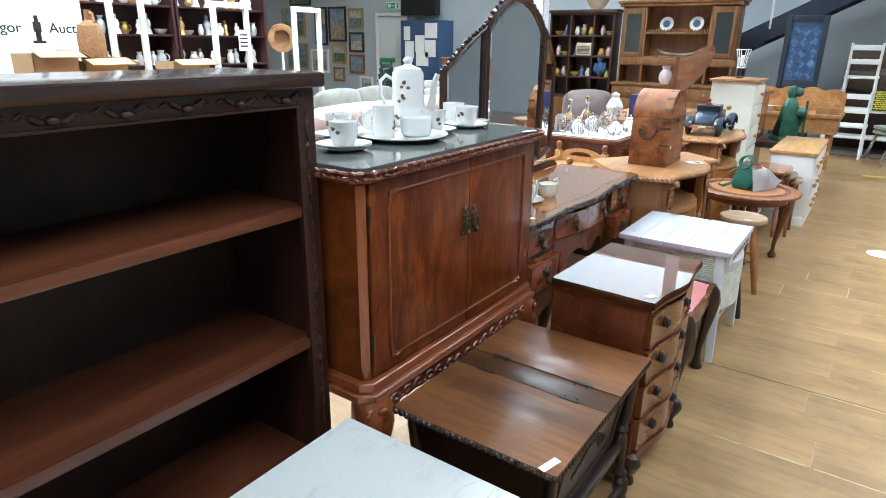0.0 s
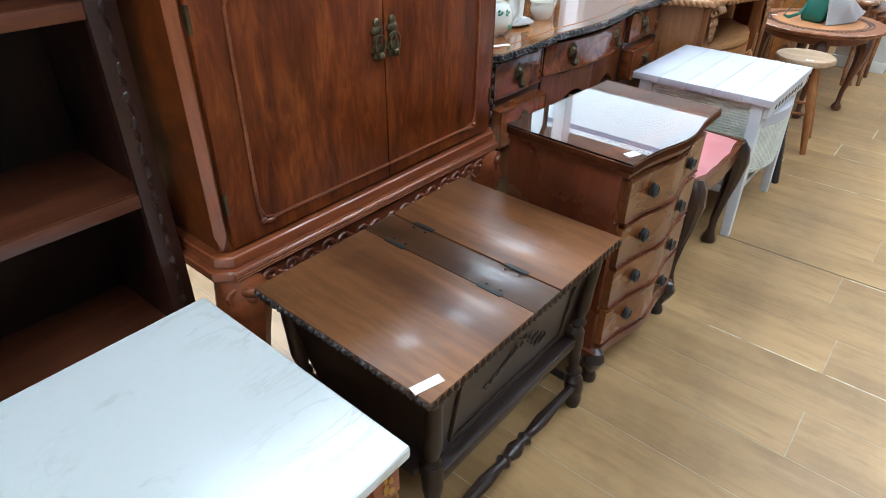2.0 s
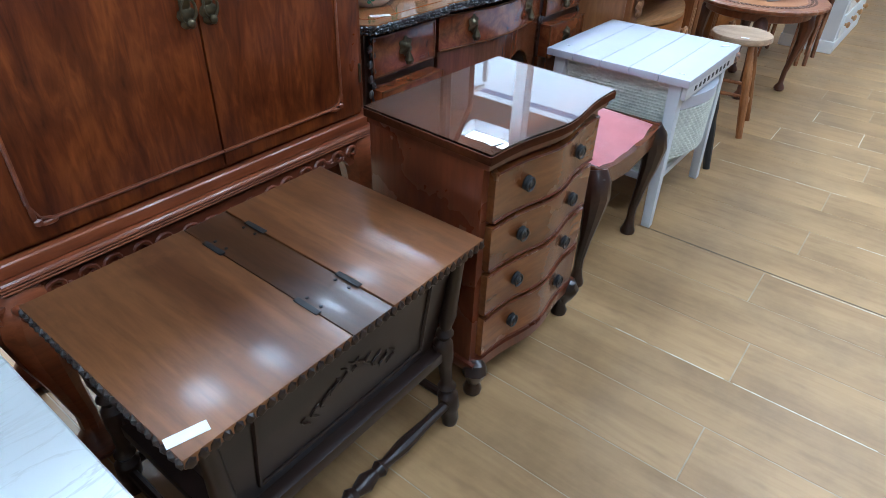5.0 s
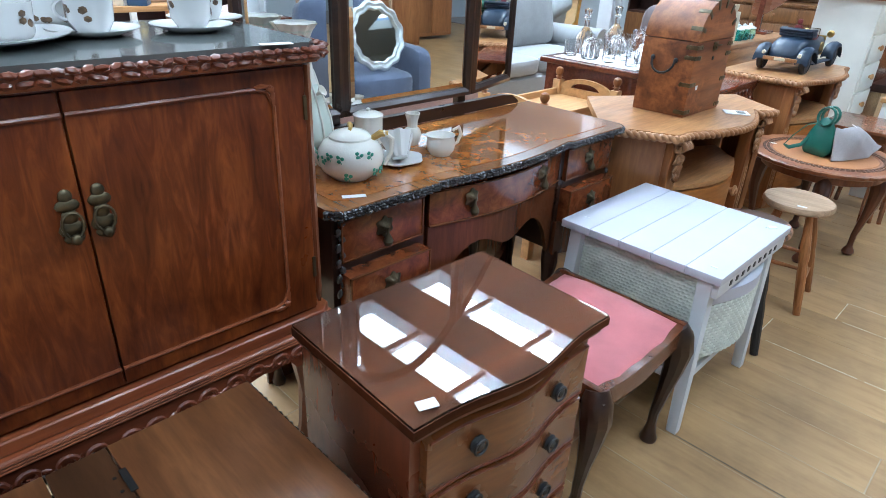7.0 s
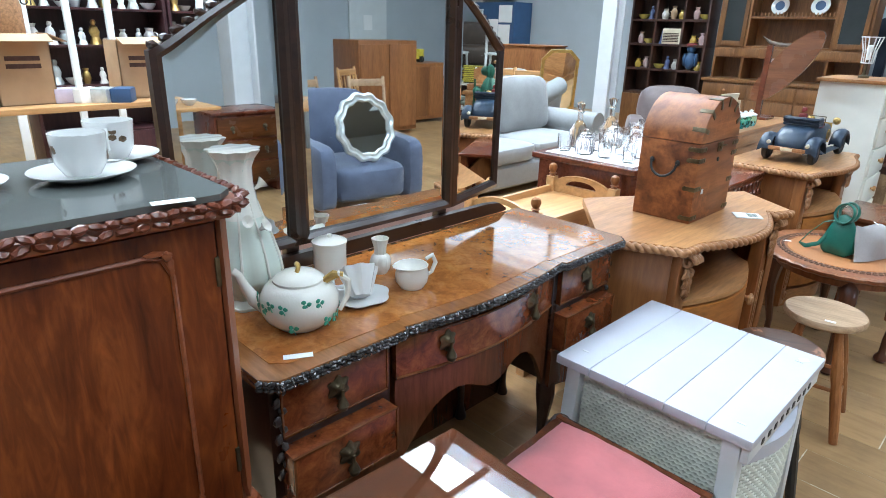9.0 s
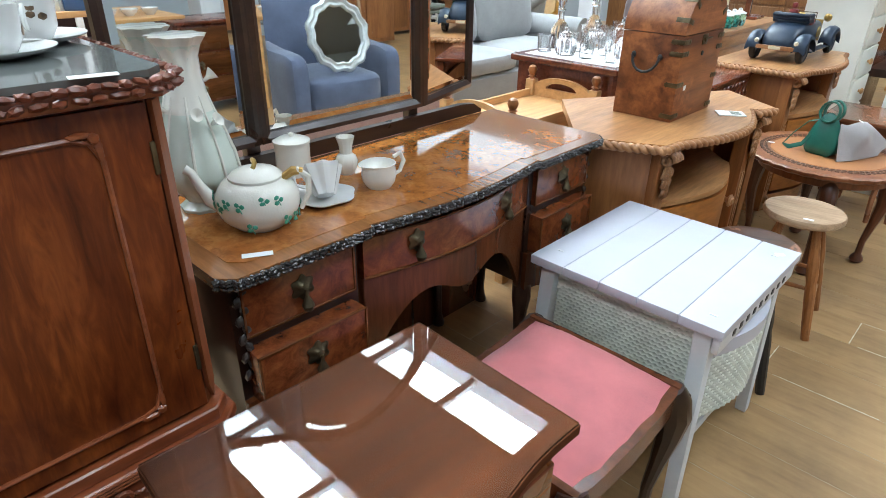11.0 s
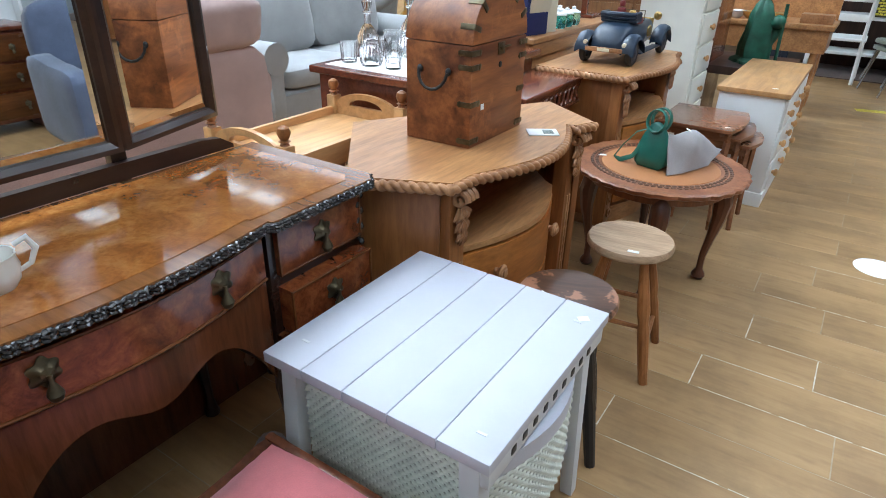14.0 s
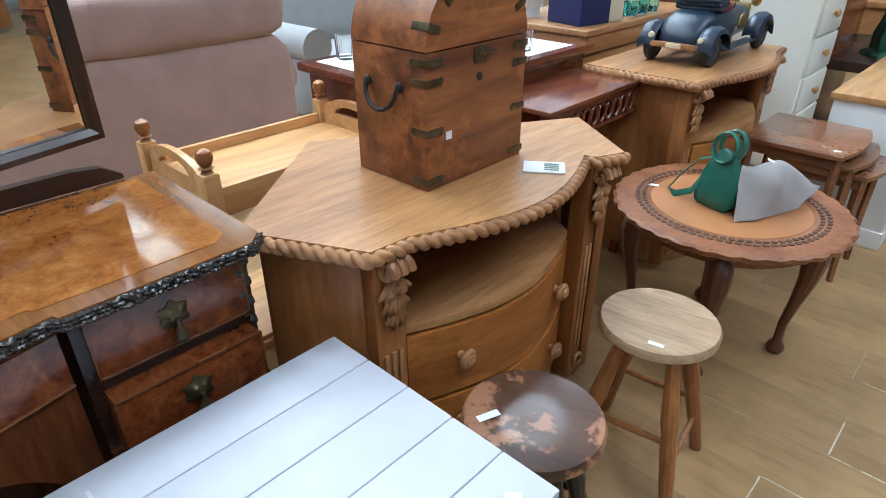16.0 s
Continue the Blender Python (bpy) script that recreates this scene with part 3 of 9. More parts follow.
def bookcase():
    b = thing("bookcase", "dark carved oak open bookcase with four shelves", "bookcase", -1.3, 0.34)
    x0, x1, y0, y1, h = -0.17, 0.17, -0.72, 0.72, 1.405
    part("side_panel", box(x0, x1 - 0.02, y0, y0 + 0.03, 0, h - 0.03), M_BOOKV, b)
    part("side_panel", box(x0, x1 - 0.02, y1 - 0.03, y1, 0, h - 0.03), M_BOOKV, b)
    part("back_panel", box(x0, x0 + 0.012, y0 + 0.03, y1 - 0.03, 0.06, h - 0.03), M_BOOK_BACK, b)
    for ya in (y0, y1 - 0.055):
        st = part("stile", box(x1 - 0.02, x1, ya, ya + 0.055, 0.0, h - 0.03, 0.004), M_BOOKV, b, "dark stile with carved leaf pattern")
        part("carving", lumps_along([(x1 + 0.001, ya + 0.0275, 0.1), (x1 + 0.001, ya + 0.0275, h - 0.08)], 0.026, (0.004, 0.007, 0.013), 14, 3), M_BOOKV, st)
    top = part("top", box(x0 - 0.005, x1 + 0.025, y0 - 0.02, y1 + 0.02, h - 0.03, h + 0.005, 0.01, 3), M_BOOK_TOP, b)
    fr = part("frieze", box(x1 - 0.02, x1, y0 + 0.055, y1 - 0.055, 1.33, h - 0.03, 0.003), M_BOOK, b, "frieze carved with fruit and leaves")
    bm = bmesh.new()
    rnd = random.Random(4)
    y = y0 + 0.1
    while y < y1 - 0.08:
        lump(bm, (x1 + 0.004, y, 1.349), (0.01, 0.013, 0.009), sub=2)
        for k in (-1, 1):
            lump(bm, (x1 + 0.002, y + k * 0.026, 1.354 + rnd.uniform(-0.004, 0.006)), (0.006, 0.017, 0.008), (k * 30, 0, 0))
            lump(bm, (x1 + 0.001, y + k * 0.05, 1.36), (0.004, 0.012, 0.005), (-k * 30, 0, 0))
        y += 0.125
    put(bm, x1 - 0.002, x1 + 0.006, y0 + 0.055, y1 - 0.055, 1.33, 1.336, 0.002)
    part("carving", bm, M_BOOK, fr)
    for z in (0.34, 0.722, 1.087):
        s = part("shelf", box(x0 + 0.01, x1 - 0.022, y0 + 0.03, y1 - 0.03, z - 0.022, z, 0.003), M_BOOK_SHELF, b)
        e = part("shelf_edge", box(x1 - 0.022, x1 - 0.006, y0 + 0.03, y1 - 0.03, z - 0.028, z + 0.002, 0.005), M_BOOK_SHELF, s, "carved red-brown shelf edge")
    part("plinth", box(x0, x1 - 0.01, y0 + 0.03, y1 - 0.03, 0.0, 0.08, 0.004), M_BOOK, b)


def cocktail_cabinet():
    c = thing("cabinet", "figured mahogany two-door cabinet on carved claw legs with a glass top", "cabinet", -1.235, 1.56)
    y0, y1, xb, xf = -0.465, 0.47, -0.2, 0.215
    ch = 0.016
    outline = [(xb, y0), (xf - ch, y0), (xf, y0 + ch), (xf, y1 - ch), (xf - ch, y1), (xb, y1)]
    part("body", prism(outline, 0.58, 1.15, 0.002), M_MAHOG, c)
    grow = lambda d: [(xb - 0.0, y0 - d), (xf - ch + d * 0.4, y0 - d), (xf + d, y0 + ch - d * 0.4), (xf + d, y1 - ch + d * 0.4), (xf - ch + d * 0.4, y1 + d), (xb, y1 + d)]
    for sgn, yy in ((1, y0), (-1, y1)):
        bm = plate([(0.0, 0.595), (0.0125, 0.63), (0.0125, 1.142), (-0.0125, 1.142), (-0.0125, 0.63)], 0.0, 0.008,
                   pose(xf - ch / 2 + 0.002, yy + sgn * (ch / 2 - 0.002), 0, 0, 0, -135 if sgn > 0 else -45))
        part("corner_pilaster", bm, M_MAHOG_L, c, "pale pointed corner pilaster")
    rim = part("top", prism(grow(0.035), 1.15, 1.172, 0.006), M_MAHOG_C, c, "top with a carved leaf rim")
    o = grow(0.04)
    bm = bmesh.new()
    for dz, st, sd in ((1.176, 0.02, 5), (1.162, 0.024, 6)):
        lumps_along([(x, y, dz) for x, y in o], st, (0.014, 0.0075, 0.0065), 28, sd, bm)
    part("carved_rim", bm, M_MAHOG_A, rim)
    part("glass_top", prism(grow(0.018), 1.176, 1.186), M_TOPGLASS, rim, "dark reflective glass top", False)
    for ya, yb in ((y0 + ch + 0.004, 0.02), (0.024, y1 - ch - 0.004)):
        d = part("door", box(xf, xf + 0.012, ya, yb, 0.595, 1.142, 0.003), M_MAHOG, c)
        left = ya < 0
        yo, yi = (ya + 0.072, yb) if left else (yb - 0.072, ya)
        sg = 1 if left else -1
        x = xf + 0.0135
        path = [(x, yi, 1.108), (x, yo + sg * 0.035, 1.108), (x, yo + sg * 0.012, 1.1), (x, yo, 1.072), (x, yo, 0.67), (x, yo + sg * 0.012, 0.64), (x, yo + sg * 0.035, 0.632), (x, yi, 0.632)]
        bm = tube(path, 0.0042, 6)
        for zz, s2 in ((1.1, 1), (0.64, -1)):
            lump(bm, (x + 0.002, yo + sg * 0.024, zz + s2 * 0.012), (0.005, 0.018, 0.006), (0, 0, 0))
            lump(bm, (x + 0.002, yo + sg * 0.002, zz - s2 * 0.012), (0.005, 0.006, 0.02), (0, 0, 0))
            lump(bm, (x + 0.003, yo + sg * 0.006, zz + s2 * 0.006), (0.006, 0.009, 0.009), (0, 0, 0))
        part("moulding", bm, M_MAHOG_C, d)
        yh = 0.022 + (-0.024 if left else 0.024)
        bm = bmesh.new()
        for zz, sy, sz in ((0.982, 0.011, 0.012), (0.966, 0.019, 0.012), (0.946, 0.013, 0.014), (0.925, 0.021, 0.015), (0.909, 0.016, 0.011)):
            lump(bm, (xf + 0.014, yh, zz), (0.006, sy, sz), sub=2)
        tube([(xf + 0.024, yh + 0.016 * math.sin(a), 0.935 + 0.022 * math.cos(a)) for a in [i * math.pi / 6 for i in range(12)]], 0.0028, 6, bm, True)
        lump(bm, (xf + 0.026, yh, 0.911), (0.008, 0.009, 0.01), sub=2)
        part("handle", bm, M_BRASS, d, "ornate aged brass handle")
        for zz in (0.7, 1.06):
            yq = ya + 0.002 if left else yb - 0.002
            part("hinge", box(xf + 0.002, xf + 0.015, yq - 0.004, yq + 0.004, zz - 0.025, zz + 0.025, 0.002), M_BRASS, d)
    bm = prism(grow(0.022), 0.555, 0.585, 0.008, 3)
    prism(grow(0.036), 0.53, 0.556, 0.008, 3, bm)
    base = part("base_moulding", bm, M_MAHOG_C, c, "stepped reddish base moulding")
    bm = bmesh.new()
    for zz in (0.5365, 0.543, 0.5495):
        tube([(xf + 0.0365, y0 + ch - 0.02, zz), (xf + 0.0365, y1 - ch + 0.02, zz)], 0.0028, 6, bm)
    part("reeding", bm, M_MAHOG_L, base)
    rnd = random.Random(8)
    half = (y1 - y0) / 2 - 0.06
    mid = (y0 + y1) / 2
    low = [(half * (2 * i / 48 - 1), 0.492 - 0.03 * math.exp(-(2 * i / 48 - 1) ** 2 * 6) - 0.007 * abs(math.sin(i * 0.85)) - 0.02 * (abs(2 * i / 48 - 1) > 0.88)) for i in range(49)]
    bm = plate([(y, z) for y, z in low] + [(half, 0.531), (-half, 0.531)], -0.008, 0.008, pose(xf + 0.022, mid, 0, 0, 0, 90))
    n = 15
    for i in range(n):
        y = mid + half * 0.94 * (2 * i / (n - 1) - 1)
        k = math.exp(-(2 * i / (n - 1) - 1) ** 2 * 6)
        zc, sg = 0.506 - 0.02 * k, (1 if i % 2 else -1)
        tube([(xf + 0.032, y + sg * 0.02 * math.cos(q) * (1 - q / 8), zc + 0.018 * math.sin(q) * (1 - q / 8)) for q in [j * 0.55 for j in range(12)]], [0.006 - 0.0002 * j for j in range(12)], 6, bm)
        for u in (-0.024, -0.012, 0.012, 0.024):
            lump(bm, (xf + 0.031, y + u, zc - 0.006 + rnd.uniform(-0.006, 0.006)), (0.004, 0.011, 0.0045), (sg * 40 + u * 600, 0, 0))
    part("apron", bm, M_MAHOG_A, base, "apron carved with scrolling leaves")
    for x, y, dx, dy in ((xf - 0.03, y0 + 0.05, 0.055, -0.05), (xf - 0.03, y1 - 0.05, 0.055, 0.05), (xb + 0.04, y0 + 0.05, -0.02, -0.05), (xb + 0.04, y1 - 0.05, -0.02, 0.05)):
        lg = cabriole(x, y, 0.54, dx, dy, 0.046, M_MAHOG_C, c, 0.05)
        if x > 0:
            bm = bmesh.new()
            sy = 1 if dy > 0 else -1
            for i in range(9):
                a = i / 8
                lump(bm, (x + 0.075 - 0.03 * a, y + sy * (0.035 - 0.01 * a), 0.5 - 0.16 * a), (0.012, 0.02 - 0.012 * a, 0.018), (20 * (-1) ** i, 30, sy * 45), 2)
            for s in (-1, 1):
                tube([(x + 0.055, y + sy * 0.02 + s * 0.04 + 0.022 * math.cos(q) * (1 - q / 10), 0.49 + 0.022 * math.sin(q) * (1 - q / 10)) for q in [j * 0.7 for j in range(10)]], 0.007, 6, bm)
            part("knee_carving", bm, M_MAHOG_C, lg)


def marble_table():
    t = thing("coffee_table", "white marble-topped coffee table with gilt mounts and tapered legs", "coffee table", -0.737, 0.49)
    hx, hy = 0.303, 0.55
    part("marble_top", box(-hx, hx, -hy, hy, 0.472, 0.5, 0.008, 3), M_MARBLE, t, "white marble slab with faint grey veins")
    a = 0.045
    fr = part("apron", boxes([(hx - a, hx - a + 0.02, -hy + a, hy - a, 0.395, 0.472), (-hx + a - 0.02, -hx + a, -hy + a, hy - a, 0.395, 0.472),
                              (-hx + a, hx - a, hy - a, hy - a + 0.02, 0.395, 0.472), (-hx + a, hx - a, -hy + a - 0.02, -hy + a, 0.395, 0.472)]), M_MAHOG_C, t)
    bm = bmesh.new()
    for x in (hx - a + 0.021,):
        rope([(x, -hy + a, 0.4), (x, hy - a, 0.4)], 0.0035, 0.009, bm)
    rope([(-hx + a, hy - a + 0.021, 0.4), (hx - a, hy - a + 0.021, 0.4)], 0.0035, 0.009, bm)
    part("gilt_beading", bm, M_GOLD, fr, "gilt beading")
    for y in (-0.115, 0.115, 0.353):
        m = pose(hx - a + 0.02, y, 0.433, 0, 90, 0)
        pl = part("plaque", lathe([(0.0, 0.0), (0.024, 0.0), (0.022, 0.004), (0.0, 0.007)], 20, m=m @ Matrix.Diagonal((0.85, 1.15, 1, 1))), M_PLAQUE, fr, "blue and white oval porcelain plaque")
        bm = bmesh.new()
        for k in range(16):
            q = k * math.pi / 8
            lump(bm, (hx - a + 0.023, y + 0.032 * math.cos(q), 0.433 + 0.025 * math.sin(q)), (0.005, 0.008, 0.007), (q * 57, 0, 0))
        part("gilt_frame", bm, M_GOLD, pl, "gilt leaf frame")
    bm = bmesh.new()
    for k in range(5):
        lump(bm, (hx - a + 0.023, 0.232 + 0.006 * (-1) ** k, 0.415 + k * 0.009), (0.003, 0.006, 0.006))
    part("gilt_mount", bm, M_GOLD, fr)
    for x in (-1, 1):
        for y in (-1, 1):
            px, py = x * (hx - a), y * (hy - a)
            lg = part("leg", lathe([(0.0, 0), (0.012, 0.0), (0.014, 0.02), (0.016, 0.04), (0.03, 0.34), (0.03, 0.345), (0.036, 0.35), (0.038, 0.362), (0.034, 0.372), (0.024, 0.38), (0.024, 0.4)], 14, px, py), M_MAHOG_C, t)
            part("gilt_collar", lathe([(0.034, 0.345), (0.0395, 0.35), (0.041, 0.36), (0.037, 0.368), (0.03, 0.37)], 14, px, py), M_GOLD, lg)
            part("block", box(px - 0.03, px + 0.03, py - 0.03, py + 0.03, 0.39, 0.472, 0.003), M_MAHOG_C, lg)
            bm = bmesh.new()
            for k in range(6):
                lump(bm, (px + 0.031, py + 0.008 * math.cos(k * 2.1), 0.41 + k * 0.009), (0.004, 0.009 - 0.001 * k, 0.008))
            part("gilt_mount", bm, M_GOLD, lg)
            part("gilt_foot", lathe([(0.0, 0.0), (0.0135, 0.0), (0.0155, 0.016), (0.015, 0.025)], 12, px, py), M_BRASS, lg)
    tag(-0.49, 0.99, 0.5003, 70, 0.03, 0.016)


def dough_bin():
    d = thing("dough_bin", "dark oak dough bin with hinged lid on turned legs", "dough bin", -0.685, 1.44)
    hx, hy, z = 0.243, 0.343, 0.545
    for ya, yb in ((-hy, -0.03), (0.07, hy)):
        part("lid", box(-hx, hx, ya, yb - 0.001, z - 0.02, z, 0.003), M_DOUGH, d, "worn brown oak lid panel")
    part("lid", box(-hx, hx, -0.028, 0.068, z - 0.022, z - 0.002, 0.003), M_DOUGH_M, d, "dark fixed centre board")
    bm = bmesh.new()
    o = [(-hx, -hy, z - 0.012), (hx, -hy, z - 0.012), (hx, hy, z - 0.012), (-hx, hy, z - 0.012), (-hx, -hy, z - 0.012)]
    lumps_along(o, 0.019, (0.0095, 0.007, 0.011), 0, 3, bm, 0.1)
    part("carved_edge", bm, M_DOUGH_D, d, "dark edge carved with lobes")
    for y, s in ((-0.03, -1), (0.07, 1)):
        for x in (-0.14, 0.13):
            bm = box(x - 0.03, x + 0.03, y - 0.006, y + 0.006, z - 0.001, z + 0.002, 0.001)
            for q in (-0.018, 0.018):
                lump(bm, (x + q, y + (0.016 if s < 0 else -0.016), z), (0.004, 0.004, 0.002))
            part("hinge", bm, M_IRON, d)
    bm = bmesh.new()
    t0, t1 = [], []
    for sx, sy in ((-1, -1), (1, -1), (1, 1), (-1, 1)):
        t0.append(bm.verts.new((sx * (hx - 0.068), sy * (hy - 0.085), 0.25)))
        t1.append(bm.verts.new((sx * (hx - 0.03), sy * (hy - 0.03), z - 0.022)))
    for i in range(4):
        bm.faces.new((t0[i], t0[(i + 1) % 4], t1[(i + 1) % 4], t1[i]))
    bm.faces.new(t0[::-1])
    bm.faces.new(t1)
    body = part("trough", bm, M_DOUGH_D, d, "tapering dark oak trough with a carved front")
    slope = (0.068 - 0.03) / (z - 0.022 - 0.25)
    face = lambda q, zz: (hx - 0.068 + slope * (zz - 0.25) + 0.002, q, zz)
    bm = bmesh.new()
    for zz in (0.29, 0.49):
        tube([face(-0.215, zz), face(0.215, zz)], 0.005, 6, bm)
    for q in (-0.215, 0.215):
        tube([face(q, 0.29), face(q, 0.49)], 0.005, 6, bm)
    for i in range(-5, 6):
        rise = 0.395 + 0.03 * math.cos(i * 0.62)
        tube([face(i * 0.022 + 0.011 * math.sin(k * 1.2 + i), rise + (k - 2) * 0.009) for k in range(5)], [0.0012, 0.0022, 0.0026, 0.0022, 0.0012], 6, bm)
    part("carving", bm, M_DOUGH_D, body, "low carved front panel")
    for x0, x1, ya, yb in ((hx - 0.09, hx - 0.036, -hy + 0.06, hy - 0.06), (-hx + 0.036, -hx + 0.09, -hy + 0.06, hy - 0.06), (-hx + 0.09, hx - 0.09, hy - 0.1, hy - 0.048), (-hx + 0.09, hx - 0.09, -hy + 0.048, -hy + 0.1)):
        part("rail", box(x0, x1, ya, yb, 0.225, 0.256, 0.006), M_DOUGH_D, d)
    for sx in (-1, 1):
        for sy in (-1, 1):
            prof = [(0.0, 0.0), (0.019, 0.0), (0.022, 0.02), (0.021, 0.05), (0.026, 0.06), (0.026, 0.1), (0.015, 0.115), (0.023, 0.13), (0.014, 0.145), (0.017, 0.2), (0.022, 0.225), (0.024, 0.27), (0.014, 0.285), (0.022, 0.3), (0.013, 0.315), (0.02, 0.35), (0.017, 0.42), (0.016, 0.525)]
            bm = lathe(prof, 12)
            x, y = sx * (hx - 0.03), sy * (hy - 0.045)
            for v in bm.verts:
                v.co.x += x - sx * 0.02 * max(0, 1 - abs(v.co.z - 0.27) / 0.25)
                v.co.y += y - sy * 0.015 * max(0, 1 - abs(v.co.z - 0.27) / 0.25)
            part("leg", bm, M_DOUGH_D, d)
    bar = [(0.012, -0.28), (0.013, -0.2), (0.018, -0.12), (0.012, -0.06), (0.02, -0.045), (0.013, -0.03), (0.022, 0.0), (0.013, 0.03), (0.02, 0.045), (0.012, 0.06), (0.018, 0.12), (0.013, 0.2), (0.012, 0.28)]
    for sx in (-1, 1):
        part("stretcher", lathe(bar, 10, m=pose(sx * (hx - 0.03), 0, 0.08, 90, 0, 0)), M_DOUGH_D, d, "turned stretcher")
    for sy in (-1, 1):
        part("stretcher", tube([(-hx + 0.03, sy * (hy - 0.045), 0.08), (hx - 0.03, sy * (hy - 0.045), 0.08)], 0.011, 8), M_DOUGH_D, d, "turned stretcher")
    tag(-0.475, 1.125, 0.5455, 75, 0.06, 0.02)


def serpentine(y, half, amp):
    """Bow of a drawer front: swells in the middle and turns back at the ends."""
    u = y / half
    return amp * (0.5 + 0.5 * math.cos(math.pi * u)) - 0.006 * (1 - math.cos(2 * math.pi * u)) * 0.5


def bow_slab(xb, xf, half, amp, z0, z1, grow=0.0, b=0.0, n=16):
    pts = [(xb, -half - grow), ] + [(xf + grow + serpentine(y, half, amp), y * (half + grow) / half) for y in [half * (2 * i / n - 1) for i in range(n + 1)]] + [(xb, half + grow)]
    return prism(pts, z0, z1, b)


def chest():
    c = thing("chest_of_drawers", "small serpentine mahogany chest of four drawers with a glass top", "chest of drawers", -0.645, 2.08, 0, -2.5)
    half, xb, xf, amp = 0.238, -0.165, 0.178, 0.026
    part("body", bow_slab(xb, xf - 0.012, half, amp, 0.115, 0.672), M_CHEST, c)
    for i in range(4):
        z0 = 0.135 + i * 0.132
        bm = bow_slab(xf - 0.03, xf + 0.006, half - 0.022, amp * 0.96, z0, z0 + 0.122, 0, 0.004)
        d = part("drawer_front", bm, M_CHEST_F, c, "warm brown bowed drawer front")
        bm = bmesh.new()
        for zz in (z0 + 0.003, z0 + 0.119):
            tube([(xf + 0.007 + serpentine(y, half - 0.022, amp * 0.96), y, zz) for y in [(half - 0.026) * (2 * k / 14 - 1) for k in range(15)]], 0.0028, 6, bm)
        part("bead", bm, M_CHEST, d)
        for y in (-0.11, 0.11):
            x = xf + 0.006 + serpentine(y, half, amp)
            bm = lathe([(0.0, 0.0), (0.017, 0.0), (0.018, 0.004), (0.012, 0.007), (0.008, 0.014), (0.0, 0.016)], 14, m=pose(x, y, z0 + 0.066, 0, 90, 0))
            tube([(x + 0.012, y + 0.015 * math.cos(q), z0 + 0.064 + 0.015 * math.sin(q)) for q in [j * math.pi / 8 for j in range(16)]], 0.0028, 6, bm, True)
            part("ring_handle", bm, M_IRON, d, "black ring pull")
    bm = bow_slab(xb, xf, half, amp, 0.672, 0.69, 0.008)
    part("top_moulding", bm, M_CHEST, c)
    part("top", bow_slab(xb, xf, half, amp, 0.69, 0.708, 0.018), M_CHEST_TOP, c, "polished mahogany top", False)
    g = part("glass_top", bow_slab(xb, xf, half, amp, 0.7085, 0.7135, 0.016), M_PANE, c, "clear protective glass sheet", False)
    g.visible_shadow = False
    part("base_moulding", bow_slab(xb, xf - 0.005, half, amp, 0.095, 0.125, 0.012, 0.006), M_CHEST, c)
    for sx, sy in ((1, -1), (1, 1), (-1, -1), (-1, 1)):
        cabriole((xf - 0.01) if sx > 0 else xb + 0.03, sy * (half - 0.02), 0.11, 0.02 * sx, 0.02 * sy, 0.024, M_DT_DARK, c, 0.024, "foot", False)
    tag(-0.49, 1.87, 0.7138, 70, 0.035, 0.022)


def pink_stool():
    s = thing("stool", "dark mahogany cabriole stool with a dished pink velvet seat", "stool", -0.69, 2.655)
    hx, hy = 0.215, 0.225
    bm = bmesh.new()
    n = 14
    grid = [[None] * (n + 1) for _ in range(n + 1)]
    for i in range(n + 1):
        for j in range(n + 1):
            u, v = 2 * i / n - 1, 2 * j / n - 1
            edge = (1 - abs(u) ** 6) * (1 - abs(v) ** 6)
            z = 0.415 + 0.022 * edge + 0.02 * v * v - 0.006 * u * u + 0.002 * noise.noise(Vector((u * 3, v * 3, 1)))
            grid[i][j] = bm.verts.new((u * (hx - 0.014), v * (hy - 0.01), z))
    for i in range(n):
        for j in range(n):
            bm.faces.new((grid[i][j], grid[i + 1][j], grid[i + 1][j + 1], grid[i][j + 1]))
    rim = [e for e in bm.edges if e.is_boundary]
    ext = bmesh.ops.extrude_edge_only(bm, edges=rim)
    for v in [g for g in ext["geom"] if isinstance(g, bmesh.types.BMVert)]:
        v.co.z -= 0.04
    part("seat_cushion", bm, M_PINK, s, "pink velvet drop-in seat")
    for sx in (-1, 1):
        pts = [(-hy, 0.434), (-hy * 0.5, 0.415), (0, 0.41), (hy * 0.5, 0.415), (hy, 0.434), (hy, 0.37), (hy * 0.6, 0.362), (0, 0.345), (-hy * 0.6, 0.362), (-hy, 0.37)]
        part("seat_rail", plate(pts, -0.012, 0.012, pose(sx * (hx - 0.01), 0, 0, 0, 0, 90)), M_DT_SIDE, s)
    for sy in (-1, 1):
        part("seat_rail", box(-hx, hx, sy * (hy - 0.008) - 0.01, sy * (hy - 0.008) + 0.01, 0.375, 0.436, 0.004), M_DT_SIDE, s)
    for sx in (-1, 1):
        for sy in (-1, 1):
            lg = cabriole(sx * (hx - 0.02), sy * (hy - 0.018), 0.425, sx * 0.03, sy * 0.022, 0.03, M_DT_DARK, s, 0.026, "leg", False)
            bm = bmesh.new()
            for k in range(5):
                lump(bm, (sx * (hx + 0.012 - 0.004 * k), sy * (hy + 0.004), 0.405 - 0.022 * k), (0.009, 0.011 - 0.0015 * k, 0.013), (15 * (-1) ** k, 0, sx * sy * 45))
            part("knee_carving", bm, M_DT_DARK, lg)


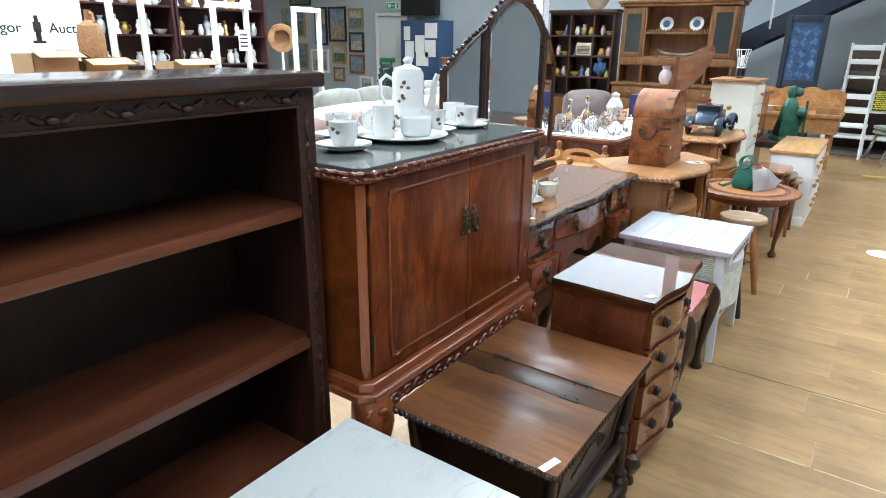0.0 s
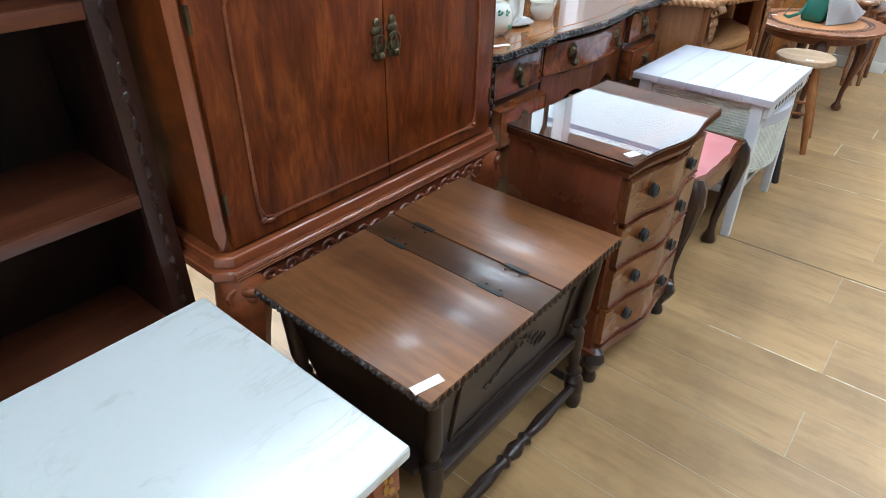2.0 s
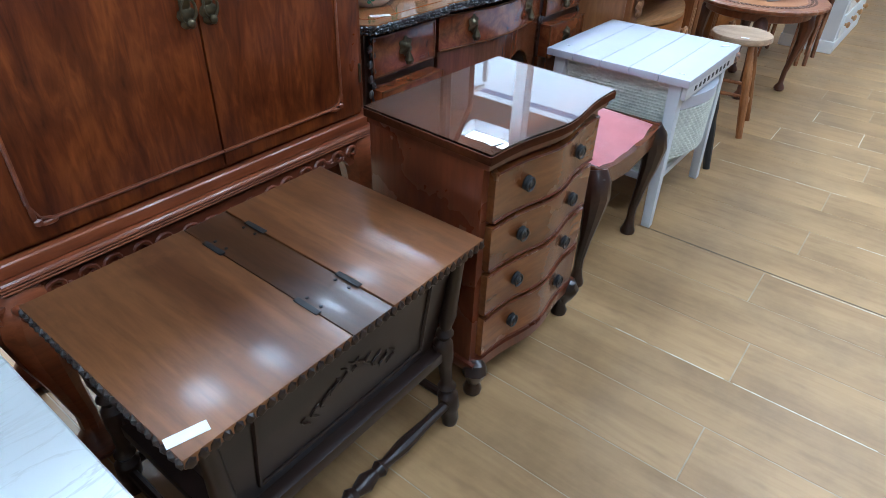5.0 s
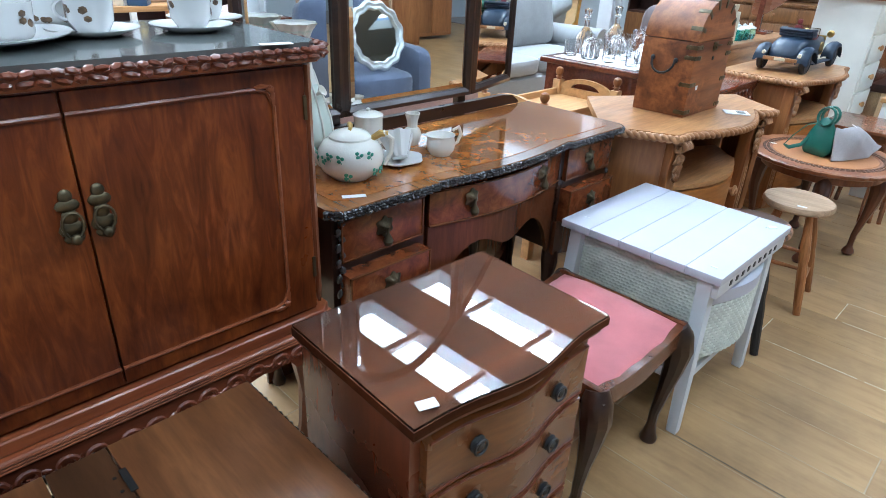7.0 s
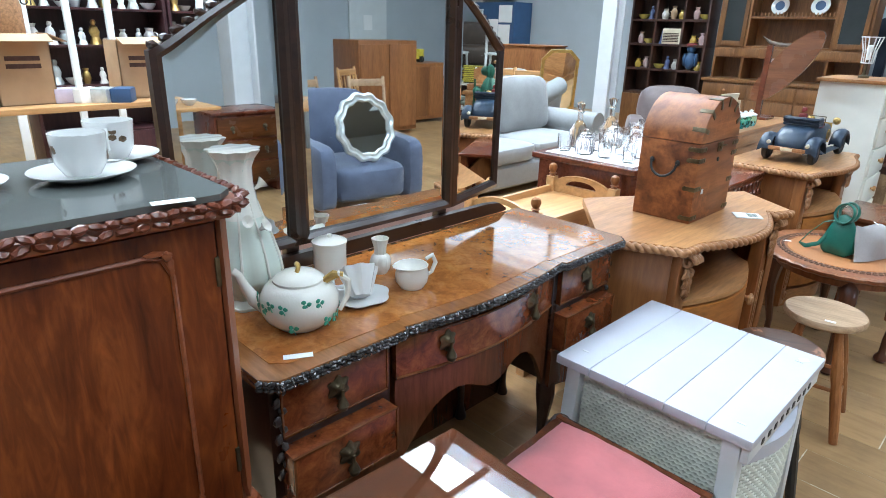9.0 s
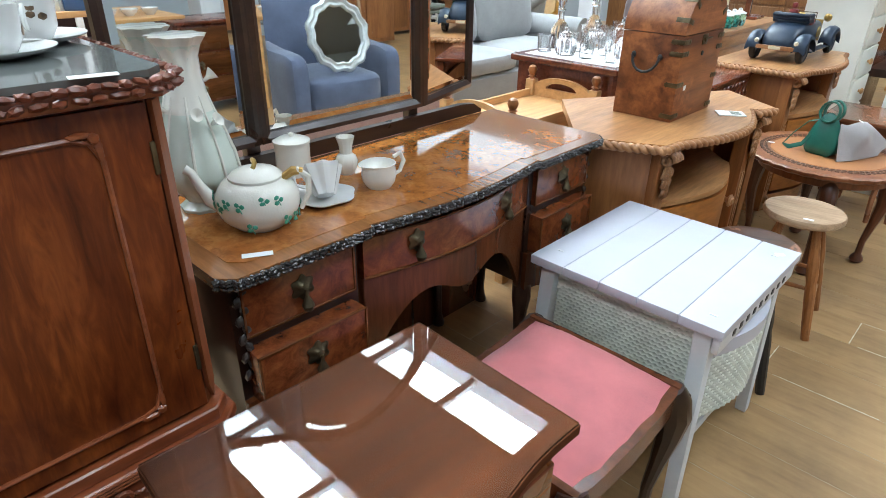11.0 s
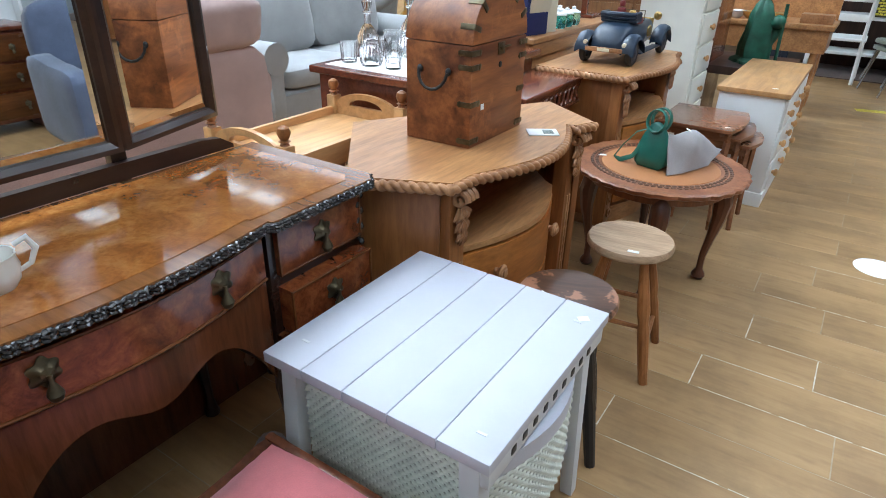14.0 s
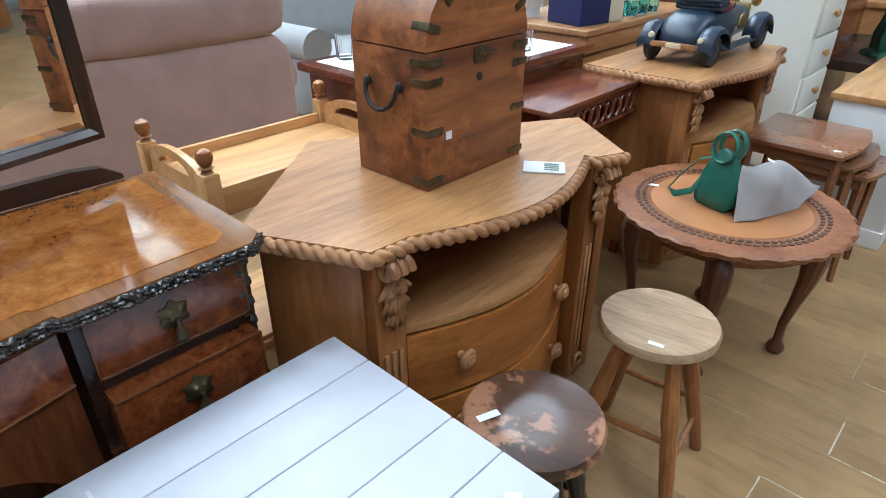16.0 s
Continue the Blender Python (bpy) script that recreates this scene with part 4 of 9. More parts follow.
def weave(bm, line, out, z0, z1, rows):
    """Woven strands: each row runs along the line, over one stake and under the next."""
    dv = (z1 - z0) / rows
    for j in range(rows):
        v = z0 + (j + 0.5) * dv
        cols = []
        for i, p in enumerate(line):
            off = 0.0024 * math.cos(math.pi * (i / 2 + j))
            cols.append([bm.verts.new(p + out * (off + d) + Vector((0, 0, v + q * dv))) for q, d in ((-0.56, -0.0022), (-0.22, 0.001), (0.22, 0.001), (0.56, -0.0022))])
        for a, c2 in zip(cols, cols[1:]):
            for k in range(3):
                bm.faces.new((a[k], a[k + 1], c2[k + 1], c2[k]))
    return bm


def laundry_table():
    t = thing("laundry_table", "lavender-white painted side table with woven wicker sides", "side table", -0.702, 3.213)
    hx, hy, z = 0.268, 0.276, 0.573
    w = 2 * hx / 5
    for i in range(5):
        part("board", box(-hx + i * w + 0.0008, -hx + (i + 1) * w - 0.0008, -hy, hy, z - 0.026, z, 0.003), M_BLUEWHITE, t)
    top = boxes([(-hx + 0.05, hx - 0.05, -hy + 0.05, hy - 0.05, 0.525, 0.546)])
    part("under_frame", top, M_GREYWHITE, t)
    ax, ay = hx - 0.05, hy - 0.04
    for sx in (-1, 1):
        for sy in (-1, 1):
            bm = box(-0.022, 0.022, -0.022, 0.022, 0, 0.546, 0.004)
            for v in bm.verts:
                k = max(0.0, 1 - v.co.z / 0.32)
                v.co.x = v.co.x * (1 - 0.25 * k) + sx * (ax + 0.022 * k * k)
                v.co.y = v.co.y * (1 - 0.25 * k) + sy * (ay + 0.022 * k * k)
            part("leg", bm, M_GREYWHITE, t)
    z0, z1 = 0.19, 0.535
    for face in range(4):
        bm = bmesh.new()
        along = ay if face < 2 else ax
        m = (pose(ax * (1 if face == 0 else -1), 0, 0, 0, 0, 90) if face < 2 else pose(0, ay * (1 if face == 2 else -1), 0, 0, 0, 0))
        lo = -along + 0.022
        weave(bm, [m @ Vector((lo + (2 * along - 0.044) * i / 80, 0, 0)) for i in range(81)], m.to_3x3() @ Vector((0, 1, 0)), z0, z1, 32)
        me = bpy.data.meshes.new("wicker_panel")
        bm.to_mesh(me)
        bm.free()
        me.materials.append(M_WICKER)
        me.polygons.foreach_set("use_smooth", [True] * len(me.polygons))
        p = new("wicker_panel", me)
        p.parent = t
        tagged(p, "whitewashed woven wicker panel")
        a, c2 = (ax - 0.012, ay - 0.022) if face < 2 else (ay - 0.012, ax - 0.022)
        s = 1 if face in (0, 2) else -1
        bk = box(s * a - 0.003, s * a + 0.003, -c2, c2, z0, z1, 0) if face < 2 else box(-c2, c2, s * a - 0.003, s * a + 0.003, z0, z1, 0)
        part("lining", bk, M_LINING, p)
    part("rail", boxes([(-ax, ax, sy * ay - 0.012, sy * ay + 0.012, 0.165, 0.192) for sy in (-1, 1)] + [(sx * ax - 0.012, sx * ax + 0.012, -ay, ay, 0.165, 0.192) for sx in (-1, 1)]), M_GREYWHITE, t)
    pts = [(ax + 0.005, -ay + 0.03)] + [(ax + 0.005 + 0.05 * math.sin(math.pi * i / 10), -ay + 0.03 + (2 * ay - 0.06) * i / 10) for i in range(11)] + [(ax + 0.005, ay - 0.03)]
    bsk = part("basket_drawer", prism(pts, 0.24, 0.44, 0.012, 3), M_LINING, t, "bowed pull-out wicker basket")
    arc = [Vector((ax + 0.009 + 0.05 * math.sin(math.pi * i / 72), -ay + 0.03 + (2 * ay - 0.06) * i / 72, 0)) for i in range(73)]
    part("basket_weave", weave(bmesh.new(), arc, Vector((1, 0, 0)), 0.245, 0.435, 17), M_WICKER, bsk)
    part("basket_rim", prism([(x * 1.02, y) for x, y in pts], 0.44, 0.482, 0.015, 3), M_BLUEWHITE, bsk, "padded lavender rim")
    part("apron", box(hx - 0.024, hx - 0.006, -hy + 0.012, hy - 0.012, 0.5, 0.547, 0.003), M_GREYWHITE, t)
    # black blocks give the slots their inner shade by colour; the apron stays uncut
    for i in range(9):
        y = -ay + 0.06 + i * (2 * ay - 0.12) / 8
        part("slot_shade", box(hx - 0.008, hx - 0.004, y - 0.009, y + 0.009, 0.516, 0.533, 0.002), M_IRON, t, "dark block standing for the shade in a cut-out slot")
    for x, y in ((-0.22, -0.2), (0.22, -0.22), (0.22, 0.2)):
        part("dowel", box(x - 0.01, x + 0.01, y - 0.003, y + 0.003, z - 0.0005, z + 0.0012, 0), M_GREYWHITE, t)
    tag(-0.475, 3.43, 0.5735, 40, 0.026, 0.018)


def round_stool(label, x, y, h, r, seat_mat, leg_mat, spread, rz, rings, group=""):
    s = thing("round_stool", label, "stool", x, y, 0, rz, group)
    part("seat", lathe([(0, h - 0.03), (r * 0.93, h - 0.03), (r, h - 0.022), (r * 1.005, h - 0.008), (r * 0.97, h), (r * 0.9, h + 0.0015), (r * 0.4, h - 0.001), (0, h - 0.0015)], 36), seat_mat, s)
    feet = []
    for k in range(4):
        a = math.pi / 4 + k * math.pi / 2
        d = Vector((math.cos(a), math.sin(a), 0))
        top, bot = d * r * 0.58 + Vector((0, 0, h - 0.03)), d * spread
        pts = [top.lerp(bot, q) for q in (0, 0.12, 0.3, 0.42, 0.5, 0.58, 0.75, 0.9, 1.0)]
        rr = [0.0135, 0.0155, 0.02, 0.0215, 0.0175, 0.02, 0.0185, 0.0165, 0.015]
        part("leg", tube(pts, rr, 10), leg_mat, s)
        feet.append((top, bot))
    for k in range(4):
        q = rings[k % len(rings)]
        a, b2 = feet[k], feet[(k + 1) % 4]
        part("stretcher", tube([a[0].lerp(a[1], q), (a[0].lerp(a[1], q) + b2[0].lerp(b2[1], q)) / 2, b2[0].lerp(b2[1], q)], [0.007, 0.0095, 0.007], 8), leg_mat, s)
    return s


def dressing_outline(grow=0.0, cut=0.03):
    """Plan of the dressing-table top: two flat ends and a bow between, corners cut."""
    g = grow
    pts = [(-0.24, -0.665 - g), (0.2, -0.665 - g), (0.2 + cut + g, -0.665 + cut - g * 0.4), (0.23 + g, -0.315)]
    for i in range(13):
        u = i / 12
        pts.append((0.205 + g + 0.045 * math.sin(math.pi * u) + 0.012 * (1 - math.sin(math.pi * u)), -0.31 + 0.62 * u))
    pts += [(0.23 + g, 0.315), (0.2 + cut + g, 0.665 - cut + g * 0.4), (0.2, 0.665 + g), (-0.24, 0.665 + g)]
    return pts


def dressing_table():
    d = thing("dressing_table", "burr walnut dressing table with carved edge and triple mirror", "dressing table", -1.285, 2.76)
    top = part("top", prism(dressing_outline(), 0.762, 0.789), M_CROSS, d, "glossy top with crossbanded walnut border", False)
    part("burr_panel", prism([(x * 0.86 - (0.012 if x > 0 else 0.014), y * 0.93) for x, y in dressing_outline()], 0.7885, 0.7902), M_BURL, top, "glossy burr walnut panel", False)
    o = dressing_outline(0.004)[:-1]
    bm = bmesh.new()
    for z, st, sd in ((0.783, 0.011, 2), (0.776, 0.012, 4), (0.768, 0.013, 5)):
        lumps_along([(x, y, z) for x, y in o[1:]], st, (0.009, 0.0055, 0.005), 34, sd, bm)
    part("carved_edge", bm, M_DT_EDGE, top, "blackened edge carved with leaves")
    for s in (-1, 1):
        y0, y1 = s * 0.325, s * 0.64
        ya, yb = min(y0, y1), max(y0, y1)
        # dark wood here also carries the pedestal's shade beside the cabinet in its colour
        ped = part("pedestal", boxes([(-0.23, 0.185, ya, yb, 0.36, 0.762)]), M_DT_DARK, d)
        for k, (za, zb, out) in enumerate(((0.63, 0.745, 0.0), (0.475, 0.6, 0.035 if s < 0 else 0.03))):
            dr = part("drawer", box(0.17, 0.2 + out, ya + 0.02, yb - 0.02, za, zb, 0.003), M_BURL_D, d, "burr walnut drawer front" + (", slightly pulled out" if out else ""))
            x = 0.2 + out
            part("cockbead", boxes([(x - 0.003, x + 0.003, ya + 0.018, yb - 0.018, za, za + 0.005), (x - 0.003, x + 0.003, ya + 0.018, yb - 0.018, zb - 0.005, zb),
                                    (x - 0.003, x + 0.003, ya + 0.018, ya + 0.023, za, zb), (x - 0.003, x + 0.003, yb - 0.023, yb - 0.018, za, zb)], 0.001), M_CHEST_F, dr)
            drop_handle(dr, x, (ya + yb) / 2, (za + zb) / 2 + 0.008, 1.25)
        pts = [(ya, 0.36), (ya, 0.345), (ya + 0.06, 0.335), ((ya + yb) / 2, 0.31), (yb - 0.06, 0.335), (yb, 0.345), (yb, 0.36), (yb, 0.475), (ya, 0.475)]
        part("apron", plate(pts, -0.01, 0.005, pose(0.19, 0, 0, 0, 0, 90)), M_DT_SIDE, ped)
        for yy in (ya + 0.018, yb - 0.018):
            bm = bmesh.new()
            for k in range(10):
                lump(bm, (0.196, yy + 0.006 * (-1) ** k, 0.74 - k * 0.022), (0.008, 0.012 * (1 - k * 0.04), 0.014), (20 * (-1) ** k, 0, 0))
            if abs(yy) > 0.5:
                part("corner_carving", bm, M_DT_EDGE, ped)
            else:
                bm.free()
        for x in (0.165, -0.21):
            for yy in (ya + 0.03, yb - 0.03):
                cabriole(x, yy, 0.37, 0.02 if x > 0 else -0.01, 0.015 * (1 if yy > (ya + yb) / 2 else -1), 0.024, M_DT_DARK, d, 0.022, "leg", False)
    nb = 12
    def bow(x, y0, y1, z0, z1):
        pts = [(x - 0.02, y0)] + [(x + 0.048 * math.sin(math.pi * i / nb), y0 + (y1 - y0) * i / nb) for i in range(nb + 1)] + [(x - 0.02, y1)]
        return prism(pts, z0, z1, 0.003)
    dr = part("drawer", bow(0.19, -0.31, 0.31, 0.637, 0.748), M_BURL_D, d, "wide bowed burr walnut centre drawer")
    for z in (0.64, 0.745):
        part("cockbead", tube([(0.192 + 0.048 * math.sin(math.pi * i / nb), -0.31 + 0.62 * i / nb, z) for i in range(nb + 1)], 0.0035, 6), M_CHEST_F, dr)
    for y in (-0.17, 0.17):
        drop_handle(dr, 0.19 + 0.048 * math.sin(math.pi * (y + 0.31) / 0.62), y, 0.705, 1.25)
    bm = bmesh.new()
    cols = []
    for i in range(25):
        u = i / 24
        y = -0.31 + 0.62 * u
        c = abs(2 * u - 1)
        zb = 0.535 - 0.02 * math.cos(math.pi * c / 0.4) if c < 0.4 else 0.555 - 0.2 * ((c - 0.4) / 0.6) ** 2
        x = 0.186 + 0.048 * math.sin(math.pi * u)
        cols.append([bm.verts.new((x, y, 0.637)), bm.verts.new((x, y, zb)), bm.verts.new((x - 0.016, y, zb)), bm.verts.new((x - 0.016, y, 0.637))])
    for a, c in zip(cols, cols[1:]):
        for k in range(4):
            bm.faces.new((a[k], a[(k + 1) % 4], c[(k + 1) % 4], c[k]))
    part("apron", bm, M_DT_SIDE, d, "shaped knee-hole apron")
    # the panel reaching the floor is added to keep skylight off the floor underneath
    part("kneehole_back", boxes([(-0.235, -0.222, -0.33, 0.33, 0.6, 0.76), (-0.235, -0.222, -0.64, 0.64, 0.003, 0.598), (-0.22, 0.17, -0.33, 0.33, 0.752, 0.762)], 0.001), M_DT_SIDE, d)
    pts = [(-0.6, 0.79), (-0.6, 0.80), (-0.56, 0.825), (-0.5, 0.832), (0.5, 0.832), (0.56, 0.825), (0.6, 0.80), (0.6, 0.79)]
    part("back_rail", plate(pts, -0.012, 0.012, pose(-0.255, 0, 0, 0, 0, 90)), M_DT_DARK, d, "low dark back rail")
    for y in (-0.3, 0.28):
        part("mirror_support", box(-0.29, -0.262, y - 0.02, y + 0.02, 0.5, 1.2), M_DT_DARK, d)

    def arched(w, h0, h1, n=12, flip=False, centre=False):
        pts = [(0, 0), (w, 0)]
        for i in range(n + 1):
            u = 1 - i / n
            if centre:
                z = h0 + (h1 - h0) * max(0.0, math.sin(math.pi * u)) ** 0.8
            else:
                q = u if not flip else 1 - u
                z = h0 + (h1 - h0) * (q ** 1.3) + 0.025 * math.sin(math.pi * q)
            pts.append((u * w, z))
        return pts

    def shrink(pts, k):
        lo, hi = min(p[1] for p in pts), max(p[1] for p in pts)
        w = max(p[0] for p in pts)
        return [(k + u * (w - 2 * k) / w, lo + k + (v - lo) * (hi - lo - 2 * k) / (hi - lo)) for u, v in pts]

    def panel(name, pts, m, label):
        fw = 0.027
        inner = shrink(pts, fw)
        bm = bmesh.new()
        rings = []
        for src, dep in ((pts, -0.012), (pts, 0.012), (shrink(pts, fw * 0.5), 0.017), (inner, 0.008), (inner, -0.012)):
            rings.append([bm.verts.new(m @ Vector((u, -dep, v))) for u, v in src])
        k = len(pts)
        for a, c in zip(rings, rings[1:] + rings[:1]):
            for i in range(k):
                bm.faces.new((a[i], a[(i + 1) % k], c[(i + 1) % k], c[i]))
        fr = part("mirror_frame", bm, M_DT_DARK, d, label)
        part("backing", plate(shrink(pts, 0.012), 0.006, 0.011, m), M_DT_DARK, fr)
        bev = shrink(pts, fw + 0.018)
        bm = bmesh.new()
        a = [bm.verts.new(m @ Vector((u, -0.001, v))) for u, v in inner]
        c = [bm.verts.new(m @ Vector((u, -0.004, v))) for u, v in bev]
        for i in range(k):
            bm.faces.new((a[i], a[(i + 1) % k], c[(i + 1) % k], c[i]))
        bm.faces.new(c)
        part("mirror_glass", bm, M_MIRROR, fr, "bevelled mirror glass", False)
        bm = bmesh.new()
        lumps_along([m @ Vector((u, 0.0, v + 0.004)) for u, v in pts[2:]], 0.03, (0.017, 0.012, 0.01), 12, 4, bm)
        part("carved_crest", bm, M_DT_DARK, fr)

    xm, z0 = -0.215, 0.872
    panel("centre", [(u, v) for u, v in arched(0.57, 0.68, 0.82, 16, centre=True)], pose(xm, -0.305, z0, 0, 0, 90), "dark carved centre mirror frame")
    panel("wing", arched(0.33, 0.5, 0.68), pose(xm, -0.64, z0, 0, 0, 90), "dark carved wing mirror frame")
    panel("wing", arched(0.34, 0.5, 0.68, flip=True), pose(xm, 0.27, z0, 0, 0, 90 + 15.5), "dark carved wing mirror frame, folded back")
    for y in (-0.31, 0.268):
        part("hinge_post", box(xm - 0.012, xm + 0.012, y - 0.008, y + 0.008, z0, z0 + 0.62, 0.004), M_DT_DARK, d)
    tag(-1.11, 2.2, 0.7905, 62, 0.06, 0.018)


def pine_outline(g=0.0, corner=True):
    if not corner:
        return [(-0.33, -0.44 - g), (0.115 + g, -0.44 - g), (0.13 + g, -0.33)] + [(0.13 + g + 0.07 * math.sin(math.pi * i / 12), -0.32 + 0.64 * i / 12) for i in range(13)] + [(0.13 + g, 0.33), (0.115 + g, 0.44 + g), (-0.33, 0.44 + g)]
    pts = [(-0.13 - 0.3 * g, -0.545 - g), (0.125 + g * 0.5, -0.42 - g), (0.13 + g, -0.33)]
    for i in range(13):
        u = i / 12
        pts.append((0.135 + g + 0.085 * math.sin(math.pi * u), -0.32 + 0.6 * u))
    pts += [(0.165 + g, 0.29), (0.2 + g, 0.37 + g), (-0.05, 0.545 + g), (-0.46 - g, -0.14)]
    return pts


def acanthus(bm, x, y, z0, z1, s=1.0):
    """A carved scroll bracket down a corner post: volute, fruit and three ranks of leaves."""
    h = z1 - z0
    for off in (-0.02, 0.0, 0.02):
        tube([(x + 0.014 + 0.024 * s * math.cos(q) * (1 - q / 9), y + off, z1 - 0.03 + 0.026 * s * math.sin(q) * (1 - q / 9)) for q in [i * 0.5 for i in range(16)]], [0.0095 * s * (1 - 0.03 * i) for i in range(16)], 8, bm)
    for side in (-1, 1):
        for rank in range(3):
            zt = z1 - 0.062 - rank * (h - 0.08) / 3
            for k in range(3):
                w = (0.012 + 0.012 * k) * s * (1 - 0.18 * rank)
                pts = [(x + 0.004 + 0.016 * math.sin(u * 2.6) * (1 - 0.15 * k), y + side * w * math.sin(u * 1.5), zt + 0.008 - 0.05 * u * (1 - 0.14 * k)) for u in [i / 6 for i in range(7)]]
                tube(pts, [0.003, 0.006, 0.0068, 0.0065, 0.0058, 0.0045, 0.002], 6, bm)
    for side in (-1, 0, 1):
        lump(bm, (x + 0.016, y + side * 0.016, z1 - 0.082 + 0.006 * (side == 0)), (0.011, 0.0105, 0.011), (0, 0, 0), 2)
    tube([(x + 0.006 + 0.014 * math.sin(u * 3), y, z1 - 0.09 - u * (h - 0.1)) for u in [i / 8 for i in range(9)]], [0.004, 0.007, 0.008, 0.008, 0.0075, 0.007, 0.006, 0.005, 0.002], 6, bm)


def pine_corner_panels(c, h):
    part("side_panel", box(-0.13, 0.085, -0.012, 0.012, 0.06, h - 0.028, 0.003, turn=None), M_PINE_Z, c, at=pose(0.0, -0.44, 0, 0, 0, 26))
    part("side_panel", box(-0.12, 0.12, -0.012, 0.012, 0.06, h - 0.028, 0.003), M_PINE_Z, c, at=pose(0.07, 0.42, 0, 0, 0, -34))
    part("back_panel", prism([(-0.42, -0.13), (-0.4, -0.13), (-0.05, 0.5), (-0.07, 0.51)], 0.06, h - 0.028), M_PINE_Z, c)
    part("back_panel", prism([(-0.42, -0.13), (-0.4, -0.12), (-0.1, -0.5), (-0.12, -0.51)], 0.06, h - 0.028), M_PINE_Z, c)


def pine_cabinet(name, label, x, y, h, rz=0.0, corner=True):
    c = thing(name, label, "cabinet", x, y, 0, rz)
    outl = pine_outline(0.0, corner)
    bm = prism(outl, h - 0.028, h)
    top = part("top", bm, M_PINE, c, "knotty waxed pine top", False)
    o = pine_outline(0.006, corner)
    path = [(px, py, h - 0.017) for px, py in (o[:-2] if corner else o)]
    part("rope_edge", rope(path, 0.0155, 0.026), M_PINE_CARVE, top, "carved rope-twist edge")
    zs = h - 0.235
    if not corner:
        for sy in (-1, 1):
            part("side_panel", box(-0.31, 0.08, sy * 0.4 - 0.012, sy * 0.4 + 0.012, 0.06, h - 0.028, 0.003), M_PINE_Z, c)
        part("back_panel", box(-0.32, -0.3, -0.4, 0.4, 0.06, h - 0.028, 0), M_PINE_Z, c)
    else:
        pine_corner_panels(c, h)
    for py, px in ((-0.365, 0.105), (0.335, 0.15)) if corner else ((-0.385, 0.1), (0.385, 0.1)):
        post = part("corner_post", box(px - 0.05, px + 0.004, py - 0.04, py + 0.04, 0.03, h - 0.028, 0.005), M_PINE_Z, c)
        bm = bmesh.new()
        acanthus(bm, px + 0.006, py, h - 0.21, h - 0.03, 1.15)
        for q in (-0.02, 0.0, 0.02):
            put(bm, px + 0.002, px + 0.009, py + q - 0.006, py + q + 0.006, 0.14, h - 0.27, 0.003)
        tube([(px + 0.012, py + 0.018 * math.cos(a), 0.09 + 0.02 * math.sin(a)) for a in [i * math.pi / 6 for i in range(12)]], 0.006, 6, bm, True)
        part("carved_bracket", bm, M_PINE_CARVE, post, "carved acanthus corner bracket")
    front = lambda d: [(0.07, -0.32)] + [(0.1 + d + 0.085 * math.sin(math.pi * i / 12), -0.32 + 0.62 * i / 12) for i in range(13)] + [(0.07, 0.3)]
    deep = lambda d: ([(-0.3, -0.13), (-0.1, -0.42), (0.06, -0.32)] if corner else [(-0.3, -0.39), (0.06, -0.39)]) + front(d)[1:-1] + ([(0.06, 0.32), (-0.05, 0.44)] if corner else [(0.06, 0.39), (-0.3, 0.39)])
    part("shelf", prism(deep(0.0), zs - 0.02, zs, 0.003), M_PINE, c)
    part("bottom_shelf", prism(deep(0.0), 0.08, 0.1, 0.003), M_PINE, c)
    for za, zb in ((0.12, 0.295), (0.31, zs - 0.03)):
        dr = part("drawer", prism(front(0.004), za, zb, 0.004), M_PINE_D, c, "bowed orange pine drawer front")
        for yy in (-0.2, 0.18):
            xx = 0.1 + 0.085 * math.sin(math.pi * (yy + 0.32) / 0.62)
            part("knob", lathe([(0.012, 0), (0.01, 0.008), (0.013, 0.014), (0.024, 0.02), (0.026, 0.026), (0.02, 0.032), (0.014, 0.033), (0.012, 0.038), (0.0, 0.039)], 16, m=pose(xx + 0.002, yy, (za + zb) / 2 + 0.01, 0, 90, 0)), M_PINE_CARVE, dr, "turned pine knob")
    part("plinth", prism(deep(-0.01), 0.0, 0.08, 0.004), M_PINE, c)
    return c


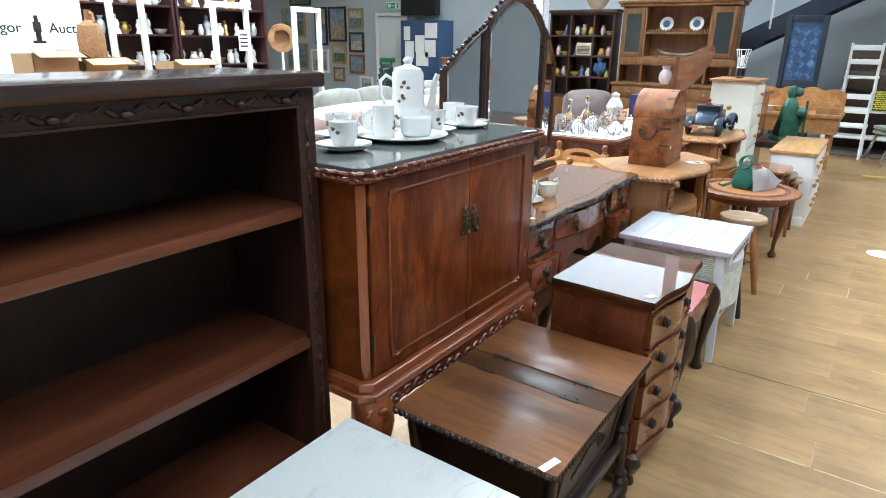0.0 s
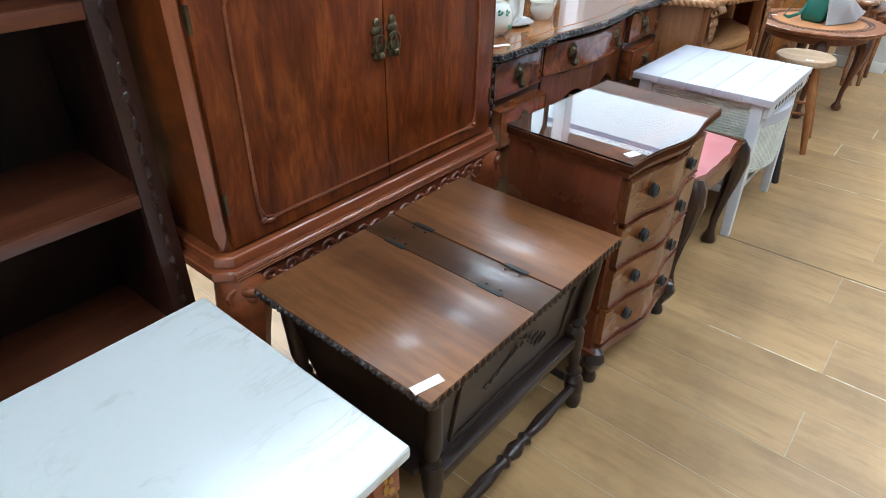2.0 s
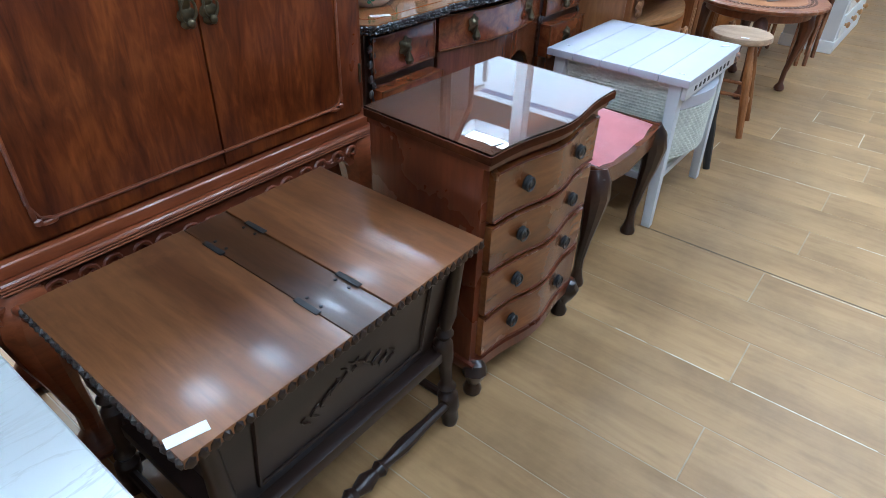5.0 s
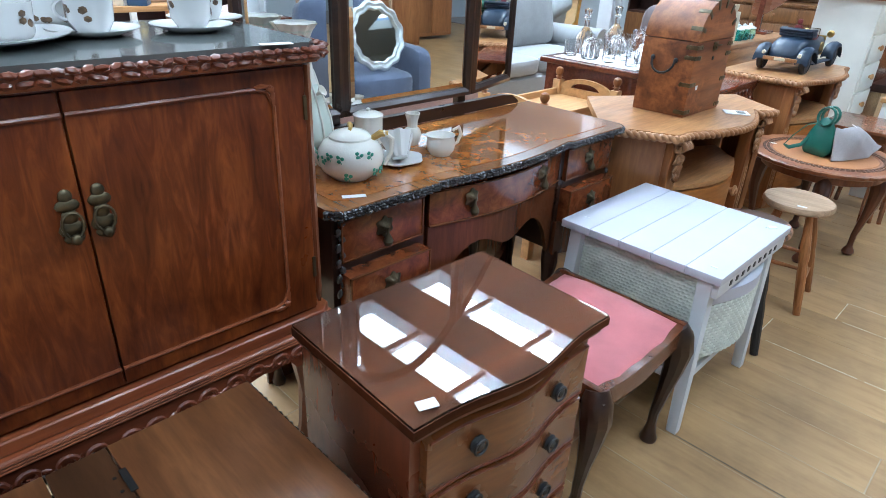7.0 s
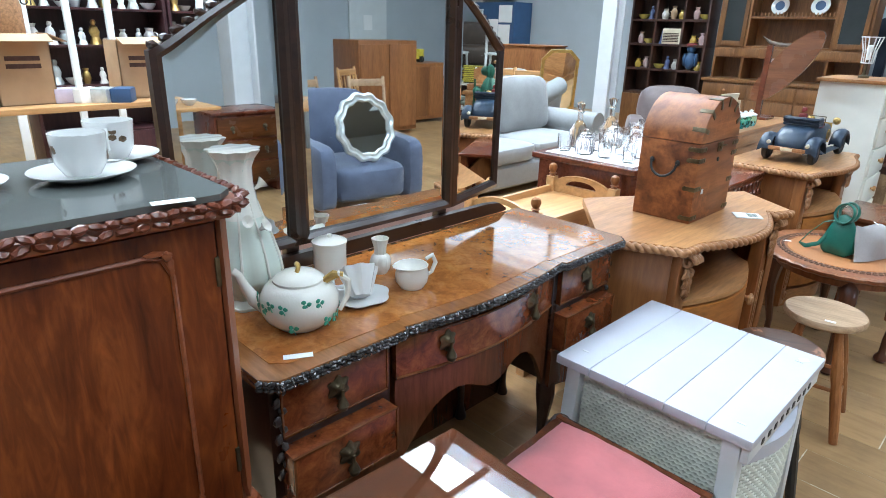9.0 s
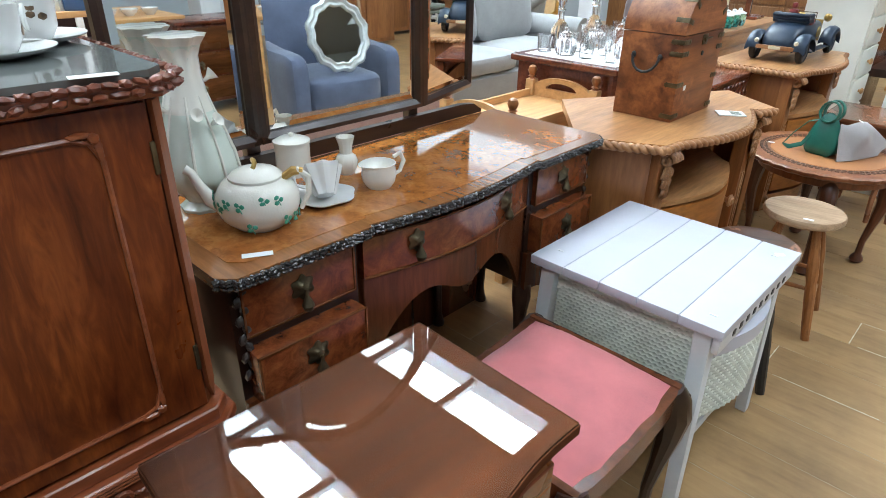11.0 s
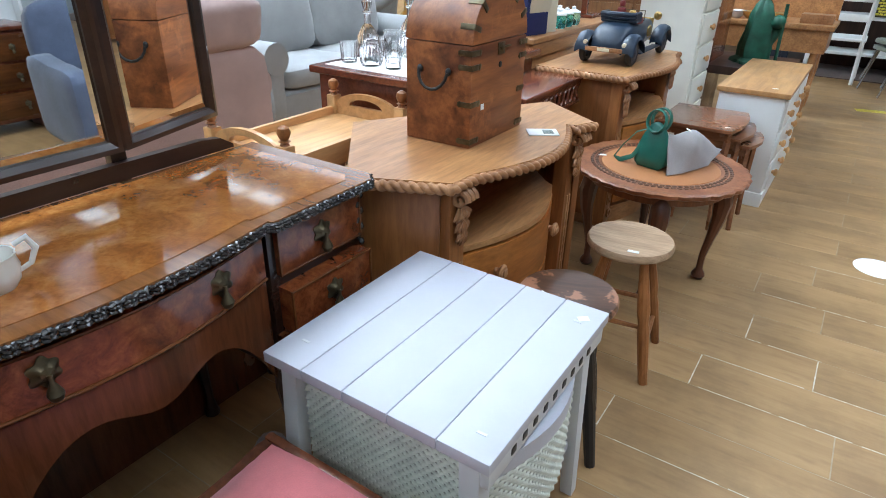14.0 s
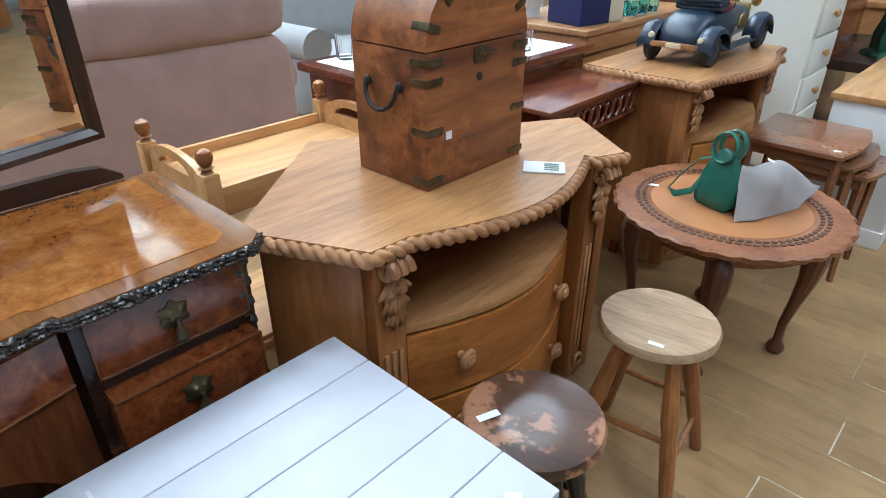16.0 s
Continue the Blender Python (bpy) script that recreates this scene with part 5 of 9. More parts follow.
def trunk():
    t = thing("trunk", "old brown wooden dome-top box with brass straps and rope handle", "trunk", -1.133, 3.972, 0.766)
    hx, hy, h, r = 0.115, 0.166, 0.295, 0.166
    part("body", box(-hx, hx, -hy, hy, 0, h, 0.003), M_TRUNK, t)
    pts = [(-hy, h + 0.003)] + [(-hy * math.cos(math.pi * i / 20), h + 0.003 + 0.155 * math.sin(math.pi * i / 20)) for i in range(21)] + [(hy, h + 0.003)]
    bm = plate(pts, -hx, hx, pose(0, 0, 0, 0, 0, 90))
    lid = part("domed_lid", bm, M_TRUNK, t, "domed plank lid")
    bm = tube([(-0.01 + 0.05 * math.cos(math.pi + math.pi * i / 8), -hy - 0.012 - 0.012 * math.sin(math.pi * i / 8), 0.215 + 0.05 * math.sin(math.pi + math.pi * i / 8)) for i in range(9)], 0.005, 8)
    for s in (-1, 1):
        lump(bm, (-0.01 + s * 0.05, -hy - 0.006, 0.218), (0.009, 0.008, 0.012), sub=2)
    part("rope_handle", bm, M_IRON, t, "dark iron swing handle")
    for s in (-1, 1):
        for z in (0.02, 0.13, 0.235, 0.275):
            bm = bmesh.new()
            y = s * hy
            put(bm, hx - 0.001, hx + 0.003, min(y, y - s * 0.04), max(y, y - s * 0.04), z - 0.008, z + 0.008, 0.001)
            lump(bm, (hx + 0.002, y - s * 0.042, z), (0.002, 0.011, 0.011))
            put(bm, hx - 0.035, hx + 0.003, min(y, y + s * 0.003), max(y, y + s * 0.003), z - 0.008, z + 0.008, 0.001)
            lump(bm, (hx - 0.037, y + s * 0.002, z), (0.01, 0.002, 0.01))
            part("brass_strap", bm, M_BRASS, t, "engraved brass corner strap")
    for i in range(2, 19, 3):
        a = math.pi * i / 20
        y, z = -hy * math.cos(a), h + 0.003 + 0.155 * math.sin(a)
        bm = box(hx - 0.045, hx + 0.003, -0.008, 0.008, -0.001, 0.002, 0.001)
        put(bm, hx + 0.0005, hx + 0.003, -0.008, 0.008, -0.035, 0.0, 0.001)
        part("brass_strap", bm, M_BRASS, lid, at=pose(0, y, z, 90 - math.degrees(a), 0, 0))
    bm = box(hx, hx + 0.004, -0.02, 0.02, 0.255, 0.29, 0.002)
    put(bm, hx + 0.003, hx + 0.009, -0.012, 0.05, 0.272, 0.278, 0.001)
    lump(bm, (hx + 0.006, 0.0, 0.275), (0.005, 0.012, 0.012))
    part("hasp", bm, M_BRASS, t, "brass hasp lock")
    part("keyhole_plate", lathe([(0, 0), (0.009, 0), (0.008, 0.003), (0, 0.004)], 14, m=pose(hx, 0, 0.225, 0, 90, 0)), M_IRON, t, "dark round keyhole plate")
    tg = tag(0, 0, 0)
    tg.matrix_world = pose(-1.133 + hx + 0.0015, 3.972 - 0.1, 0.766 + 0.115, 90, 0, 90) @ Matrix.Diagonal((0.4, 1, 1, 1))


M_TOPGLASS = paint("dark glass top", (0.1, 0.108, 0.102), 0.14, 0.1, 3, bumpy=0.0, coat=0.35)
M_CHEST_TOP = wood("polished chest top", (0.04, 0.012, 0.005), (0.125, 0.036, 0.013), "Y", 0.55, 0.0)
for node in M_CHEST_TOP.node_tree.nodes:
    if node.type == "BSDF_PRINCIPLED":
        node.inputs["Specular IOR Level"].default_value = 0.04
M_MAHOG_A = wood("mahogany apron carving", (0.11, 0.026, 0.011), (0.25, 0.066, 0.028), "Y", 0.3, 0.2)
M_LINING = paint("wicker lining", (0.4, 0.42, 0.36), 0.8)
M_BLACKLEG = paint("black painted leg", (0.014, 0.014, 0.015), 0.35, 0.3)
M_DARKPRINT = paint("grey green print", (0.2, 0.24, 0.2), 0.7)
M_PLAQUE = paint("blue white porcelain", (0.35, 0.5, 0.55), 0.2, 0.5, 60, bumpy=0.0)
M_DARKSEAT = wood("worn dark stool seat", (0.035, 0.016, 0.01), (0.1, 0.045, 0.025), "X", 0.35, 0.2, 1.0, 1.0, 1.0, 0.75, 0.12, 0.53, 4.5)

bookcase()
cocktail_cabinet()
marble_table()
dough_bin()
chest()
pink_stool()
laundry_table()
dressing_table()
round_stool("pale worn elm stool with turned legs", -0.585, 4.145, 0.46, 0.14, M_STOOL, M_STOOL_LEG, 0.19, 8, (0.55, 0.7))
round_stool("dark stool with worn patchy seat and black legs", -0.6, 3.66, 0.485, 0.135, M_DARKSEAT, M_BLACKLEG, 0.17, 20, (0.5, 0.65))
tag(-0.545, 4.045, 0.4625, 10, 0.035, 0.014)
tag(-0.66, 3.6, 0.4875, 70, 0.045, 0.016)
pine_cabinet("pine_cabinet", "waxed pine corner cabinet with rope-carved bowed top and drawers", -1.03, 3.965, 0.765)
trunk()
card = solo("printed_card", box(-0.05, 0.05, -0.035, 0.035, 0, 0.004, 0.001), M_LABEL, "white printed card lying on the pine cabinet top", "card", -0.915, 4.1, 0.7655, 35)
part("print_bars", boxes([(0.0, 0.035, -0.022 + 0.012 * i, -0.014 + 0.012 * i, 0.0041, 0.0046) for i in range(4)], 0), M_DARKPRINT, card)


# ---- china on the cabinet and the dressing table ----
def handle_loop(bm, x, y, z, r, h, a, thick=0.004):
    """A cup handle in the upright plane at angle a."""
    ca, sa = math.cos(a), math.sin(a)
    pts = []
    for i in range(9):
        q = -math.pi / 2 + math.pi * i / 8
        out = r + h * 0.55 * math.cos(q)
        pts.append((x + out * ca, y + out * sa, z + h * 0.5 * math.sin(q)))
    tube(pts, thick, 6, bm)


def print_flowers(parent, r, z0, z1, n, seed):
    rnd = random.Random(seed)
    bm = bmesh.new()
    for i in range(n):
        a = rnd.uniform(0, 6.28)
        z = rnd.uniform(z0, z1)
        for k in range(4):
            b2 = a + rnd.uniform(-0.28, 0.28)
            zz = z + rnd.uniform(-0.011, 0.011)
            lump(bm, ((r + 0.0002) * math.cos(b2), (r + 0.0002) * math.sin(b2), zz), (0.0013, 0.0075, 0.006), (0, 0, math.degrees(b2)))
    return part("flower_print", bm, M_FLOWER, parent, "brown flower print")


def tea_cup(x, y, z, rz, saucers=1):
    c = thing("tea_cup", "white porcelain cup with brown flower print standing on saucers", "cup", x, y, z, rz, "tea set on the cabinet")
    for k in range(saucers):
        part("saucer", lathe([(0.0, 0.0), (0.045, 0.0), (0.05, 0.003), (0.078, 0.012), (0.08, 0.0145), (0.05, 0.007), (0.0, 0.005)], 28, 0, 0, 0.006 * k), M_PORC, c)
    zb = 0.006 * saucers
    bm = lathe([(0.0, zb), (0.026, zb), (0.03, zb + 0.006), (0.038, zb + 0.02), (0.042, zb + 0.068), (0.04, zb + 0.068), (0.035, zb + 0.02), (0.0, zb + 0.012)], 24)
    handle_loop(bm, 0, 0, zb + 0.038, 0.039, 0.036, 2.4)
    cup = part("cup", bm, M_PORC, c)
    print_flowers(cup, 0.0395, zb + 0.03, zb + 0.05, 3, int(x * 1000 + y * 77))
    return c


def coffee_pot():
    c = thing("coffee_pot", "tall white porcelain coffee pot with flower print and lid", "coffee pot", -1.345, 1.7, 1.1865, 40, "tea set on the cabinet")
    body = part("body", lathe([(0.0, 0), (0.055, 0), (0.062, 0.008), (0.07, 0.03), (0.068, 0.06), (0.06, 0.075), (0.056, 0.085), (0.054, 0.19), (0.05, 0.2), (0.0, 0.2)], 28), M_PORC, c)
    part("lid", lathe([(0.047, 0.2), (0.045, 0.208), (0.02, 0.217), (0.012, 0.222), (0.018, 0.234), (0.012, 0.244), (0.0, 0.246)], 24), M_PORC, c)
    part("spout", tube([(0.05, 0.0, 0.05), (0.075, 0.0, 0.065), (0.085, 0.0, 0.11), (0.09, 0, 0.16), (0.102, 0, 0.19)], [0.018, 0.015, 0.012, 0.01, 0.009], 12), M_PORC, c)
    bm = tube([(-0.05, 0, 0.17), (-0.075, 0, 0.185), (-0.095, 0, 0.165), (-0.093, 0, 0.12), (-0.075, 0, 0.08), (-0.06, 0, 0.06)], [0.006, 0.0065, 0.0065, 0.006, 0.006, 0.006], 8)
    part("handle", bm, M_PORC, c)
    print_flowers(body, 0.0555, 0.11, 0.16, 5, 3)
    print_flowers(body, 0.069, 0.03, 0.05, 4, 5)


def plate_stack():
    p = thing("serving_plate", "large white porcelain serving plate under the tea things", "plate", -1.235, 1.53, 1.1865, 0, "tea set on the cabinet")
    part("plate", lathe([(0.0, 0), (0.09, 0), (0.1, 0.004), (0.145, 0.015), (0.147, 0.018), (0.1, 0.01), (0.0, 0.006)], 36), M_PORC, p)
    j = thing("milk_jug", "white porcelain milk jug with flower print", "jug", -1.265, 1.475, 1.193, 0, "tea set on the cabinet")
    body = part("body", lathe([(0.0, 0), (0.03, 0), (0.036, 0.02), (0.036, 0.06), (0.031, 0.085), (0.035, 0.1), (0.033, 0.1), (0.028, 0.085), (0.0, 0.02)], 24), M_PORC, j)
    bm = bmesh.new()
    handle_loop(bm, 0, 0, 0.055, 0.034, 0.06, 3.6)
    part("handle", bm, M_PORC, j)
    print_flowers(body, 0.0365, 0.03, 0.06, 4, 9)
    b = thing("sugar_bowl", "low white porcelain sugar bowl with flower print", "bowl", -1.21, 1.57, 1.193, 0, "tea set on the cabinet")
    body = part("bowl", lathe([(0.0, 0), (0.04, 0), (0.048, 0.01), (0.052, 0.06), (0.05, 0.06), (0.045, 0.012), (0.0, 0.008)], 28), M_PORC, b)
    print_flowers(body, 0.051, 0.03, 0.045, 5, 12)


coffee_pot()
plate_stack()
for x, y, rz, k in ((-1.235, 1.265, 40, 2), (-1.25, 1.72, 100, 1), (-1.235, 1.9, 10, 1), (-1.385, 1.4, 160, 2), (-1.375, 1.555, 70, 1), (-1.345, 1.98, 200, 1)):
    tea_cup(x, y, 1.1865, rz, k)
tag(-1.0, 1.95, 1.1868, 80, 0.06, 0.02)


def basket_wave(a, i):
    return 1 + 0.016 * math.sin(a * 22 + (i % 2) * math.pi)


def belleek_teapot():
    t = thing("teapot", "cream basket-weave porcelain teapot with green shamrocks and gilt twig handle", "teapot", -1.235, 2.285, 0.79, -42)
    prof = [(0.0, 0.0), (0.05, 0.0), (0.06, 0.008), (0.078, 0.025), (0.088, 0.05), (0.086, 0.075), (0.072, 0.098), (0.055, 0.108), (0.05, 0.11)]
    fine = []
    for a, b2 in zip(prof, prof[1:]):
        fine += [a, ((a[0] + b2[0]) / 2 * 1.01, (a[1] + b2[1]) / 2)]
    body = part("body", lathe(fine + [prof[-1]], 44, wave=basket_wave), M_CREAMW, t)
    lid = part("lid", lathe([(0.056, 0.108), (0.056, 0.113), (0.045, 0.122), (0.02, 0.13), (0.0, 0.131)], 30, wave=lambda a, i: 1 + 0.01 * math.sin(a * 18)), M_CREAMW, t)
    part("lid_loop", tube([(0.014 * math.cos(q), 0.004 * math.sin(2 * q), 0.131 + 0.014 * math.sin(q)) for q in [i * math.pi / 8 for i in range(9)]], 0.005, 8), M_GOLD, lid, "gilt twig loop")
    part("spout", tube([(0, -0.07, 0.04), (0, -0.1, 0.058), (0, -0.118, 0.09), (0, -0.13, 0.118), (0, -0.142, 0.126)], [0.02, 0.016, 0.011, 0.009, 0.01], 12), M_CREAMW, t)
    part("handle", tube([(0, 0.06, 0.105), (0, 0.09, 0.122), (0, 0.11, 0.108), (0, 0.108, 0.07), (0, 0.09, 0.035)], [0.007, 0.009, 0.007, 0.006, 0.005], 8), M_CREAMW, t)
    part("gilt_twig", tube([(0, 0.055, 0.104), (0, 0.08, 0.121), (0, 0.1, 0.12)], [0.008, 0.0105, 0.0075], 8), M_GOLD, t, "gilt twig on the handle")
    rnd = random.Random(2)
    for i in range(20):
        a, z = i * 2.4, 0.026 + 0.06 * ((i * 0.37) % 1)
        r = 0.0905 - 0.02 * max(0, (z - 0.075) / 0.03) - 0.008 * max(0, (0.045 - z) / 0.02)
        bm = bmesh.new()
        for k in range(3):
            q = k * 2.09 + rnd.uniform(-0.3, 0.3)
            u, w = 0.0068 * math.cos(q), 0.0068 * math.sin(q)
            b2 = a + u / r
            lump(bm, (r * math.cos(b2), r * math.sin(b2), z + w), (0.0018, 0.006, 0.0056), (0, 0, math.degrees(b2)))
        tube([(r * math.cos(a), r * math.sin(a), z - 0.001), (r * math.cos(a + 0.06), r * math.sin(a + 0.06), z - 0.013)], 0.0011, 5, bm)
        part("shamrock", bm, M_SHAMROCK, body, "green painted shamrock")


def lily_vase():
    v = thing("vase", "tall cream and pale green porcelain vase with moulded leaves", "vase", -1.41, 2.245, 0.79, 0)
    def wave(a, i):
        return 1 + (0.035 * math.cos(a * 9) if i < 9 else 0.02 * math.cos(a * 9) if i < 13 else 0.09 * math.cos(a * 9))
    prof = [(0.0, 0.0), (0.05, 0.0), (0.052, 0.008), (0.036, 0.022), (0.05, 0.04), (0.078, 0.065), (0.088, 0.09), (0.082, 0.13), (0.068, 0.18), (0.052, 0.225), (0.042, 0.26), (0.036, 0.3), (0.036, 0.335), (0.042, 0.358), (0.056, 0.378), (0.053, 0.379), (0.036, 0.34), (0.03, 0.3)]
    bm = lathe(prof, 54, wave=wave)
    part("body", bm, M_PALEGREEN, v)
    part("neck", lathe([(r + 0.0012, h) for r, h in prof[9:16]], 54, wave=lambda a, i: wave(a, i + 9)), M_CREAMW, v, "cream ruffled neck")
    for k in range(9):
        a = k * 2 * math.pi / 9 + 0.2
        pts = [((r * 1.03) * math.cos(a), (r * 1.03) * math.sin(a), h) for r, h in prof[4:11]]
        part("stem", tube(pts, [0.002, 0.003, 0.0035, 0.0035, 0.003, 0.0025, 0.002], 6), M_CREAMW, v)
    rnd = random.Random(5)
    for k in range(6):
        a, h = k * 1.15 + 0.3, 0.2 + 0.016 * (k * 5 % 6)
        r = 0.062 - (h - 0.2) * 0.25
        m = pose(r * math.cos(a), r * math.sin(a), h, 0, 55, math.degrees(a))
        part("lily", lathe([(0.003, 0.0), (0.005, 0.012), (0.011, 0.022), (0.014, 0.027), (0.01, 0.024), (0.0, 0.012)], 14, m=m, wave=lambda q, i: 1 + 0.12 * math.cos(q * 2)), M_CREAMW, v, "small moulded lily flower")


def dressing_china():
    c = thing("lidded_jar", "cream basket-weave porcelain lidded jar", "jar", -1.45, 2.515, 0.79)
    part("body", lathe([(0, 0), (0.042, 0), (0.044, 0.01), (0.045, 0.03), (0.0445, 0.05), (0.045, 0.085), (0.0, 0.085)], 36, wave=basket_wave), M_CREAMW, c)
    part("lid", lathe([(0.0475, 0.085), (0.0475, 0.091), (0.03, 0.099), (0.006, 0.101), (0.007, 0.109), (0.0, 0.112)], 30), M_CREAMW, c)
    f = thing("shell_cup", "white fluted shell cup tipped on its scalloped saucer", "cup", -1.255, 2.465, 0.79, 20)
    part("saucer", lathe([(0, 0), (0.05, 0), (0.075, 0.01), (0.077, 0.013), (0.05, 0.006), (0, 0.005)], 40, wave=lambda a, i: 1 + 0.05 * math.cos(a * 6)), M_PORC, f)
    bm = lathe([(0.0, 0), (0.022, 0), (0.024, 0.004), (0.03, 0.02), (0.046, 0.062), (0.048, 0.07), (0.045, 0.066), (0.026, 0.02), (0.0, 0.01)], 40, m=pose(0.022, -0.022, 0.02, 0, 38, 135), wave=lambda a, i: 1 + 0.1 * math.cos(a * 8))
    part("cup", bm, M_PORC, f)
    part("handle", tube([(-0.02, -0.04, 0.04), (-0.03, -0.062, 0.05), (-0.035, -0.06, 0.072), (-0.03, -0.035, 0.078)], 0.0045, 8), M_PORC, f)
    b = thing("posy_vase", "small cream thistle-shaped posy vase", "vase", -1.355, 2.615, 0.79)
    part("body", lathe([(0, 0), (0.018, 0), (0.026, 0.015), (0.029, 0.035), (0.024, 0.05), (0.016, 0.056), (0.017, 0.075), (0.024, 0.1), (0.021, 0.1), (0.012, 0.07), (0, 0.06)], 30, wave=lambda a, i: 1 + 0.03 * math.cos(a * 12)), M_CREAMW, b)
    j = thing("cream_jug", "cream ribbed porcelain cream jug", "jug", -1.225, 2.615, 0.79, -12)
    part("body", lathe([(0, 0), (0.03, 0), (0.04, 0.015), (0.044, 0.035), (0.04, 0.055), (0.043, 0.062), (0.04, 0.062), (0.035, 0.05), (0, 0.02)], 36, wave=lambda a, i: 1 + 0.02 * math.cos(a * 16) + (0.25 * max(0, math.cos(a + 1.6)) ** 6 if 4 < i < 8 else 0)), M_CREAMW, j)
    part("handle", tube([(0, 0.036, 0.02), (0, 0.06, 0.03), (0, 0.072, 0.055), (0, 0.062, 0.078), (0, 0.042, 0.07)], [0.004, 0.005, 0.006, 0.006, 0.005], 8), M_CREAMW, j)


belleek_teapot()
lily_vase()
dressing_china()


# ---- beyond the pine cabinet ----
def round_table():
    t = thing("round_table", "round tan-topped table with carved scalloped rim on cabriole legs", "table", -0.69, 4.81)
    r, z = 0.345, 0.505
    part("top", lathe([(0.0, z - 0.03), (r * 0.95, z - 0.03), (r * 1.0, z - 0.02), (r * 1.01, z - 0.006), (r * 0.985, z), (r * 0.88, z - 0.001), (r * 0.7, z - 0.001), (r * 0.69, z - 0.003), (0.0, z - 0.003)], 120,
                      wave=lambda a, i: 1 + (0.034 * abs(math.sin(a * 17)) - 0.017 if 1 <= i <= 4 else 0)), M_TEAK, t, "top with scalloped carved rim")
    part("leather_panel", lathe([(0.0, z - 0.003), (r * 0.685, z - 0.003), (r * 0.68, z - 0.0005), (0.0, z - 0.0002)], 60), M_LEATHER_TOP, t, "smooth tan centre panel")
    bm = bmesh.new()
    for k in range(72):
        a = k * 2 * math.pi / 72
        for q, s in ((0.745, 0.011), (0.8, 0.012)):
            lump(bm, (r * q * math.cos(a + q), r * q * math.sin(a + q), z), (s * 0.8, s, 0.0035), (0, 0, math.degrees(a) + 40))
    part("carved_band", bm, M_TEAK_D, t, "dark band carved with leaves")
    part("apron", lathe([(r * 0.8, z - 0.03), (r * 0.8, z - 0.075), (r * 0.77, z - 0.08), (r * 0.77, z - 0.03)], 60), M_TEAK, t)
    for k in range(4):
        a = math.radians(20 + 90 * k)
        lg = cabriole(r * 0.72 * math.cos(a), r * 0.72 * math.sin(a), z - 0.06, 0.05 * math.cos(a), 0.05 * math.sin(a), 0.029, M_TEAK_L, t, 0.03)
    tag(-0.93, 4.78, z + 0.0005, 20, 0.035, 0.016)


M_TEAK_D = wood("dark carved teak", (0.06, 0.025, 0.014), (0.15, 0.068, 0.036), "Z", 0.5)
M_TEAK_L = wood("dark teak leg", (0.07, 0.022, 0.01), (0.17, 0.055, 0.025), "Z", 0.33, 0.15)


def handbag():
    b = thing("handbag", "small green leather handbag with ring handles and strap", "handbag", -0.715, 4.765, 0.505, -15)
    b.scale = (1.0, 1.0, 1.08)
    bm = cushion(-0.06, 0.06, -0.04, 0.04, 0.0, 0.15, 0.02, 6, 3)
    for v in bm.verts:
        k = max(0.0, min(1.0, v.co.z / 0.15))
        v.co.x *= 1.12 - 0.5 * k
        v.co.y *= 1.1 - 0.75 * k
        v.co.z = max(0.0, v.co.z)
    part("body", bm, M_GREENBAG, b)
    for y in (-0.015, 0.02):
        part("ring_handle", tube([(0.04 * math.cos(q), y + 0.01 * math.sin(q), 0.175 + 0.04 * math.sin(q)) for q in [i * math.pi / 10 for i in range(20)]], 0.011, 8, None, True, 0.45), M_GREENBAG, b)
    part("strap", tube([(-0.03, 0, 0.14), (-0.08, -0.01, 0.12), (-0.13, -0.02, 0.06), (-0.16, -0.03, 0.008), (-0.12, -0.05, 0.006), (-0.07, -0.04, 0.03), (-0.04, -0.02, 0.09)], 0.011, 8, None, False, 0.25), M_GREENBAG, b)


def grey_cloth():
    """A cloth folded over itself, one corner propped high against the bag."""
    bm = bmesh.new()
    v = [bm.verts.new(p) for p in ((-0.665, 4.76, 0.15), (-0.6, 4.9, 0.165), (-0.5, 5.03, 0.045), (-0.625, 4.68, 0.003), (-0.583, 4.735, 0.004), (-0.52, 4.9, 0.004), (-0.6, 5.03, 0.02), (-0.69, 4.84, 0.02), (-0.555, 4.79, 0.108))]
    for f in ((0, 3, 4), (0, 4, 8), (4, 5, 8), (5, 1, 8), (1, 0, 8), (1, 5, 2), (0, 1, 6, 7), (1, 2, 6)):
        bm.faces.new([v[i] for i in f])
    bmesh.ops.subdivide_edges(bm, edges=bm.edges[:], cuts=5, use_grid_fill=True, smooth=0.12)
    for _ in range(5):
        bmesh.ops.smooth_vert(bm, verts=[q for q in bm.verts if not q.is_boundary], factor=0.5, use_axis_x=True, use_axis_y=True, use_axis_z=True)
    for q in bm.verts:
        q.co += 0.006 * noise.noise_vector(q.co * 14)
        q.co.z = max(0.002, q.co.z)
    bmesh.ops.solidify(bm, geom=bm.faces[:], thickness=0.006)
    ob = solo("folded_cloth", bm, M_GREYCLOTH, "folded grey suede cloth propped against the handbag", "cloth", 0, 0, 0.505)
    part("cloth_label", box(-0.012, 0.012, -0.005, 0.005, 0, 0.001, 0), M_LABEL, ob, "small white sewn label", at=pose(-0.61, 4.83, 0.155, 25, 25, 40))


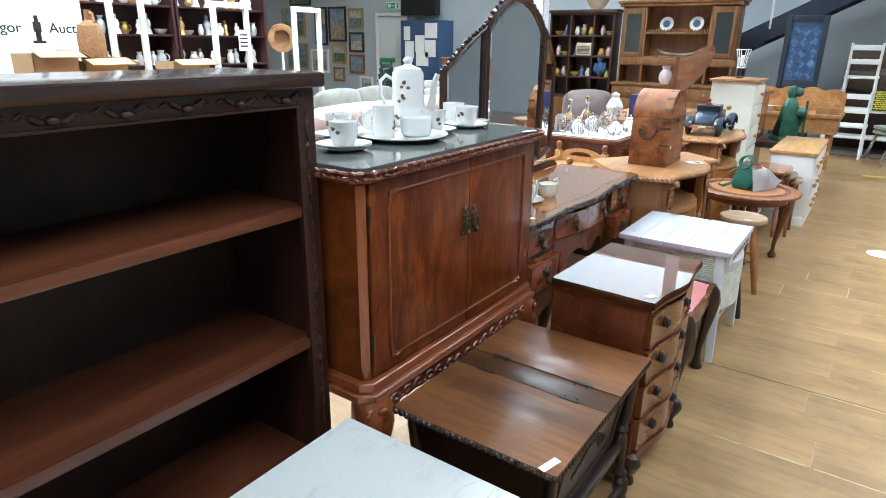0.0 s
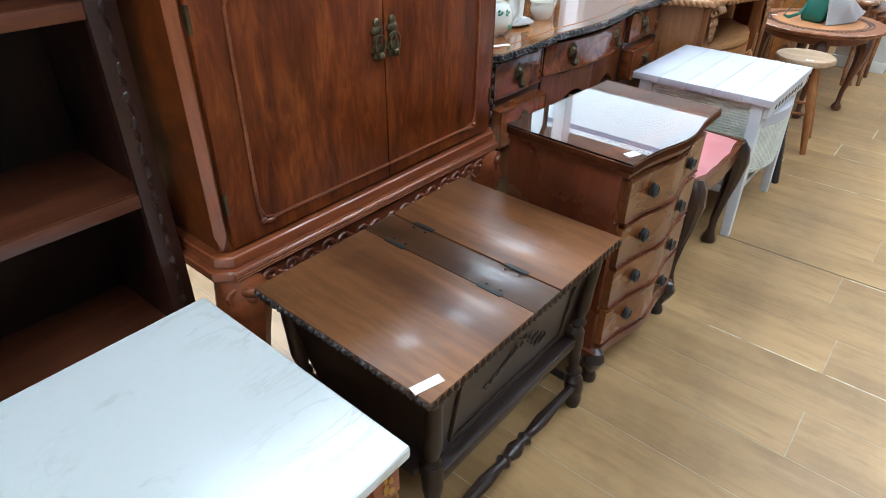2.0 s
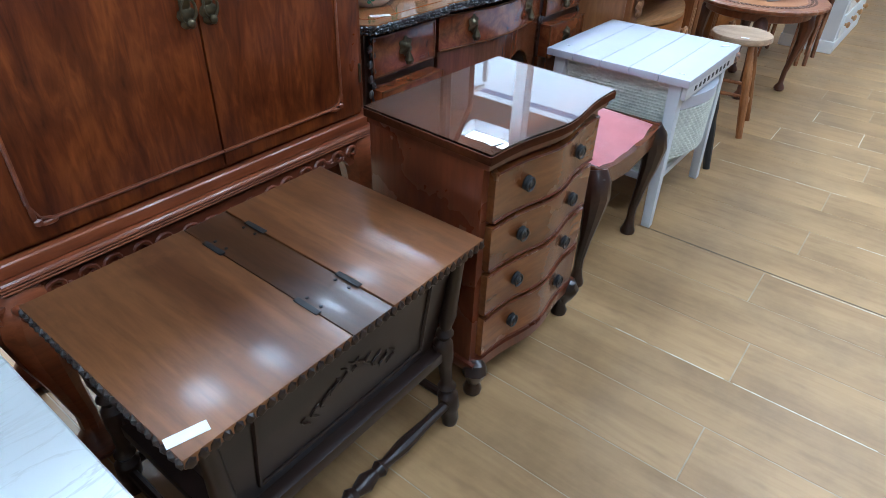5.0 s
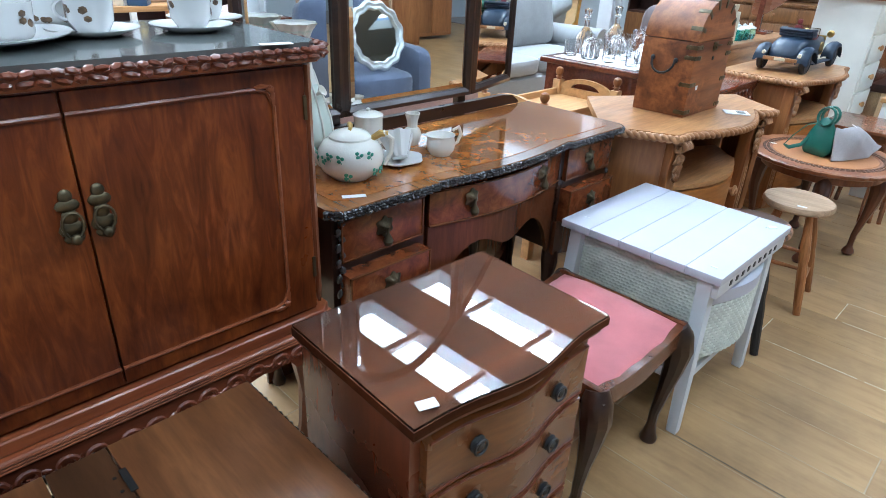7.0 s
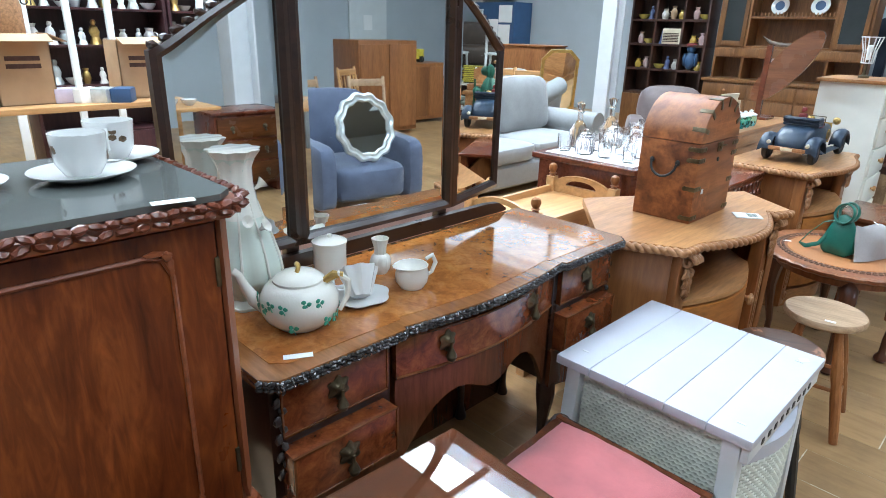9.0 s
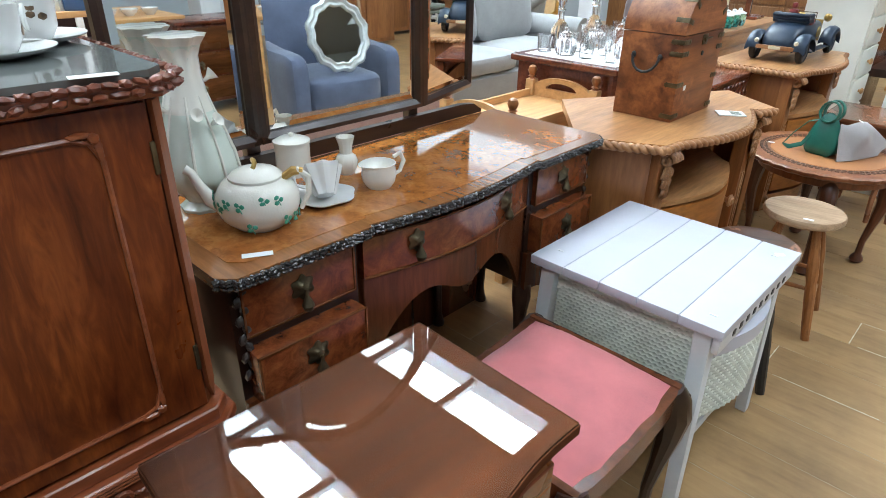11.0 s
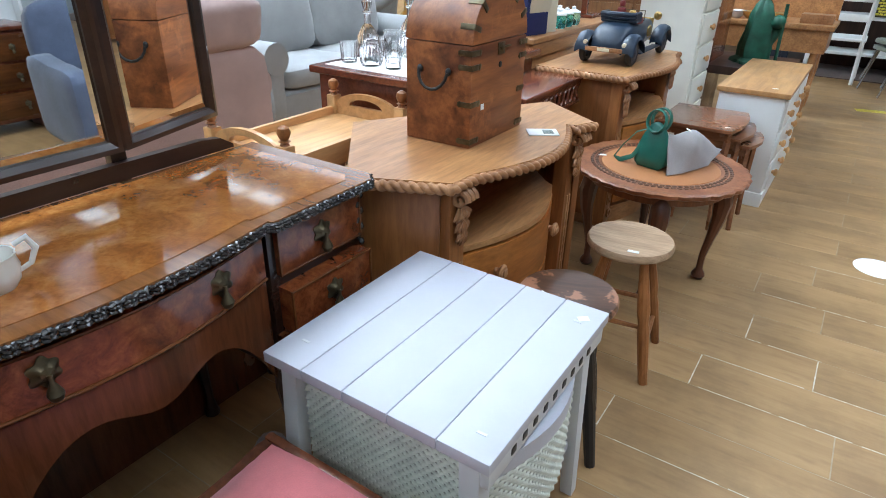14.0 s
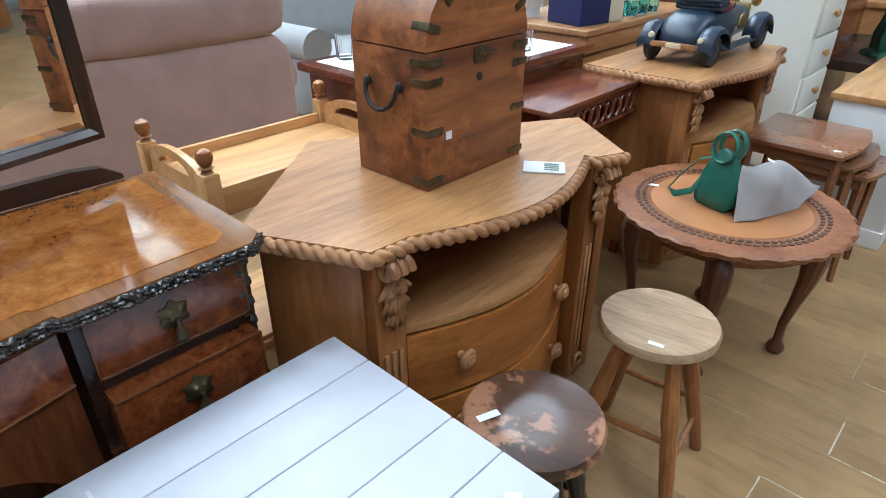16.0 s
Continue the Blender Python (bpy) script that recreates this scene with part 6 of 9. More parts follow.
def nest_of_tables():
    for k, (z, dx, s) in enumerate(((0.53, 0.0, 1.0), (0.49, 0.055, 0.86), (0.455, 0.1, 0.72))):
        t = thing("nesting_table", "mahogany nesting table with bowed ends" + (" tucked under a larger one" if k else ""), "side table", -0.7 + dx, 5.63, 0, 0, "nest of three tables")
        hx, hy = 0.19 * (1 if k == 0 else 0.93), 0.22 * s
        pts = [(-hx, -hy), (hx - 0.02, -hy)] + [(hx - 0.02 + 0.035 * math.sin(math.pi * i / 8), -hy + 2 * hy * i / 8) for i in range(9)] + [(-hx, hy)]
        part("top", prism(pts, z - 0.016, z, 0.004), M_NEST, t)
        for sy in (-1, 1):
            part("apron", box(-hx + 0.03, hx - 0.04, sy * (hy - 0.035) - 0.008, sy * (hy - 0.035) + 0.008, z - 0.06, z - 0.016), M_NEST, t)
        for sx in (-1, 1):
            for sy in (-1, 1):
                x, y = sx * (hx - 0.035), sy * (hy - 0.035)
                part("leg", tube([(x, y, z - 0.016), (x, y, 0.12), (x + sx * 0.006, y, 0.0)], [0.017, 0.013, 0.012], 4), M_NEST, t)
    tag(-0.56, 5.47, 0.5305, 30, 0.025, 0.016)


def white_drawers():
    d = thing("drawer_unit", "white painted drawer unit with a pine top and turned knobs", "drawer unit", -0.545, 6.45)
    hx, hy, h = 0.165, 0.52, 0.635
    part("top", box(-hx - 0.015, hx + 0.02, -hy - 0.015, hy + 0.015, h - 0.028, h, 0.006), M_TRAY, d, "honey pine plank top")
    part("body", box(-hx, hx, -hy, hy, 0.06, h - 0.028, 0.004), M_WHITE, d)
    part("plinth", box(-hx - 0.008, hx + 0.01, -hy - 0.01, hy + 0.01, 0.0, 0.08, 0.006), M_WHITE, d)
    for i in range(3):
        for j in range(2):
            y0 = -hy + 0.03 + j * 0.5
            z0 = 0.1 + i * 0.168
            dr = part("drawer", box(hx - 0.004, hx + 0.014, y0, y0 + 0.46, z0, z0 + 0.152, 0.004), M_WHITE, d)
            for q in (0.1, 0.36):
                part("knob", lathe([(0.01, 0), (0.01, 0.01), (0.02, 0.018), (0.021, 0.026), (0.012, 0.033), (0, 0.034)], 14, m=pose(hx + 0.012, y0 + q, z0 + 0.076, 0, 90, 0)), M_TRAY, dr, "honey pine knob")
    tag(-0.45, 6.02, h + 0.0005, 30, 0.03, 0.016)


def tall_drawers():
    d = thing("tall_chest", "tall cream painted narrow chest of drawers with pine top", "chest of drawers", -1.22, 6.85)
    hx, hy, h = 0.2, 0.24, 1.17
    part("top", box(-hx - 0.02, hx + 0.025, -hy - 0.025, hy + 0.025, h - 0.025, h, 0.006), M_PINE, d, "waxed pine top")
    part("body", box(-hx, hx, -hy, hy, 0.08, h - 0.025, 0.004), M_CREAM, d)
    part("plinth", box(-hx - 0.012, hx + 0.014, -hy - 0.012, hy + 0.012, 0.0, 0.1, 0.008), M_CREAM, d)
    for i in range(5):
        z0 = 0.12 + i * 0.203
        dr = part("drawer", box(hx - 0.004, hx + 0.014, -hy + 0.03, hy - 0.03, z0, z0 + 0.185, 0.004), M_CREAM, d)
        part("knob", lathe([(0.01, 0), (0.01, 0.01), (0.02, 0.018), (0.021, 0.026), (0.012, 0.033), (0, 0.034)], 14, m=pose(hx + 0.012, 0, z0 + 0.095, 0, 90, 0)), M_TRAY, dr, "pine knob")
    l = thing("lamp_frame", "bare white wire lampshade frame on a small lamp base", "lamp", -1.22, 6.85, h)
    part("base", lathe([(0, 0), (0.035, 0), (0.035, 0.012), (0.012, 0.022), (0.009, 0.04), (0.009, 0.12), (0, 0.12)], 16), M_BRASS, l)
    for r, z in ((0.065, 0.27), (0.035, 0.1)):
        part("wire_ring", tube([(r * math.cos(q), r * math.sin(q), z) for q in [i * math.pi / 10 for i in range(20)]], 0.004, 6, None, True), M_WHITE, l)
    for k in range(6):
        a = k * math.pi / 3
        part("wire_rib", tube([(0.035 * math.cos(a), 0.035 * math.sin(a), 0.1), (0.04 * math.cos(a), 0.04 * math.sin(a), 0.18), (0.065 * math.cos(a), 0.065 * math.sin(a), 0.27)], 0.004, 6), M_WHITE, l)
    part("bulb_holder", lathe([(0.015, 0.12), (0.015, 0.16), (0.022, 0.19), (0.016, 0.215), (0, 0.22)], 12), M_WHITE, l)


def model_car():
    c = thing("model_car", "dark blue vintage roadster model with hood folded down", "model car", -1.164, 5.6, 0.7805, 0)
    rings, bm = [], bmesh.new()
    for y, w, z0, z1 in ((-0.3, 0.05, 0.075, 0.1), (-0.285, 0.078, 0.06, 0.135), (-0.24, 0.09, 0.055, 0.172), (-0.17, 0.094, 0.05, 0.19), (-0.1, 0.094, 0.05, 0.188), (0.03, 0.09, 0.05, 0.18), (0.06, 0.078, 0.05, 0.18), (0.15, 0.066, 0.05, 0.176), (0.27, 0.052, 0.052, 0.168), (0.285, 0.05, 0.055, 0.16)):
        ring = []
        for k in range(20):
            a = 2 * math.pi * k / 20
            cx, sz = math.cos(a), math.sin(a)
            ring.append(bm.verts.new((w * math.copysign(abs(cx) ** 0.55, cx), y, (z0 + z1) / 2 + (z1 - z0) / 2 * math.copysign(abs(sz) ** 0.6, sz))))
        rings.append(ring)
    for a, b in zip(rings, rings[1:]):
        for k in range(20):
            bm.faces.new((a[k], a[(k + 1) % 20], b[(k + 1) % 20], b[k]))
    bm.faces.new(rings[0])
    bm.faces.new(rings[-1])
    part("body", bm, M_CARBLUE, c)
    hood = bmesh.new()
    for k in range(3):
        tube([(-0.082, -0.08, 0.194 + k * 0.014), (-0.082, -0.15 - 0.008 * k, 0.194 + k * 0.015), (-0.04, -0.17 - 0.008 * k, 0.194 + k * 0.016), (0.04, -0.17 - 0.008 * k, 0.194 + k * 0.016), (0.082, -0.15 - 0.008 * k, 0.194 + k * 0.015), (0.082, -0.08, 0.194 + k * 0.014)], 0.011, 8, hood)
    put(hood, -0.075, 0.075, -0.165, -0.09, 0.182, 0.222, 0.012)
    part("folded_hood", hood, M_NAVY, c, "folded black pleated hood")
    part("cockpit_lining", cushion(-0.072, 0.072, -0.09, 0.035, 0.165, 0.205, 0.006, 5, 2), M_CARRED, c, "red padded cockpit")
    part("steering_figure", boxes([(-0.05, -0.008, -0.055, -0.02, 0.2, 0.245), (-0.043, -0.015, -0.052, -0.024, 0.247, 0.277)], 0.012), M_CARRED, c, "small plain red figure")
    part("windscreen", boxes([(-0.068, 0.068, 0.045, 0.049, 0.178, 0.182), (-0.068, 0.068, 0.045, 0.049, 0.225, 0.229), (-0.068, -0.064, 0.045, 0.049, 0.18, 0.228), (0.064, 0.068, 0.045, 0.049, 0.18, 0.228)], 0.001), M_BRASS, c)
    part("grille", box(-0.048, 0.048, 0.284, 0.296, 0.055, 0.172, 0.01), M_GOLD, c, "gilt radiator grille")
    part("bumper", box(-0.095, 0.095, -0.322, -0.308, 0.062, 0.084, 0.006), M_PINE_CARVE, c, "pale rear bumper with a number plate")
    part("number_plate", box(-0.03, 0.03, -0.325, -0.321, 0.065, 0.081, 0.001), M_CREAMCARD, c)
    for sx in (-1, 1):
        panel = lathe([(0, 0), (0.03, 0), (0.027, 0.004), (0, 0.005)], 22, m=pose(sx * 0.068, 0.16, 0.118, 0, 90 * sx, 0) @ Matrix.Diagonal((1.0, 1.35, 1, 1)))
        part("bonnet_panel", panel, M_GOLD, c, "gilt oval bonnet panel")
        part("running_board", box(sx * 0.115 - 0.022, sx * 0.115 + 0.022, -0.16, 0.17, 0.045, 0.053, 0.003), M_CARBLUE, c)
        for y in (-0.245, 0.25):
            m = pose(sx * 0.117, y, 0.058, 0, 90, 0)
            w = part("wheel", lathe([(0.0, -0.013), (0.04, -0.014), (0.05, -0.017), (0.058, -0.01), (0.058, 0.01), (0.05, 0.017), (0.04, 0.014), (0.0, 0.013)], 26, m=m), M_IRON, c, "black rubber tyre")
            part("rim", lathe([(0.0, -0.021), (0.012, -0.02), (0.02, -0.0155), (0.036, -0.016), (0.036, 0.016), (0.02, 0.0155), (0.012, 0.02), (0.0, 0.021)], 18, m=m), M_NAVY, w)
            arcs = [(y + 0.076 * math.cos(q) * (1.0 if math.cos(q) * (1 if y < 0 else -1) < 0 else 1.35), 0.064 + 0.074 * math.sin(q)) for q in [math.pi * i / 14 for i in range(15)]]
            fb, prev = bmesh.new(), None
            for yy, zz in arcs:
                cur = [fb.verts.new((sx * (0.117 + u), yy, zz + dz)) for u, dz in ((-0.034, -0.004), (-0.02, 0.008), (0.006, 0.012), (0.028, 0.002), (0.033, -0.014), (0.026, -0.012), (0.004, 0.003), (-0.02, 0.0), (-0.032, -0.008))]
                if prev:
                    for k in range(9):
                        fb.faces.new((prev[k], prev[(k + 1) % 9], cur[(k + 1) % 9], cur[k]))
                prev = cur
            part("mudguard", fb, M_CARBLUE, c, "swept dark blue mudguard")
        part("headlight", lathe([(0, 0), (0.014, 0.003), (0.022, 0.02), (0.02, 0.03), (0.0, 0.032)], 14, m=pose(sx * 0.07, 0.255, 0.185, -90, 0, 0)), M_GOLD, c, "gilt round headlight")
        part("rear_lamp", lathe([(0, 0), (0.012, 0.0), (0.01, 0.012), (0, 0.015)], 12, m=pose(sx * 0.098, -0.308, 0.102, 90, 0, 0)), M_CREAMCARD, c, "cream round rear lamp")


def butler_tray():
    t = thing("tray_table", "honey-coloured beech tray table with ball finials", "tray table", -1.705, 3.85)
    hx, hy = 0.175, 0.3
    part("tray_floor", box(-hx, hx, -hy, hy, 0.655, 0.67, 0.002), M_TRAY, t)
    for sx in (-1, 1):
        part("side_rail", box(sx * hx - 0.01, sx * hx + 0.01, -hy, hy, 0.62, 0.7, 0.004), M_TRAY, t)
    for sy in (-1, 1):
        outer = [(hx * 0.94 * math.cos(math.pi * i / 16), 0.698 + 0.068 * math.sin(math.pi * i / 16)) for i in range(17)]
        inner = [(0.085 * math.cos(math.pi * i / 16), 0.712 + 0.032 * math.sin(math.pi * i / 16)) for i in range(17)]
        bm = plate([(-hx, 0.62), (hx, 0.62), (hx, 0.698), (hx * 0.94, 0.698), (0.085, 0.712), (-0.085, 0.712), (-hx * 0.94, 0.698), (-hx, 0.698)], -0.009, 0.009, pose(0, sy * hy, 0, 0, 0, 0))
        for (o0, o1), (i0, i1) in zip(zip(outer, outer[1:]), zip(inner, inner[1:])):
            plate([o0, o1, i1, i0], -0.009, 0.009, pose(0, sy * hy, 0, 0, 0, 0), bm)
        bmesh.ops.remove_doubles(bm, verts=bm.verts[:], dist=0.0003)
        part("end_panel", bm, M_TRAY, t, "arched end panel with a cut hand hole", False)
    for y in (-0.12, 0.0, 0.12):
        part("slat", box(hx - 0.006, hx + 0.006, y - 0.016, y + 0.016, 0.19, 0.62, 0.002), M_TRAY, t)
    for sx in (-1, 1):
        for sy in (-1, 1):
            x, y = sx * hx, sy * hy
            lg = part("leg", box(x - 0.022, x + 0.022, y - 0.022, y + 0.022, 0.0, 0.745, 0.005), M_TRAY, t)
            part("finial", lathe([(0.016, 0.745), (0.012, 0.753), (0.02, 0.758), (0.012, 0.763), (0.018, 0.772), (0.022, 0.785), (0.018, 0.8), (0.008, 0.807), (0, 0.808)], 16, x, y), M_STOOL_LEG, lg, "turned ball finial")
    for sx in (-1, 1):
        part("stretcher", box(sx * hx - 0.012, sx * hx + 0.012, -hy, hy, 0.16, 0.19), M_TRAY, t)
    part("lower_shelf", box(-hx, hx, -hy, hy, 0.19, 0.205, 0.002), M_TRAY, t)


M_CARBLUE = paint("dark blue painted tin", (0.02, 0.035, 0.06), 0.35, 0.3, 20)
M_CARRED = paint("dark red paint", (0.18, 0.02, 0.02), 0.5, 0.2, 30)


def crystal_piece(kind, x, y, z, s=1.0):
    cut = lambda a, i: 1 + 0.05 * math.cos(a * 12)
    if kind == "decanter":
        prof = [(0, 0), (0.045, 0), (0.05, 0.01), (0.05, 0.09), (0.03, 0.13), (0.014, 0.15), (0.014, 0.19), (0.022, 0.2), (0.012, 0.205), (0.02, 0.225), (0.024, 0.245), (0.0, 0.255)]
        lab = "tall cut crystal decanter with stopper"
    elif kind == "jar":
        prof = [(0, 0), (0.042, 0), (0.05, 0.02), (0.05, 0.07), (0.035, 0.09), (0.036, 0.1), (0.03, 0.11), (0.01, 0.12), (0.012, 0.135), (0, 0.14)]
        lab = "squat cut crystal lidded jar"
    elif kind == "vase":
        prof = [(0, 0), (0.03, 0), (0.034, 0.02), (0.036, 0.12), (0.042, 0.16), (0.039, 0.16), (0.031, 0.03), (0, 0.02)]
        lab = "clear cut crystal flower vase"
    else:
        prof = [(0, 0), (0.03, 0), (0.033, 0.01), (0.037, 0.085), (0.0345, 0.085), (0.029, 0.014), (0, 0.012)]
        lab = "small clear cut crystal tumbler"
    solo("crystal_" + kind, lathe([(r * s, h * s) for r, h in prof], 24, wave=cut), M_CRYSTAL, lab, "glassware", x, y, z, 0, "glassware on the table")


def crystal_table():
    t = thing("dark_table", "dark mahogany table crowded with cut crystal", "table", -1.745, 4.685)
    hx, hy, h = 0.295, 0.51, 0.84
    part("top", box(-hx, hx, -hy, hy, h - 0.03, h, 0.008, 3), M_REDWOOD, t)
    part("body", box(-hx + 0.03, hx - 0.03, -hy + 0.03, hy - 0.03, 0.42, h - 0.03, 0.004), M_REDWOOD, t)
    for sx in (-1, 1):
        for sy in (-1, 1):
            part("leg", tube([(sx * (hx - 0.05), sy * (hy - 0.05), 0.45), (sx * (hx - 0.05), sy * (hy - 0.05), 0)], [0.03, 0.02], 8), M_REDWOOD, t)
    part("cloth_mat", box(-hx + 0.05, hx - 0.04, -hy + 0.05, hy - 0.1, h, h + 0.002, 0), M_LABEL, t, "pale cloth mat")
    rnd = random.Random(11)
    kinds = ["tumbler", "jar", "vase", "tumbler", "decanter", "tumbler", "vase", "jar"]
    k = 0
    for i in range(5):
        for j in range(4):
            x = -1.745 - 0.2 + j * 0.125 + rnd.uniform(-0.015, 0.015)
            y = 4.685 - 0.36 + i * 0.135 + rnd.uniform(-0.015, 0.015)
            crystal_piece(kinds[k % 8], x, y, h + 0.002, rnd.uniform(0.82, 1.0))
            k += 1


def red_table():
    t = thing("fretwork_table", "polished red mahogany side table with fretwork apron", "side table", -1.315, 4.84)
    hx, hy, h = 0.135, 0.33, 0.757
    part("top", box(-hx, hx, -hy, hy, h - 0.018, h, 0.006, 3), M_REDWOOD, t)
    bm = boxes([(hx - 0.03, hx - 0.015, -hy + 0.02, hy - 0.02, h - 0.04, h - 0.018), (hx - 0.03, hx - 0.015, -hy + 0.02, hy - 0.02, h - 0.13, h - 0.115)], 0.002)
    for i in range(12):
        y = -hy + 0.055 + i * 0.05
        tube([(hx - 0.022, y + 0.022 * math.cos(q), h - 0.078 + 0.034 * math.sin(q)) for q in [j * math.pi / 6 for j in range(12)]], 0.006, 6, bm, True)
    part("fretwork_apron", bm, M_REDWOOD, t, "pierced fretwork apron")
    for sx in (-1, 1):
        for sy in (-1, 1):
            part("leg", box(sx * (hx - 0.03) - 0.018, sx * (hx - 0.03) + 0.018, sy * (hy - 0.03) - 0.018, sy * (hy - 0.03) + 0.018, 0, h - 0.018, 0.004), M_REDWOOD, t)


def pine_chest():
    c = thing("blanket_chest", "waxed pine blanket chest with plank lid", "chest", -1.8, 5.93)
    hx, hy, h = 0.28, 0.68, 0.87
    part("body", box(-hx + 0.02, hx - 0.02, -hy + 0.02, hy - 0.02, 0.05, h - 0.1, 0.004), M_PINE, c)
    part("lid", box(-hx, hx, -hy, hy, h - 0.028, h, 0.008, 3), M_PINE, c)
    part("frieze", box(-hx + 0.01, hx - 0.008, -hy + 0.01, hy - 0.01, h - 0.1, h - 0.028, 0.006), M_PINE, c)
    part("plinth", box(-hx + 0.005, hx - 0.005, -hy + 0.005, hy - 0.005, 0, 0.1, 0.008), M_PINE, c)
    b = thing("presentation_box", "open navy blue presentation box with cream lining", "box", -1.68, 5.42, h, -12)
    part("box", box(-0.1, 0.1, -0.09, 0.09, 0, 0.2, 0.004), M_NAVYBOX, b)
    part("flap", box(0.1, 0.108, -0.07, 0.1, 0.06, 0.24, 0.002, turn=(0, 12, 0)), M_CREAMCARD, b, "cream card flap")
    part("lining", box(-0.08, 0.08, 0.09, 0.2, 0.0, 0.19, 0.004), M_CREAMCARD, b, "cream lining")
    rnd = random.Random(3)
    for i in range(6):
        g = thing("glass_jar", "turquoise and clear glass preserve jar with lid", "jar", -1.7 + 0.09 * (i % 2), 5.72 + 0.1 * (i // 2) + 0.03, h, 0, "glass jars on the chest")
        part("jar", lathe([(0, 0), (0.035, 0), (0.042, 0.02), (0.042, 0.06), (0.036, 0.07), (0.0, 0.07)], 18), M_TURQ, g, "turquoise glass")
        part("lid", lathe([(0.042, 0.07), (0.04, 0.076), (0.012, 0.088), (0.012, 0.1), (0, 0.104)], 18), M_PORC, g, "white lid")
    p = thing("easel_stand", "dark wood stand with a slanted oval mahogany board", "stand", -1.72, 6.4, h)
    part("post", box(-0.018, 0.018, -0.018, 0.018, 0, 0.5, 0.004), M_REDWOOD, p)
    bm = lathe([(0.0, -0.012), (0.1, -0.012), (0.1, 0.012), (0.0, 0.012)], 28, m=pose(0.13, 0.0, 0.36, 90, -52, 0) @ Matrix.Diagonal((3.0, 1.0, 1, 1)))
    part("oval_board", bm, M_NEST, p, "slanted oval board")
    part("foot", box(-0.09, 0.09, -0.09, 0.09, 0, 0.02, 0.005), M_REDWOOD, p)
    f = thing("white_bust", "white porcelain draped ornament", "ornament", -1.95, 5.42, h)
    part("figure", lathe([(0, 0), (0.06, 0), (0.05, 0.03), (0.07, 0.08), (0.05, 0.13), (0.03, 0.16), (0.035, 0.19), (0, 0.21)], 18, wave=lambda a, i: 1 + 0.15 * math.cos(a * 5)), M_PORC, f)


M_NAVYBOX = paint("navy cloth box", (0.012, 0.018, 0.09), 0.7, 0.1)
M_CREAMCARD = paint("cream card", (0.66, 0.58, 0.42), 0.75, 0.08)
M_TURQ = glass("turquoise glass", (0.35, 0.8, 0.78), 0.05)


def sofa(name, label, x, y, rz, w, mat, back_h=0.85, n=2, tall_cushion=0.12, depth=0.9, arms=0.2, over=False):
    """A sofa that faces local +x, its back along local -x."""
    s = thing(name, label, "sofa", x, y, 0, rz)
    hy, d = w / 2, depth / 2
    part("base", cushion(-d + 0.03, d - 0.02, -hy + 0.02, hy - 0.02, 0.06, 0.3, 0.004, 6), mat, s)
    part("back", cushion(-d, -d + 0.2, -hy + 0.02, hy - 0.02, 0.08, back_h - 0.06, 0.006, 8), mat, s)
    for sy in (-1, 1):
        bm = cushion(-d + 0.04, d, sy * (hy - arms / 2) - arms / 2 + 0.02, sy * (hy - arms / 2) + arms / 2 - 0.02, 0.07, 0.54, 0.0, 6)
        tube([(-d + 0.05, sy * (hy - arms / 2), 0.54), (d + 0.005, sy * (hy - arms / 2), 0.54)], arms * 0.56, 18, bm)
        part("arm", bm, mat, s)
    cw = (w - 2 * arms) / n
    for i in range(n):
        y0 = -hy + arms + i * cw
        part("seat_cushion", cushion(-d + 0.18, d - 0.01, y0 + 0.004, y0 + cw - 0.004, 0.29, 0.45, 0.015, 8, i), mat, s)
        bm = cushion(-0.09, 0.09, y0 + 0.004, y0 + cw - 0.004, 0.0, back_h + tall_cushion - 0.45, 0.03, 8, i + 5)
        if over:
            bm.free()
            bm = cushion(-0.12, 0.14, y0 - arms * 0.7, y0 + cw + (arms * 0.5 if i == n - 1 else -0.004), 0.0, 0.26, 0.03, 8, i + 5)
        part("back_cushion", bm, mat, s, at=pose(-d + 0.11, 0, 0.775, 0, -8, 0) if over else pose(-d + 0.3, 0, 0.45, 0, -10, 0))
    for sx in (-1, 1):
        for sy in (-1, 1):
            part("foot", lathe([(0.02, 0), (0.026, 0.07)], 10, sx * (d - 0.1), sy * (hy - 0.1)), M_DT_DARK, s)
    return s


round_table()
handbag()
grey_cloth()
nest_of_tables()
white_drawers()
pine_cabinet("pine_cabinet", "waxed pine cabinet with carved rope edge under a model car", -1.09, 5.53, 0.78, 0, False)
model_car()
tall_drawers()
butler_tray()
crystal_table()
red_table()
pine_chest()
sofa("sofa", "dusty pink fabric sofa seen from behind", -3.38, 3.75, 180, 2.05, M_SOFA_PINK, 0.85, 2, 0.16, over=True)
sofa("sofa", "light grey fabric sofa with loose back cushions", -3.95, 6.25, 0, 2.1, M_SOFA_GREY, 0.85, 2, 0.12)
sofa("sofa", "cream patterned fabric sofa", -5.1, 5.7, 0, 1.7, M_CREAMFAB, 0.82, 2, 0.1)
sofa("sofa", "cream patterned fabric sofa", -5.3, 7.8, 0, 1.9, M_CREAMFAB, 0.82, 2, 0.1)


